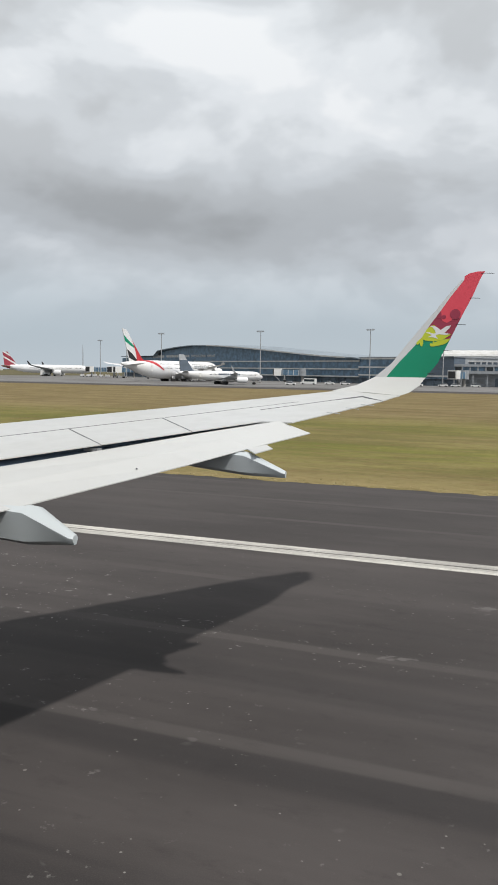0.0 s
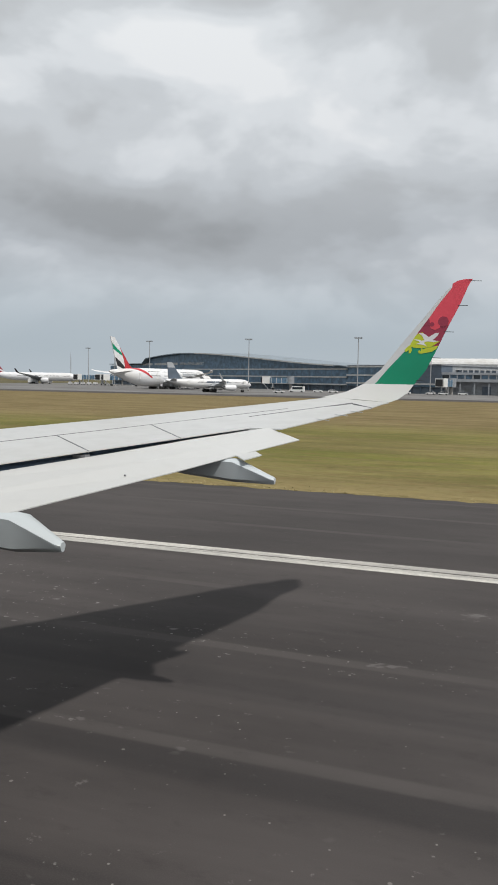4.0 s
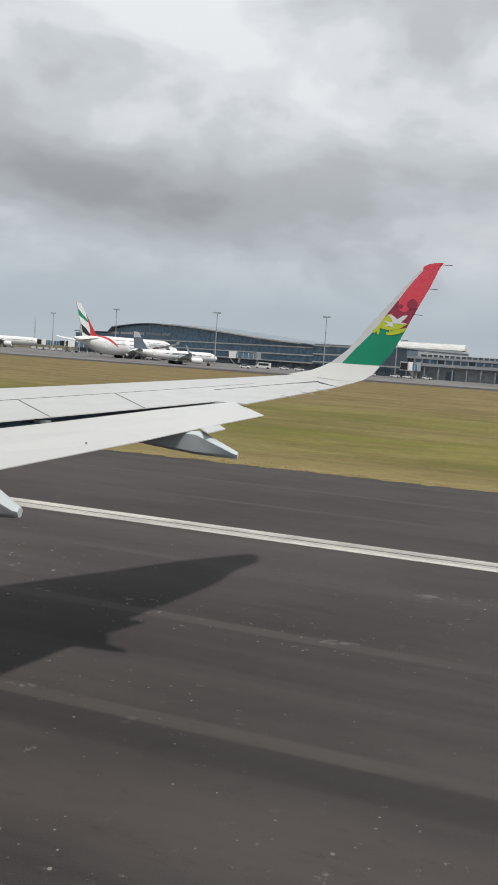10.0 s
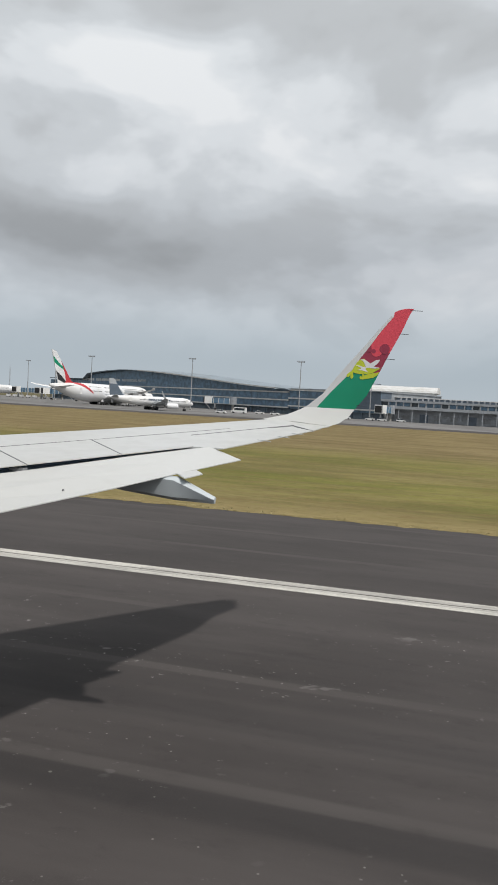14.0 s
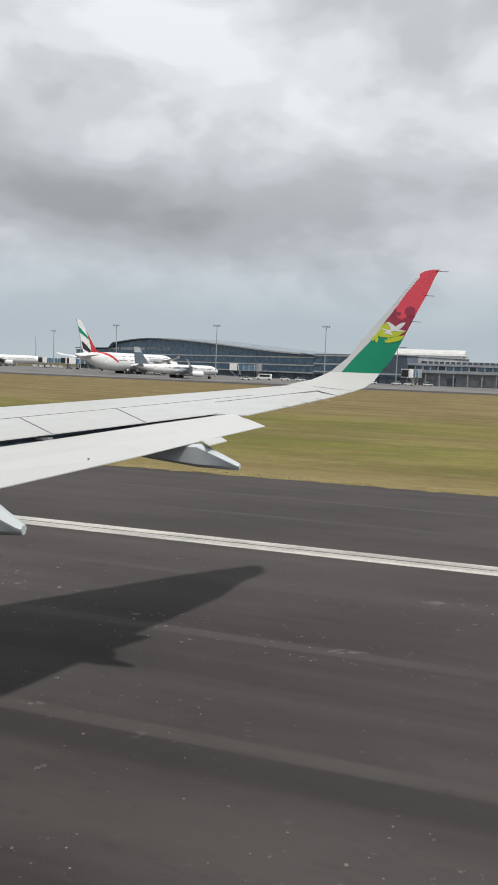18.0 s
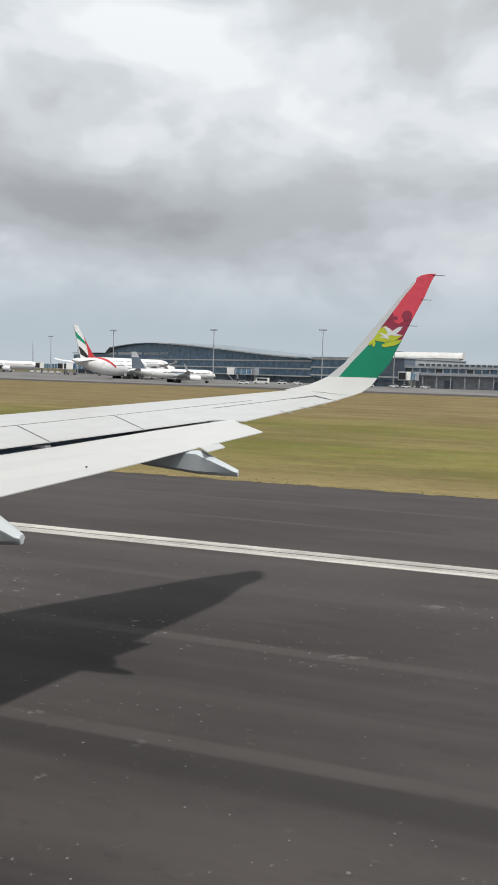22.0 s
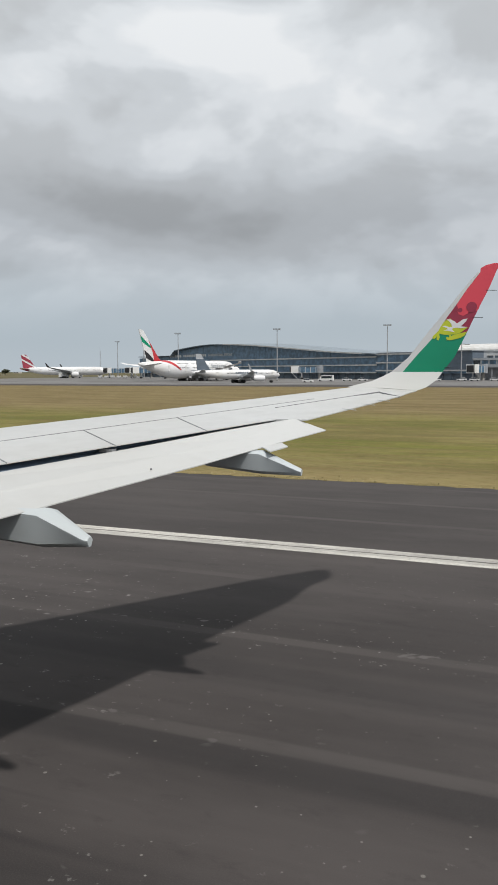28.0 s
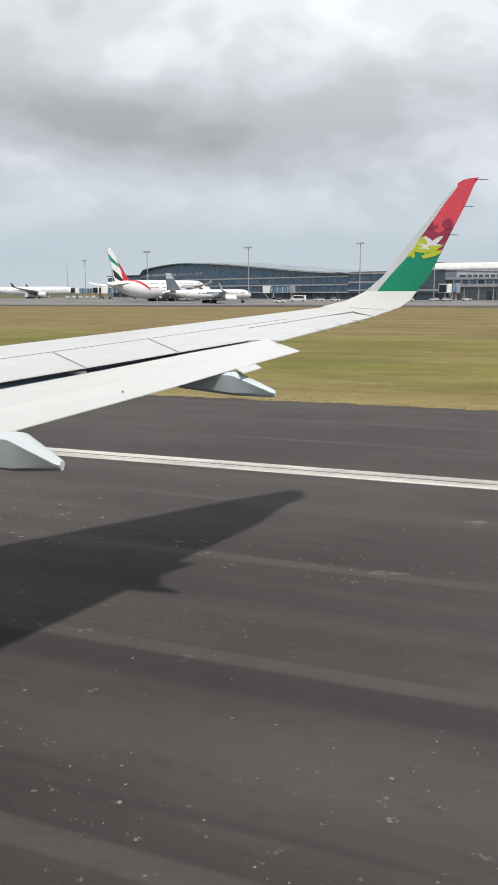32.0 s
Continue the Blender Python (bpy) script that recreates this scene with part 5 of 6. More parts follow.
def van(x, y, rz, paint_=WHITE, label="white van parked on the apron", long=5.4, high=2.3):
    a = thing("van", x, y, 0, rz, label, "van", "apron vehicles")
    L = long
    part("body", prism(B(), [(-L / 2, 0.4), (L / 2, 0.4), (L / 2, 1.0), (L / 2 - 0.9, 1.25), (L / 2 - 1.6, high), (-L / 2 + 0.1, high), (-L / 2, high - 0.3)], -0.95, 0.95), paint_, a)
    part("windscreen", prism(B(), [(L / 2 - 0.95, 1.3), (L / 2 - 0.88, 1.27), (L / 2 - 1.52, high - 0.1), (L / 2 - 1.62, high - 0.1)], -0.85, 0.85), GLASS, a)
    for s in (-1, 1):
        part("side_window", bx(-L / 2 + 0.5, L / 2 - 1.7, s * 0.96 - 0.02, s * 0.96 + 0.02, 1.35, high - 0.35), GLASS, a)
        part("headlight", bx(L / 2 - 0.02, L / 2 + 0.03, s * 0.7 - 0.15, s * 0.7 + 0.15, 0.75, 0.95), PALE, a)
    wheels(a, (-L / 2 + 1, L / 2 - 1), 0.85, 0.36)
    part("bumper", bx(L / 2 - 0.05, L / 2 + 0.1, -0.9, 0.9, 0.4, 0.6), BLACK, a)
    return a


def car(x, y, rz, paint_=WHITE, label="white car parked on the apron"):
    a = thing("car", x, y, 0, rz, label, "car", "apron vehicles")
    part("body", prism(B(), [(-2.1, 0.35), (2.1, 0.35), (2.1, 0.8), (1.1, 0.95), (-2.0, 1.0), (-2.1, 0.8)], -0.88, 0.88), paint_, a)
    part("cabin", rings(B(), [[(-1.8, -0.82, 0.96), (1.1, -0.82, 0.94), (1.1, 0.82, 0.94), (-1.8, 0.82, 0.96)], [(-1.4, -0.68, 1.5), (0.3, -0.68, 1.5), (0.3, 0.68, 1.5), (-1.4, 0.68, 1.5)]]), GLASS, a)
    part("roof", bx(-1.4, 0.3, -0.68, 0.68, 1.5, 1.55), paint_, a)
    wheels(a, (-1.35, 1.35), 0.8, 0.32)
    for s in (-1, 1):
        part("headlight", bx(2.08, 2.13, s * 0.62 - 0.16, s * 0.62 + 0.16, 0.62, 0.76), PALE, a)
    return a


def bus(x, y, rz):
    a = thing("apron_bus", x, y, 0, rz, "long white apron bus with a dark window band", "bus")
    part("body", prism(B(), [(-7, 0.35), (7, 0.35), (7, 2.6), (6.7, 3.0), (-6.7, 3.0), (-7, 2.6)], -1.5, 1.5), WHITE, a)
    for s in (-1, 1):
        for i in range(8):
            part("side_window", bx(-6.6 + i * 1.65, -5.05 + i * 1.65, s * 1.51 - 0.02, s * 1.51 + 0.02, 1.0, 2.6), GLASS, a)
    part("windscreen", bx(6.98, 7.03, -1.3, 1.3, 1.1, 2.7), GLASS, a)
    wheels(a, (-4.3, 4.4), 1.35, 0.48)


def truck(x, y, rz, box_mat=WHITE, cab=WHITE, label="white catering truck on the apron"):
    a = thing("service_truck", x, y, 0, rz, label, "truck", "apron vehicles")
    part("chassis", bx(-3.6, 3.6, -0.9, 0.9, 0.5, 0.8), BLACK, a)
    part("cargo_box", bx(-3.6, 1.6, -1.2, 1.2, 0.85, 3.3), box_mat, a)
    c = part("cab", prism(B(), [(1.8, 0.5), (3.6, 0.5), (3.6, 1.5), (3.2, 2.5), (1.8, 2.5)], -1.1, 1.1), cab, a)
    part("windscreen", prism(B(), [(3.62, 1.52), (3.66, 1.52), (3.27, 2.4), (3.22, 2.4)], -1.0, 1.0), GLASS, c)
    wheels(a, (-2.4, 2.6), 1.0, 0.45)
    return a


def stairs(x, y, rz, mat=WHITE, label="white mobile passenger stairs on the apron"):
    a = thing("passenger_stairs", x, y, 0, rz, label, "mobile stairs", "apron vehicles")
    part("chassis", bx(-3.2, 3.2, -0.9, 0.9, 0.5, 1.0), mat, a)
    part("ramp", prism(B(), [(-3.2, 0.9), (-2.8, 0.9), (2.4, 3.9), (3.4, 3.9), (3.4, 4.1), (2.3, 4.1), (-3.2, 1.1)], -0.8, 0.8), PALE, a)
    for s in (-1, 1):
        part("side_rail", prism(B(), [(-3.0, 1.2), (2.4, 4.2), (3.4, 4.2), (3.4, 5.2), (2.3, 5.2), (-3.0, 2.2)], s * 0.85 - 0.04, s * 0.85 + 0.04), mat, a)
        part("prop", tube(B(), (2.2, s * 0.7, 0.9), (2.6, s * 0.7, 3.9), 0.08), STEEL, a)
    for i in range(12):
        part("step", bx(-2.8 + i * 0.44, -2.5 + i * 0.44, -0.78, 0.78, 1.05 + i * 0.25, 1.3 + i * 0.25), GREY, a)
    wheels(a, (-2.2, 2.2), 0.85, 0.4)
    return a


def cart(x, y, rz):
    a = thing("baggage_cart", x, y, 0, rz, "small white covered baggage cart", "baggage cart", "baggage carts")
    part("deck", bx(-1.4, 1.4, -0.75, 0.75, 0.4, 0.55), GREY, a)
    part("canopy", prism(B(), [(-1.4, 1.6), (1.4, 1.6), (1.3, 1.8), (-1.3, 1.8)], -0.8, 0.8), WHITE, a)
    part("curtain", bx(-1.35, 1.35, -0.72, 0.72, 0.6, 1.6), PALE, a)
    wheels(a, (-1, 1), 0.65, 0.25)


van(-107, 352, 0)
van(-94, 353, 180)
car(-124, 349, 10)
car(-60, 350, 20)
car(-57, 357, 170)
for x, y, rz in ((-312, 318, 5), (-306, 320, 185), (-300, 319, 0), (-293, 318, 10), (-250, 318, 0), (-243, 320, 170), (-420, 330, 90), (-351, 340, 0), (-345, 343, 180), (-341, 340, 20), (-300, 310, 0), (-229, 318, 10)):
    van(x, y, rz)
for x, y, rz in ((-262, 300, 0), (-478, 345, 0), (-484, 350, 180), (-508, 342, 10), (-514, 342, 180), (-527, 342, 0), (-534, 341, 0), (-358, 330, 0), (-470, 352, 0), (-494, 342, 180), (-540, 300, 0)):
    car(x, y, rz)
bus(-200, 231, 176)
van(-541, 330, 180, WHITE, "long white panel van on the apron", 7.0, 2.7)
truck(-418, 318, 120, SIGNAL_RED, SIGNAL_RED, "red service truck beside the parked airliner")
truck(-384, 320, 60, SIGNAL_RED, WHITE, "red loading truck under the airliner's wing")
truck(-402, 322, 100)
truck(-600, 355, 20)
truck(-612, 362, 200)
truck(-770, 470, 20)
truck(-775, 462, 20)
stairs(-498, 340, 0)
stairs(-205, 318, 150)
stairs(-214, 320, 170)
stairs(-197, 312, 160)
stairs(-425, 312, 20, SIGNAL_RED, "red and white mobile stairs near the airliner")
for i in range(9):
    cart(-226 + i * 4.4, 312 + (i % 3), 5 * (i % 4))
for i in range(7):
    cart(-412 + i * 4.2, 314 + (i % 2), 8)
for i in range(6):
    cart(-622 + i * 4, 350, 0)
for i in range(5):
    cart(-738 + i * 5, 452, 20)


def taxi_sign(x, y, w, mat, mark, rz=0, label="yellow taxiway guidance sign on short legs"):
    a = thing("taxiway_sign", x, y, 0, rz, label, "airfield sign", "taxiway signs")
    part("panel", bx(-w / 2, w / 2, -0.12, 0.12, 0.35, 1.35), mat, a)
    for i in range(max(1, int(w / 0.9))):
        part("lettering_bar", bx(-w / 2 + 0.25 + i * 0.8, -w / 2 + 0.65 + i * 0.8, -0.15, -0.125, 0.6, 1.1), mark, a)
    for q in (-w / 2 + 0.3, w / 2 - 0.3):
        part("leg", tube(B(), (q, 0, 0), (q, 0, 0.36), 0.05), STEEL, a)


for x, y, w, m, k in ((-94, 97, 2.2, YELLOW, BLACK), (-98, 99, 2.6, BLACK, YELLOW), (-82, 89.5, 2.2, YELLOW, BLACK), (-160, 97.6, 1.4, YELLOW, BLACK), (-152.3, 93.2, 1.3, BLACK, YELLOW), (-143.8, 84, 1.2, PALE, BLACK), (-193, 160, 1.6, PALE, BLACK), (-988.7, 158, 2.0, PALE, BLACK), (-1100.4, 94, 3.2, BLACK, YELLOW), (-1104, 109, 4.0, BLACK, YELLOW), (-1105.6, 128, 1.6, BLACK, YELLOW), (-720, 158, 1.6, PALE, BLACK), (-619, 156, 1.8, PALE, BLACK), (-366, 158, 1.2, YELLOW, BLACK), (-1094, 52, 5.2, BLACK, YELLOW)):
    taxi_sign(x, y, w, m, k, 0, "yellow taxiway guidance sign on short legs" if m is YELLOW else ("black taxiway location sign on short legs" if m is BLACK else "pale taxiway marker sign on short legs"))
a = thing("marker_post", -82.3, 35.1, 0, 0, "stout white metal post on a footed stand in the grass", "post")
part("cylinder", tube(B(), (0, 0, 0.25), (0, 0, 1.05), 0.2, n=14), WHITE, a)
part("cap", tube(B(), (0, 0, 1.05), (0, 0, 1.2), 0.22, 0.06, 14), PALE, a)
for q in (-0.35, 0.35):
    part("leg", tube(B(), (q, 0, 0), (q * 0.5, 0, 0.5), 0.04), STEEL, a)
part("foot", bx(-0.45, 0.45, -0.2, 0.2, 0, 0.05), STEEL, a)


def edge_light(x, y):
    a = thing("runway_edge_light", x, y, 0, 0, "small low runway edge light in the asphalt", "runway light", "runway edge lights")
    part("base", tube(B(), (0, 0, 0), (0, 0, 0.04), 0.15, 0.12, 12), STEEL, a)
    part("lens", tube(B(), (0, 0, 0.04), (0, 0, 0.08), 0.06, 0.04, 10), GREY, a)
    return a


first = edge_light(-58.9, 22.4)
for i in range(1, 24):
    copy_thing(first, at(-58.9 - i * 47.6, 22.2))

# ---- buildings ----


def row_windows(parent, x0, x1, n, y, z0, z1, frac=0.6, glass=GLASS, frame_mat=None, side=-1):
    """n separate windows in a wall that faces local -y (side -1) or +y."""
    w = (x1 - x0) / n
    first_ = None
    for i in range(n):
        cx = x0 + (i + 0.5) * w
        if first_ is None:
            first_ = part("window", bx(-w * frac / 2, w * frac / 2, -0.06, 0.06, z0, z1), glass, parent)
            first_.location = (cx, y + side * 0.03, 0)
        else:
            again(first_, parent, cx, y + side * 0.03, 0)


def wall_box(parent, name, x0, x1, y0, y1, z0, z1, mat, label=""):
    return part(name, bx(x0, x1, y0, y1, z0, z1), mat, parent, label)


# maintenance hangar
h = thing("maintenance_hangar", -70, 366, 0, 0, "vast open maintenance hangar with cream fascia and grey doors", "hangar")
wall_box(h, "fascia", -42, 42, 0, 1.2, 18, 24, CREAM, "cream sheet fascia")
wall_box(h, "sign_panel", -30.5, -12.5, -0.25, 0, 19.2, 22.6, WHITE, "blank white sign panel")
wall_box(h, "roof", -42, 42, 1.2, 72, 23.3, 24, ROOF_METAL)
# added pale floor, with walls kept pale, to bounce light into the dark interior
wall_box(h, "floor_slab", -41.3, 41.3, 1.2, 71.3, 0.0, 0.03, PALE_CONCRETE, "pale floor added to bounce daylight inside")
wall_box(h, "side_wall", -42, -41.3, 1.2, 72, 0, 23.3, PALE)
wall_box(h, "side_wall", 41.3, 42, 1.2, 72, 0, 23.3, PALE)
wall_box(h, "back_wall", -41.3, 41.3, 71.3, 72, 0, 23.3, PALE, "pale back wall")
for x0, x1 in ((-42, -36), (-35.9, -31.5), (31, 35.5), (35.6, 42)):
    d = wall_box(h, "door_leaf", x0, x1, 0.2, 0.9, 0, 18, MIDGREY, "grey ribbed sliding door leaf")
    for k in range(5):
        q = x0 + (k + 0.5) * (x1 - x0) / 5
        part("rib", bx(q - 0.08, q + 0.08, 0.06, 0.2, 0, 18), GREY, d)
for k in range(7):
    wall_box(h, "roof_truss", -41, 41, 6 + k * 9.5, 6.5 + k * 9.5, 20.8, 22.6, SLATE)
for k in range(6):
    wall_box(h, "skylight_strip", -26 + k * 9, -20 + k * 9, 70.9, 71.2, 13.5, 15, PALE, "pale strip of daylight panels")
for k in range(5):
    wall_box(h, "work_stand", -22 + k * 11, -18 + k * 11, 52, 55, 0, 3 + k % 3, MIDGREY)
jet = thing("business_jet", -44, 392, 0, 200, "small white jet parked inside the dark hangar", "airplane")
part("fuselage", rings(B(), [[(p, q * math.cos(i * math.pi / 6), 2.2 + q * math.sin(i * math.pi / 6)) for i in range(12)] for p, q in ((0, 0.1), (-1.5, 0.8), (-4, 1.1), (-11, 1.1), (-16, 0.3))]), PLANE_WHITE, jet, smooth=True)
for s in (-1, 1):
    part("wing", wing_mesh([(-6.5, 3.2, s * 0.8, 1.6, 0.3), (-9.4, 1.2, s * 8, 2.0, 0.12)]), PLANE_WHITE, jet)
part("fin", prism(B(), [(-12.5, 3.0), (-14.8, 6.4), (-16.4, 6.4), (-15.4, 2.8)], -0.1, 0.1), PLANE_WHITE, jet)
part("landing_gear", box(box(bx(-2.6, -2.3, -0.15, 0.15, 0, 1.6), -9, -8.6, -1.8, -1.5, 0, 1.6), -9, -8.6, 1.5, 1.8, 0, 1.6), STEEL, jet)

# long workshop shed beside it
h = thing("workshop_shed", -174, 330, 0, 0, "long low shed with slate eaves band and pale sliding doors", "shed")
wall_box(h, "eaves_band", -0.2, 63.4, -0.4, 0.3, 9.4, 13.2, SLATE, "slate blue eaves band")
wall_box(h, "end_bay", 0, 12.4, 0, 0.6, 0, 9.4, SLATE, "slate clad end bay")
wall_box(h, "sign_panel", 5.5, 10.0, -0.5, -0.41, 10.8, 11.8, PALE, "plain bars in place of a sign")
first_ = None
for i in range(8):
    x0 = 12.6 + i * 6.3
    wall_box(h, "door_panel", x0, x0 + 6.1, 0.1 + 0.06 * (i % 2), 0.5, 0, 9.4, CREAM, "pale cream sliding door panel")
    wall_box(h, "door_post", x0 + 6.1, x0 + 6.3, -0.05, 0.5, 0, 9.4, MIDGREY)
wall_box(h, "back_wall", 0, 63, 38, 38.5, 0, 10, GREY)
part("roof", prism(B(), [(-0.3, 13.2), (19, 15.0), (38.6, 10), (38.6, 9.7), (19, 14.7), (-0.3, 12.9)], 0, 63.2, "yz"), ROOF_METAL, h)
part("gable_wall", prism(B(), [(0.6, 0), (38, 0), (38, 9.7), (19, 14.6), (0.6, 12.8)], 62.6, 63.1, "yz"), BROWN, h, "brown gable wall")
part("gable_wall", prism(B(), [(0.6, 0), (38, 0), (38, 9.7), (19, 14.6), (0.6, 12.8)], 0.0, 0.5, "yz"), SLATE, h)


def small_block(name, x, y, rz, w, d, hgt, floors, mat, label, nwin, roof_mat=PALE, overhang=0.3, door=True):
    h = thing(name, x, y, 0, rz, label, "building", "airport buildings")
    wall_box(h, "front_wall", 0, w, 0, 0.4, 0, hgt, mat)
    wall_box(h, "side_wall", 0, 0.4, 0.4, d, 0, hgt, mat)
    wall_box(h, "side_wall", w - 0.4, w, 0.4, d, 0, hgt, mat)
    wall_box(h, "back_wall", 0.4, w - 0.4, d - 0.4, d, 0, hgt, mat)
    wall_box(h, "roof_slab", -overhang, w + overhang, -overhang, d + overhang, hgt, hgt + 0.4, roof_mat)
    fl = hgt / floors
    for k in range(floors):
        row_windows(h, 0.6, w - 0.6, nwin, 0, k * fl + 0.35 * fl, k * fl + 0.78 * fl)
    if door:
        wall_box(h, "door", w * 0.42, w * 0.42 + 1.2, -0.07, 0.02, 0, 2.2, MIDGREY)
    return h


small_block("white_annex", -111, 345, 0, 11, 14, 7.2, 2, WHITE, "small white two-storey annex between shed and hangar", 3)
small_block("white_annex", -186, 338, 0, 9.5, 12, 8.2, 2, WHITE, "small white two-storey block beside the long shed", 3)
h = small_block("white_apartment_block", -252, 590, 0, 14, 18, 16.5, 5, WHITE, "white four-storey block rising beyond the cargo shed", 4)
wall_box(h, "stair_tower", 13.9, 20, 2, 12, 0, 19.0, WHITE)
wall_box(h, "balcony_slab", -3, 0, 0, 10, 9.8, 10.2, PALE)
wall_box(h, "balcony_slab", -3, 0, 0, 10, 6.4, 6.8, PALE)
small_block("low_office", -284, 338, 0, 15, 14, 7.0, 2, WHITE, "low white office with grey roof beside the control tower", 4, MIDGREY, 0.8)
small_block("low_office", -268.5, 343, 0, 5, 10, 6.6, 2, PALE, "small pale block beside the control tower", 2)
h = small_block("office_block", -255, 376, 0, 22, 16, 11.0, 3, PALE, "pale three-storey office block behind the control tower", 8)
wall_box(h, "roof_tank", 12, 17, 4, 10, 11.4, 15, PALE, "pale roof plant room")
wall_box(h, "stair_glass", 8, 11.5, -0.5, 0, 0, 11, GLASS_BLUE, "tall blue glass stairwell")
small_block("container_row", -186, 318, 0, 8, 5, 3.2, 1, WHITE, "small white site cabin near the cargo shed", 3)
small_block("metal_warehouse", -26, 322, 0, 15, 20, 6, 1, PALE, "pale metal warehouse beside the hangar", 4, ROOF_METAL)

# cargo shed with a cantilevered roof
h = thing("cargo_shed", -235, 330, 0, 0, "open cargo shed with a thin grey cantilevered roof", "shed")
part("roof", prism(B(), [(-3, 8.0), (18, 9.6), (34, 8.4), (34, 8.0), (18, 9.1), (-3, 7.6)], 0, 46, "yz"), ROOF_METAL, h, "thin grey curved roof")
part("roof_fascia", bx(-0.2, 46.2, -3.3, -3, 7.7, 8.1), PALE, h)
wall_box(h, "back_wall", 0, 46, 30, 30.5, 0, 8, SLATE)
wall_box(h, "inner_wall", 2, 44, 9, 9.4, 0, 7.8, SLATE, "dark slate inner wall")
for k in range(7):
    wall_box(h, "roller_door", 4 + k * 5.7, 8.2 + k * 5.7, 8.9, 9.0, 0, 5, MIDGREY)
for k in range(6):
    wall_box(h, "post", k * 9.1, k * 9.1 + 0.4, -1.4, -1.0, 0, 7.9, PALE)
part("sloping_wing", prism(B(), [(-3, 7.9), (20, 6.3), (20, 6.0), (-3, 7.5)], 46, 58, "yz"), WHITE, h, "lower roof wing")
for k in range(3):
    wall_box(h, "post", 48 + k * 4, 48.3 + k * 4, 2, 2.3, 0, 7, PALE)

# control tower
h = thing("control_tower", -260, 340, 0, 0, "cream concrete control tower with dark glazed cab", "control tower")
wall_box(h, "shaft", -3.6, 3.6, -3.4, 3.4, 0, 18.6, CREAM, "cream concrete shaft")
wall_box(h, "corner_pier", -3.9, -2.2, -3.8, -3.4, 0, 18.2, CREAM)
wall_box(h, "corner_pier", 2.2, 3.9, -3.8, -3.4, 0, 18.2, CREAM)
st = wall_box(h, "window_strip", -0.9, 0.9, -3.5, -3.42, 1.5, 17.2, GLASS, "dark vertical window strip")
for k in range(9):
    part("spandrel", bx(-0.9, 0.9, -3.6, -3.5, 2.6 + k * 1.7, 2.9 + k * 1.7), PALE, st)
part("cab_floor", rings(B(), [[(c * 3.4, d * 3.4, 18.6) for c, d in ((-1, -1), (1, -1), (1, 1), (-1, 1))], [(c * 3.9, d * 3.9, 19.5) for c, d in ((-1, -1), (1, -1), (1, 1), (-1, 1))]]), PALE, h)
cab = part("cab_glass", rings(B(), [[(3.8 * math.cos(math.pi / 8 + i * math.pi / 4) * 1.05, 3.8 * math.sin(math.pi / 8 + i * math.pi / 4) * 1.05, 19.5) for i in range(8)], [(4.6 * math.cos(math.pi / 8 + i * math.pi / 4) * 1.05, 4.6 * math.sin(math.pi / 8 + i * math.pi / 4) * 1.05, 22.0) for i in range(8)]]), GLASS, h, "outward-leaning dark glazing")
for i in range(8):
    an = math.pi / 8 + i * math.pi / 4
    part("mullion", tube(B(), (4.0 * math.cos(an), 4.0 * math.sin(an), 19.5), (4.85 * math.cos(an), 4.85 * math.sin(an), 22.0), 0.09, n=5), PALE, cab)
part("cab_roof", rings(B(), [[(q * math.cos(math.pi / 8 + i * math.pi / 4), q * math.sin(math.pi / 8 + i * math.pi / 4), z) for i in range(8)] for q, z in ((4.9, 22.0), (4.9, 22.4))]), PALE, h)
for i in range(8):
    an = math.pi / 8 + i * math.pi / 4
    b_ = an + math.pi / 4
    part("roof_rail", tube(tube(B(), (4.6 * math.cos(an), 4.6 * math.sin(an), 22.4), (4.6 * math.cos(an), 4.6 * math.sin(an), 23.6), 0.06, n=5), (4.6 * math.cos(an), 4.6 * math.sin(an), 23.5), (4.6 * math.cos(b_), 4.6 * math.sin(b_), 23.5), 0.05, n=5), STEEL, h)
part("aerial", tube(B(), (1, 0, 22.4), (1, 0, 25.2), 0.05), STEEL, h)
wall_box(h, "lower_annex", -5.6, -3.6, -3, 3, 0, 6, GREY)

# glass pavilion
h = thing("glass_pavilion", -316, 329, 0, 0, "low glass pavilion with a thin arched roof", "building")
part("roof", prism(B(), [(-1.5, 6.4), (8, 7.9), (17, 8.2), (25, 7.2), (25, 6.9), (17, 7.8), (8, 7.5), (-1.5, 6.0)], -2, 16), WHITE, h, "thin white arched roof")
for i in range(8):
    wall_box(h, "glass_panel", 0.4 + i * 2.9, 3.1 + i * 2.9, 0, 0.15, 0.8, 5.9, GLASS_BLUE)
    wall_box(h, "mullion", 0.1 + i * 2.9, 0.4 + i * 2.9, -0.15, 0.2, 0, 6.2, PALE)
wall_box(h, "white_beam", -1, 24, -0.3, 0.1, 3.2, 3.6, WHITE)
wall_box(h, "back_wall", 0, 24, 14, 14.4, 0, 7, GREY)

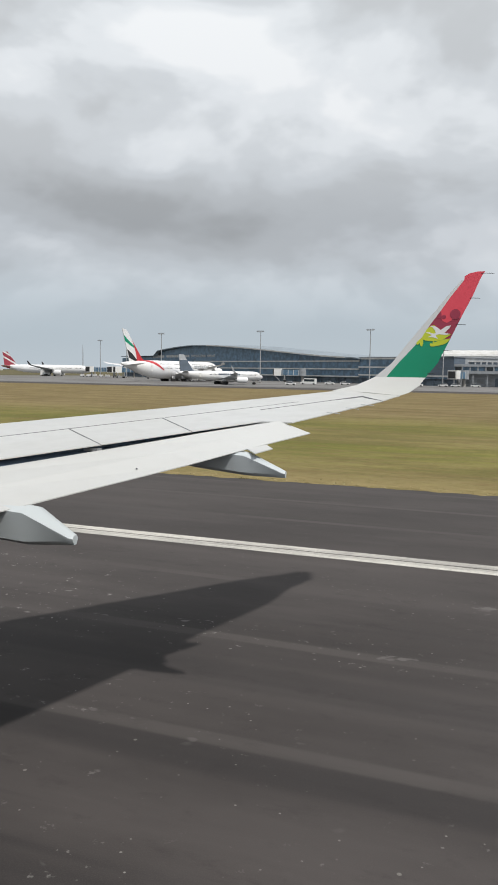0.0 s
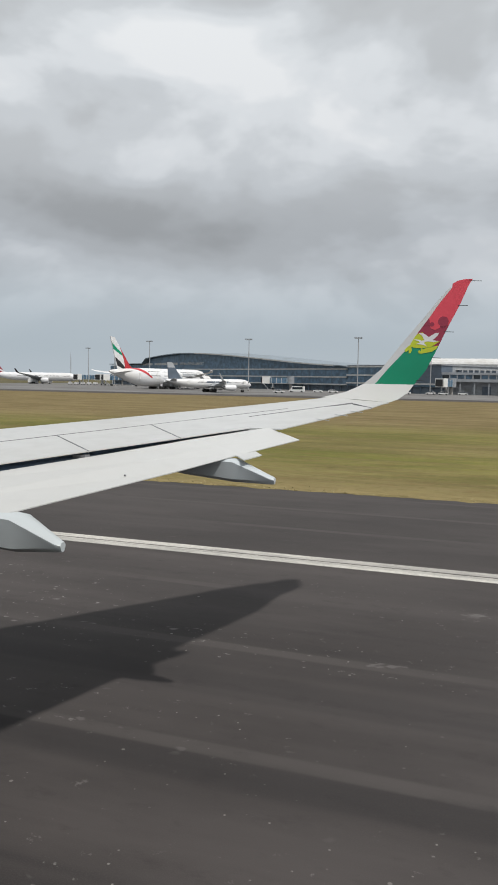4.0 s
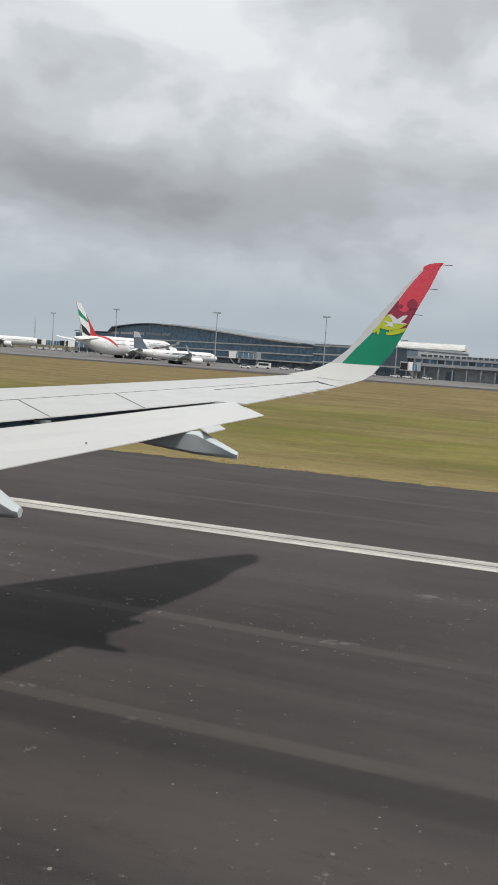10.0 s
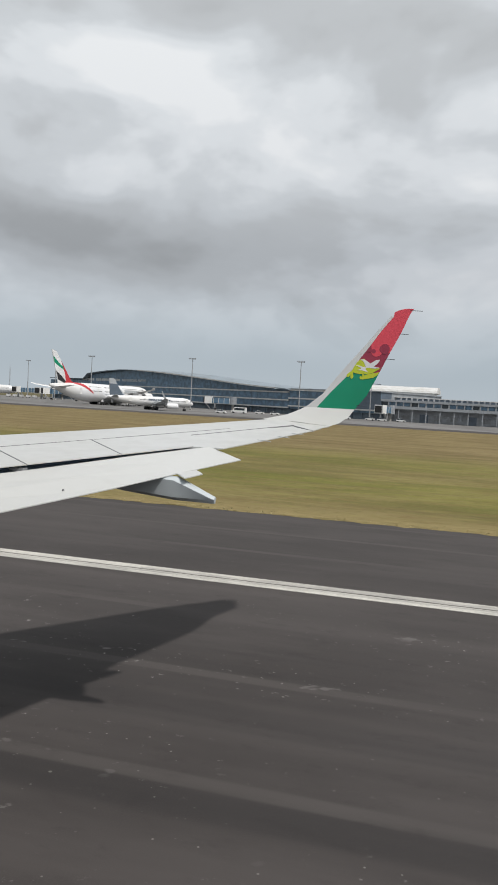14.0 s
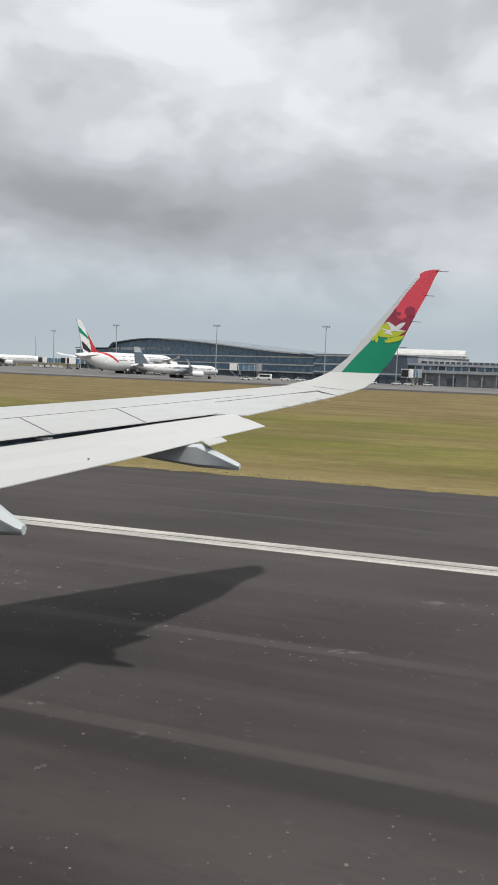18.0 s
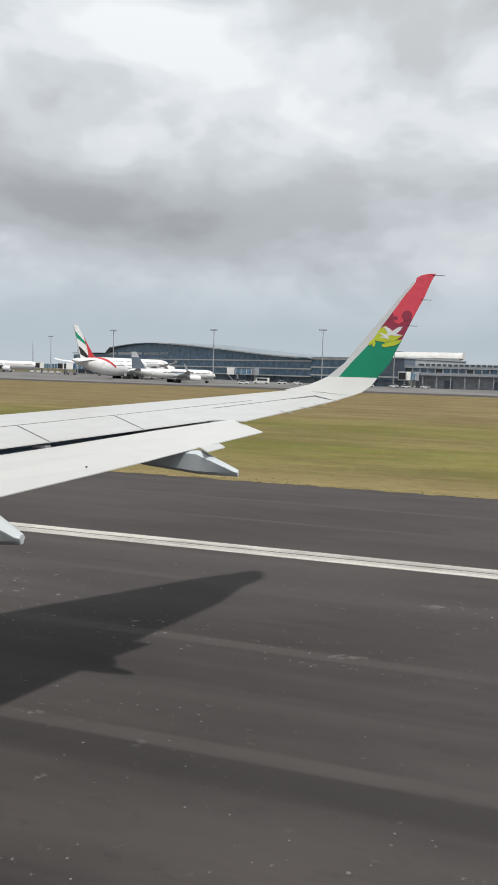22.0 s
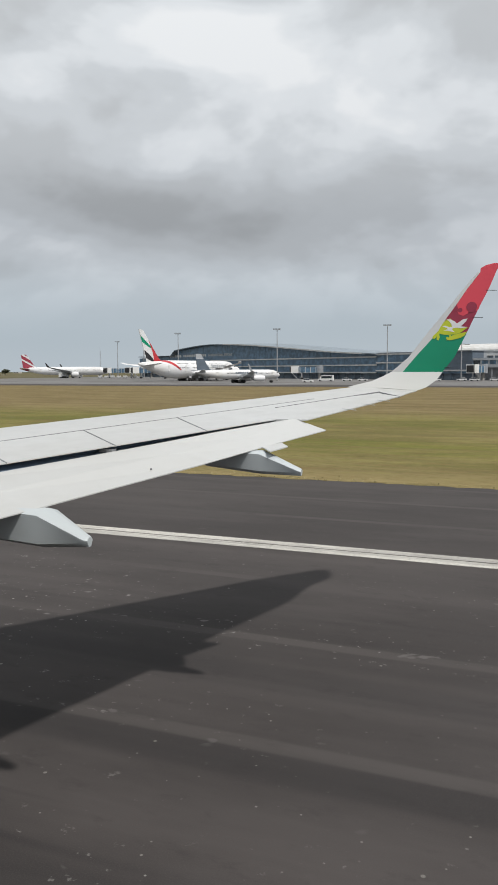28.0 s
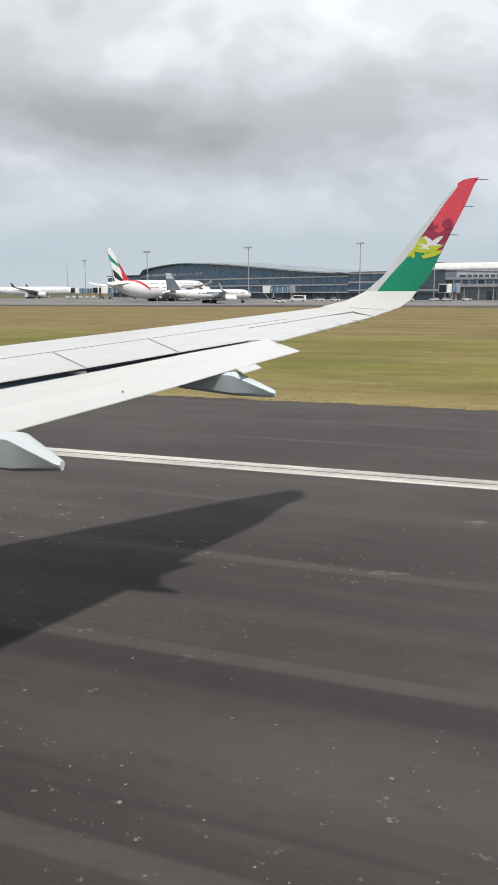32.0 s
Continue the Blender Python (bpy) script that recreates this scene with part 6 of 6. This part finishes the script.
# old terminal
h = thing("old_terminal", -486, 367, 0, 0, "long grey two-storey passenger terminal with upper office floor", "terminal building")
wall_box(h, "ground_floor_wall", 6, 142, 3.5, 4, 0, 5.8, GREY, "recessed grey ground floor")
wall_box(h, "gallery_fascia", 5, 146, -0.3, 0.5, 6.0, 7.4, GREY, "long grey gallery fascia")
wall_box(h, "gallery_back", 5, 146, 0.9, 1.2, 7.4, 9.3, SLATE)
wall_box(h, "gallery_parapet", 5, 146, -0.3, 0.9, 9.3, 10.4, GREY, "grey roof parapet")
for k in range(40):
    wall_box(h, "gallery_window", 5.5 + k * 3.5, 8.4 + k * 3.5, 0.6, 0.7, 7.5, 9.2, GLASS_BLUE if k % 4 else GLASS)
    wall_box(h, "gallery_post", 8.4 + k * 3.5, 9.0 + k * 3.5, -0.1, 0.5, 7.4, 9.3, GREY)
wall_box(h, "gallery_floor", 5, 146, 0.5, 40, 5.8, 6.0, GREY)
wall_box(h, "gallery_roof", 5, 146, 0.9, 30, 10.1, 10.4, MIDGREY, "flat grey gallery roof")
wall_box(h, "back_wall", 6, 142, 39.5, 40, 0, 12, GREY)
for k in range(24):
    wall_box(h, "roof_slot", 9 + k * 2.6, 10.8 + k * 2.6, 9, 10, 10.4, 11.6, SLATE)
wall_box(h, "slot_canopy", 8, 72, 8.6, 12, 11.6, 11.9, PALE, "thin pale roof canopy")
wall_box(h, "upper_wall", 72.5, 134.5, 21, 21.5, 10.4, 14.2, GREY, "grey upper office floor")
wall_box(h, "upper_roof", 71.5, 135.5, 19.8, 40, 14.2, 14.7, PALE, "pale roof edge")
row_windows(h, 74, 118, 17, 21, 11.6, 13.2, 0.62)
row_windows(h, 119, 134, 4, 21, 11.0, 13.8, 0.92, GLASS)
for k in range(22):
    wall_box(h, "column", 7 + k * 6.4, 7.5 + k * 6.4, 0.0, 0.5, 0, 6.0, GREY)
for k in range(18):
    if k % 3 != 2:
        wall_box(h, "ground_window", 8 + k * 7.4, 11.4 + k * 7.4, 3.4, 3.52, 1.2, 3.6, MIDGREY)
    else:
        wall_box(h, "loading_door", 8.6 + k * 7.4, 12.6 + k * 7.4, 3.4, 3.52, 0, 4.0, SLATE)
wall_box(h, "penthouse", 80, 92.5, 24, 32, 14.7, 16.4, SLATE)
for k in range(9):
    wall_box(h, "deck_rail_post", 79.6 + k * 1.6, 79.75 + k * 1.6, 23.5, 23.65, 16.4, 18.7, STEEL)
wall_box(h, "deck_slab", 79.3, 93.2, 23.4, 32.5, 16.4, 16.8, GREY)
for k in range(3):
    wall_box(h, "deck_rail", 79.3, 93.2, 23.5, 23.62, 17.2 + k * 0.65, 17.45 + k * 0.65, GREY, "grey roof deck rail")
wall_box(h, "roof_plant", 96, 106, 26, 33, 14.7, 16.0, GREY)
wall_box(h, "end_block", 145, 159, -15, 12, 0, 12.6, PALE, "pale end block")
row_windows(h, 146, 158, 4, -15, 9.4, 11.4, 0.7)
row_windows(h, 146, 152, 2, -15, 5.4, 7.6, 0.7)
wall_box(h, "end_stair_block", 152.5, 164, -18, -15, 0, 9.8, WHITE, "white stair block")
row_windows(h, 153, 163.5, 3, -18, 6.2, 8.4, 0.6)
row_windows(h, 153, 163.5, 3, -18, 1.2, 3.6, 0.6)
wall_box(h, "stair_canopy", 150, 166, -20, -18, 4.4, 4.8, PALE)
wall_box(h, "roof_room", 153, 158, -10, -2, 12.6, 14.1, PALE)

# white vaulted hall behind
h = thing("vaulted_hall", -494, 409, 0, -3, "white hall with a shallow vaulted roof behind the terminal", "hall")
wall_box(h, "front_wall", 0, 37, 0, 0.5, 0, 15.4, WHITE)
wall_box(h, "side_wall", 36.5, 37, 0.5, 26, 0, 14.6, WHITE)
wall_box(h, "side_wall", 0, 0.5, 0.5, 26, 0, 14.6, WHITE)
part("vault", prism(B(), [(-1, 15.2)] + [(13 + 14 * math.cos(math.pi - k * math.pi / 10), 15.2 + 3.4 * math.sin(k * math.pi / 10)) for k in range(11)] + [(27, 15.2)], -1, 38, "yz"), PALE, h, "pale membrane vault")


def jet_bridge(x, y, rz, ln):
    a = thing("jet_bridge", x, y, 0, rz, "white and grey passenger boarding bridge", "boarding bridge", "boarding bridges")
    part("rotunda", tube(B(), (0, 0, 3.4), (0, 0, 7.6), 2.1, n=12), GREY, a)
    part("rotunda_column", tube(B(), (0, 0, 0), (0, 0, 3.4), 0.7, n=10), CONCRETE, a)
    t = part("tunnel", bx(1.5, ln, -1.4, 1.4, 3.7, 6.7), GLASS_BLUE, a, "glazed tunnel")
    for k in range(int(ln / 3)):
        part("tunnel_rib", bx(1.8 + k * 3, 2.1 + k * 3, -1.5, 1.5, 3.6, 6.8), PALE, t)
    part("head", bx(ln - 0.2, ln + 4, -2.1, 2.1, 3.4, 7.4), WHITE, a, "white bridge head")
    part("head_shade", bx(ln + 3.9, ln + 4.6, -1.6, 1.6, 3.8, 6.9), BLACK, a)
    part("lift_leg", box(box(bx(ln - 2.2, ln - 1.7, -1.9, -1.4, 0.9, 3.7), ln - 2.2, ln - 1.7, 1.4, 1.9, 0.9, 3.7), ln - 2.6, ln - 1.3, -1.9, 1.9, 0.9, 1.3), STEEL, a)
    wheels(a, (ln - 1.95,), 1.6, 0.5)
    part("service_stair", prism(B(), [(ln + 3.6, 3.6), (ln + 0.2, 0), (ln - 0.2, 0), (ln + 3.2, 3.6)], 2.2, 3.0), STEEL, a)


jet_bridge(-352, 342, 200, 14)
jet_bridge(-476, 364, 250, 9)
jet_bridge(-568, 412, 190, 12)
jet_bridge(-702, 460, 262, 22)
jet_bridge(-655, 434, 215, 22)
jet_bridge(-682, 446, 225, 20)
jet_bridge(-736, 492, 262, 26)

# new glass terminal
h = thing("new_terminal", -481, 367, 0, 147.1, "long blue glass terminal with a swept metal roof", "terminal building")


def roof_z(u):
    if u < 62:
        return 13.6
    if u < 225:
        t = (u - 62) / 163
        return 14.0 + 9.2 * (t * t * (3 - 2 * t)) ** 0.8
    if u < 278:
        return 23.2 - 3.6 * ((u - 225) / 53) ** 1.5
    return 16.2 - 0.6 * (u - 278) / 52


bays = [(u, u + 6.2) for u in np.arange(0, 329, 6.2)]
first_ = None
for i, (u0, u1) in enumerate(bays):
    z = min(roof_z(u0), roof_z(u1)) - 0.5
    part("glass_bay", bx(u0 + 0.12, u1 - 0.12, -0.25, 0.0, 3.2, z), GLASS_BLUE, h)
    part("mullion", bx(u0 - 0.09, u0 + 0.09, -0.3, 0.08, 0, z), FRAME_BLUE, h)
    part("base_panel", bx(u0 + 0.12, u1 - 0.12, -2.2, -1.9, 0, 3.1), BASE_BLUE if i % 3 else SLATE, h)
for z0, u0, u1 in ((4.3, 0, 62), (8.4, 16, 62), (12.8, 16, 62), (7.3, 62, 330), (3.3, 62, 330), (11.6, 62, 225), (10.8, 225, 330)):
    part("white_band", bx(u0, u1, -0.1, 1.0, z0, z0 + 0.7), PALE, h, "pale metal sunshade band")
part("dark_block", bx(0, 15.6, -8, 0.4, 5, 13.9), SLATE, h, "dark slate clad block")
bm = B()
us = list(np.linspace(60, 278, 34))
rings(bm, [[(u, -70, roof_z(u) - 3), (u, -30, roof_z(u) + 1.0), (u, 3.6, roof_z(u)), (u, 3.6, roof_z(u) - 0.5), (u, -30, roof_z(u) + 0.4), (u, -70, roof_z(u) - 3.5)] for u in us])
part("swept_roof", bm, ROOF_BLUE, h, "swept pale metal roof", smooth=True)
us = list(np.linspace(70, 205, 28))
part("roof_edge", rings(B(), [[(u, 3.62, roof_z(u) - 0.62), (u, 3.8, roof_z(u) - 0.62), (u, 3.8, roof_z(u) + 0.12), (u, 3.62, roof_z(u) + 0.12)] for u in us]), PALE, h, "pale metal roof edge")
part("flat_roof", bx(-0.5, 62, -50, 1.2, 13.6, 14.0), GREY, h)
part("flat_roof", bx(278, 332, -50, 2.5, roof_z(300), roof_z(300) + 0.5), SLATE, h, "dark overhanging roof")
part("back_wall", bx(0, 330, -50.5, -50, 0, 13), GREY, h)
part("end_wall", bx(329.5, 330, -50, -0.3, 0, 15), GLASS_BLUE, h)
part("end_wall", bx(0, 0.4, -50, -8, 0, 13.6), GREY, h)
part("step_wall", prism(B(), [(-50, 15.5), (0, 15.5), (0, roof_z(277)), (-50, roof_z(277) - 1)], 277.4, 278, "yz"), GLASS_BLUE, h)
for i in range(21):
    if i not in (4, 13):
        part("sign_bar", bx(232 + i * 2.5, 233.7 + i * 2.5, 0.0, 0.25, 15.0, 16.7), PALE, h, "plain bar in place of a sign letter")
letters = bpy.data.curves.new("sign_lettering", "FONT")
letters.body, letters.size, letters.extrude, letters.space_character = "INTERNATIONAL AIRPORT", 2.5, 0.06, 1.06
maker = bpy.data.objects.new("sign_lettering", letters)
scene.collection.objects.link(maker)
text_mesh = bpy.data.meshes.new_from_object(maker)
bpy.data.objects.remove(maker)
text_mesh.materials.clear()
text_mesh.materials.append(PALE)
wide = max(v.co.x for v in text_mesh.vertices)
text_ob = new("sign_lettering", text_mesh)
text_ob.parent = h
text_ob.matrix_basis = pose(229, 0.2, 14.95, 90, 0, 180) @ Matrix.Diagonal((30.0 / wide, 1, 1, 1))
text_ob["label"] = "pale raised sign letters"
for i in range(5):
    part("escape_stair", prism(B(), [(19.0, 3.3 + 1.8 * i), (23.6, 5.1 + 1.8 * i), (23.6, 5.4 + 1.8 * i), (19.0, 3.6 + 1.8 * i)] if i % 2 else [(23.6, 3.3 + 1.8 * i), (19.0, 5.1 + 1.8 * i), (19.0, 5.4 + 1.8 * i), (23.6, 3.6 + 1.8 * i)], 0.3, 1.5), PALE, h)

# unfinished concrete tower and its hut
h = thing("concrete_tower", -1158.5, 464, 0, 0, "tall bare concrete tower shaft, streaked, with slot windows", "tower")
part("shaft", rings(B(), [[(q * math.cos(i * math.pi / 14), q * math.sin(i * math.pi / 14), z) for i in range(28)] for q, z in ((4.9, 0), (4.75, 14), (4.5, 28), (4.35, 40), (4.25, 46))]), PALE_CONCRETE, h, "pale streaked concrete", smooth=True)
part("collar", tube(B(), (0, 0, 45.8), (0, 0, 46.3), 4.4, n=28), BROWN, h, "rust-stained collar")
part("upper_shaft", tube(B(), (0, 0, 46.3), (0, 0, 56.6), 4.15, n=28), PALE_CONCRETE, h)
part("top_ring", tube(B(), (0, 0, 56.6), (0, 0, 57.1), 4.35, n=28), GREY, h)
for dx, z0, z1 in ((-1.7, 50.5, 52.0), (-1.7, 52.6, 53.8), (-1.7, 54.2, 55.4), (-1.7, 48.8, 50.0), (2.2, 47.0, 48.3), (2.2, 49.6, 50.8)):
    y_ = -math.sqrt(4.15 ** 2 - dx * dx)
    part("slot_window", bx(dx - 0.5, dx + 0.5, y_ - 0.2, y_ + 0.4, z0, z1), DARK, h)
for i in range(4):
    part("aerial", tube(B(), (3.2 * math.cos(i * 1.7 + 0.5), 3.2 * math.sin(i * 1.7 + 0.5), 57.1), (3.2 * math.cos(i * 1.7 + 0.5), 3.2 * math.sin(i * 1.7 + 0.5), 58.6), 0.07), STEEL, h)
for z in (10, 20, 30, 38):
    part("pour_joint", tube(B(), (0, 0, z), (0, 0, z + 0.12), 4.92 - z * 0.0125, n=28), GREY, h)
small_block("tower_hut", -1173, 430, -12, 24, 16, 4.6, 1, GREY, "low grey concrete hut at the tower's foot", 6, GREY, 1.0)
small_block("site_cabin", -1142, 436, 0, 9, 5, 3.0, 1, PALE, "pale site cabin near the concrete tower", 3)
small_block("site_cabin", -1130, 440, 0, 10, 5, 2.8, 1, CREAM, "cream site cabin near the concrete tower", 3)
small_block("site_cabin", -1117, 442, 0, 7, 5, 3.2, 1, PALE, "pale site cabin near the concrete tower", 2)

# fire station with its small watch tower
h = thing("fire_station", -1081, 405, 0, 0, "white two-storey fire station with dark appliance bays", "fire station", "airport buildings")
wall_box(h, "rear_wall", 0, 46, 13.5, 14, 0, 6.4, WHITE)
wall_box(h, "side_wall", 0, 0.5, 0.4, 13.5, 0, 8.4, WHITE)
wall_box(h, "side_wall", 45.5, 46, 0.4, 13.5, 0, 4.4, WHITE)
wall_box(h, "upper_wall", 0, 29, 0, 0.4, 4.6, 8.4, WHITE, "white upper storey")
row_windows(h, 0.8, 28.5, 12, 0, 5.6, 7.3, 0.75)
wall_box(h, "roof_slab", -0.6, 29.6, -1, 14.4, 8.4, 8.9, PALE)
wall_box(h, "bay_roof", 29, 46.6, -1.2, 14.4, 5.2, 5.7, PALE)
wall_box(h, "bay_lintel", 0, 46, -0.3, 0.3, 4.0, 4.6, WHITE)
for k in range(11):
    wall_box(h, "bay_pier", k * 4.55, k * 4.55 + 0.5, -0.3, 0.4, 0, 4.0, WHITE)
    if k < 10:
        wall_box(h, "appliance_bay", k * 4.55 + 0.5, k * 4.55 + 4.55, 0.5, 0.8, 0, 4.0, DARK, "dark appliance bay door")
for k in range(9):
    part("roof_rail_post", bx(1 + k * 3.4, 1.1 + k * 3.4, -0.8, -0.7, 8.9, 9.9), STEEL, h)
part("roof_rail", bx(1, 28.4, -0.8, -0.7, 9.8, 9.9), STEEL, h)
small_block("low_annex", -1098, 407, 0, 14, 9, 3.8, 1, WHITE, "low white annex at the watch tower's foot", 5)
h = thing("watch_tower", -1090, 411, 0, 0, "small white watch tower with a glazed cab", "control tower")
part("shaft", rings(B(), [[(q * c, q * d, z) for c, d in ((-1, -1), (1, -1), (1, 1), (-1, 1))] for q, z in ((2.2, 0), (1.9, 12.2))]), WHITE, h)
part("cab_floor", bx(-3.0, 3.0, -3.0, 3.0, 12.2, 13.0), WHITE, h)
part("cab_glass", rings(B(), [[(q * c, q * d, z) for c, d in ((-1, -1), (1, -1), (1, 1), (-1, 1))] for q, z in ((2.6, 13.0), (2.9, 15.4))]), GLASS, h, "dark cab glazing")
part("cab_roof", bx(-3.2, 3.2, -3.2, 3.2, 15.4, 16.0), WHITE, h)
part("aerial", tube(B(), (0.5, 0, 16), (0.5, 0, 19), 0.06), STEEL, h)
h = thing("lattice_mast", -1155, 704, 0, 0, "slender grey lattice radio mast", "mast")
for c, d in ((-0.8, -0.8), (0.8, -0.8), (0.8, 0.8), (-0.8, 0.8)):
    part("mast_leg", tube(B(), (c, d, 0), (c * 0.5, d * 0.5, 19), 0.14, n=5), STEEL, h)
for k in range(6):
    part("brace", tube(B(), (-0.75, -0.75, k * 3.1), (0.7, -0.7, k * 3.1 + 3.1), 0.09, n=4), STEEL, h)
small_block("garage_shed", -1022, 405, 0, 13, 9, 4.2, 1, WHITE, "small white shed near the fire station", 2)

# white vaulted hangar by the road
h = thing("white_hangar", -1400, 444, 0, -21, "white hangar with a low vaulted roof and tall slit windows", "hangar")
W_ = 54
wall_box(h, "front_wall", 0, 24, 0, 0.5, 0, 7, WHITE)
wall_box(h, "front_wall", 30, W_, 0, 0.5, 0, 7, WHITE)
wall_box(h, "side_wall", 0, 0.5, 0.5, 50, 0, 7, WHITE)
wall_box(h, "side_wall", W_ - 0.5, W_, 0.5, 50, 0, 7, WHITE)
wall_box(h, "back_wall", 0.5, W_ - 0.5, 49.5, 50, 0, 7, WHITE)
wall_box(h, "sliding_door", 24, 30, 0.15, 0.5, 0, 7, NAVY, "dark blue sliding door")
part("front_gable", prism(B(), [(0, 7.0)] + [(W_ / 2 + W_ / 2 * math.cos(math.pi - k * math.pi / 12), 7.0 + 2.8 * math.sin(k * math.pi / 12)) for k in range(13)] + [(W_, 7.0)], 0, 0.5), WHITE, h)
part("vault", rings(B(), [[(W_ / 2 + (W_ / 2 + 0.6) * math.cos(math.pi - k * math.pi / 12), y_, 7.0 + q * math.sin(k * math.pi / 12)) for k in range(13)] + [(W_ / 2 + W_ / 2 * math.cos(k * math.pi / 12), y_, 6.7 + q * math.sin(k * math.pi / 12)) for k in range(13)] for y_, q in ((-0.6, 3.1), (50.6, 3.1))]), WHITE, h, "white vaulted roof", smooth=True)
row_windows(h, 1, 23, 7, 0, 3.8, 6.0, 0.32, MATS["slate_cladding"])
row_windows(h, 31, 53, 7, 0, 3.8, 6.0, 0.32, MATS["slate_cladding"])
for k in range(4):
    wall_box(h, "vent", 19.5 + k * 4.5, 20.6 + k * 4.5, -0.1, 0, 7.8, 8.5, SLATE)
for k in range(4):
    wall_box(h, "sign_bar", 15 + k * 2.2, 16.2 + k * 2.2, -0.12, 0, 1.6, 3.2, GREY, "plain bar in place of a letter")
    wall_box(h, "sign_bar", 32 + k * 2.6, 33.6 + k * 2.6, -0.12, 0, 1.6, 3.2, GREY, "plain bar in place of a letter")
for k in range(9):
    wall_box(h, "side_window", W_, W_ + 0.06, 3 + k * 5.2, 5 + k * 5.2, 3.6, 5.6, SLATE)

# balconied office block
h = thing("balcony_office", -1332, 451, 0, 16, "white three-storey office with deep open balconies", "building")
for k in range(4):
    wall_box(h, "floor_slab", -1, 41, -2.2, 14, k * 3.0, k * 3.0 + 0.45, WHITE)
for k in range(3):
    wall_box(h, "glass_wall", 1, 39, 0.6, 0.8, k * 3.0 + 0.45, k * 3.0 + 3.0, GLASS)
    wall_box(h, "balustrade", 0, 40, -2.15, -2.0, k * 3.0 + 0.45, k * 3.0 + 1.25, WHITE)
    for q in range(8):
        wall_box(h, "column", q * 5.6, q * 5.6 + 0.4, -1.9, -1.5, k * 3.0 + 0.45, k * 3.0 + 3.0, WHITE)
wall_box(h, "back_wall", 0, 40, 13.4, 14, 0.45, 9, WHITE)
wall_box(h, "stair_block", 24, 31, -2.9, -1.9, 0.45, 9.4, PALE)
wall_box(h, "roof_edge", -2, 42, -3, 15, 9.45, 9.9, WHITE)
for q in (3, 20, 24):
    part("roof_aerial", tube(B(), (q, 4, 9.9), (q, 4, 12.4), 0.08), STEEL, h)
small_block("guard_house", -1292, 462, 0, 12, 7, 3.2, 1, WHITE, "low white guard house with dark openings", 4)

# brown hangar at the far end
h = thing("brown_hangar", -1500, 434, 0, 0, "cream hangar with a brown pitched roof", "hangar")
wall_box(h, "front_wall", 0, 64, 0, 0.5, 0, 6.4, CREAM)
wall_box(h, "side_wall", 63.5, 64, 0.5, 40, 0, 6.4, CREAM)
wall_box(h, "back_wall", 0, 64, 39.5, 40, 0, 6.4, CREAM)
part("roof", prism(B(), [(-1, 6.3), (20, 12.2), (41, 6.3), (41, 5.9), (20, 11.8), (-1, 5.9)], -1, 52, "yz"), BROWN, h, "brown pitched roof")
part("roof", prism(B(), [(-1, 6.5), (41, 6.5), (41, 6.9), (-1, 6.9)], 52, 65, "yz"), WHITE, h, "flat white roof")
row_windows(h, 36, 62, 7, 0, 3.6, 5.4, 0.6)
row_windows(h, 4, 34, 6, 0, 1.2, 3.4, 0.5)
wall_box(h, "canopy", 34, 64, -4, 0, 2.6, 3.0, PALE)

# walls, fences, posts
h = thing("concrete_wall", -14, 146, 0, -6, "low weathered concrete wall of separate panels", "wall")
for k in range(14):
    wall_box(h, "wall_panel", k * 3.0, k * 3.0 + 2.94, 0, 0.3, 0, 3.2 + 0.05 * (k % 3), CONCRETE)
for i, (x, y) in enumerate(((-30, 338), (-28.5, 338), (-27, 338), (-25.5, 338), (-36, 336), (-34, 336), (-20.5, 150), (-18.8, 149))):
    a = thing("white_bollard", x, y, 0, 0, "thin white upright bollard", "bollard", "white bollards")
    part("post", tube(B(), (0, 0, 0), (0, 0, 4.6 if i < 4 else 1.8), 0.22 if i < 4 else 0.12), WHITE, a)
    part("cap", tube(B(), (0, 0, 4.6 if i < 4 else 1.8), (0, 0, 4.75 if i < 4 else 1.9), 0.26 if i < 4 else 0.15), PALE, a)
h = thing("perimeter_fence", -1500, 560, 0, 0, "long low wire perimeter fence in front of scrub", "fence")
for k in range(60):
    part("fence_post", bx(k * 10, k * 10 + 0.15, 0, 0.15, 0, 2.2), CONCRETE, h)
for z in (0.4, 1.1, 1.8):
    part("fence_wire", bx(0, 590, 0.05, 0.09, z, z + 0.04), STEEL, h)

# far rise and far town, against the sky
bm = B()
rnd = random.Random(11)
pts = []
for i in range(81):
    x = -3600 + i * 75
    pts.append((x, 1.0 + 2.0 * abs(math.sin(i * 0.37)) + rnd.uniform(0, 1.0) + (4 * math.exp(-((x + 1480) / 120) ** 2))))
rings(bm, [[(x, 2300 - 40, -2), (x, 2300, z), (x, 2600, -2)] for x, z in pts], caps=True)
ground_piece("far_rise", bm, LEAF_DRY, "low dull green rise along the horizon", "hill")
for i in range(16):
    x = -1250 - i * 46 + rnd.uniform(-15, 15)
    small_block("far_house", x, 1500 + rnd.uniform(0, 200), 0, rnd.uniform(8, 16), 10, rnd.uniform(2.5, 4.5), 1, (WHITE, PALE, CREAM)[i % 3], "tiny pale house far off beyond the airfield", 3)
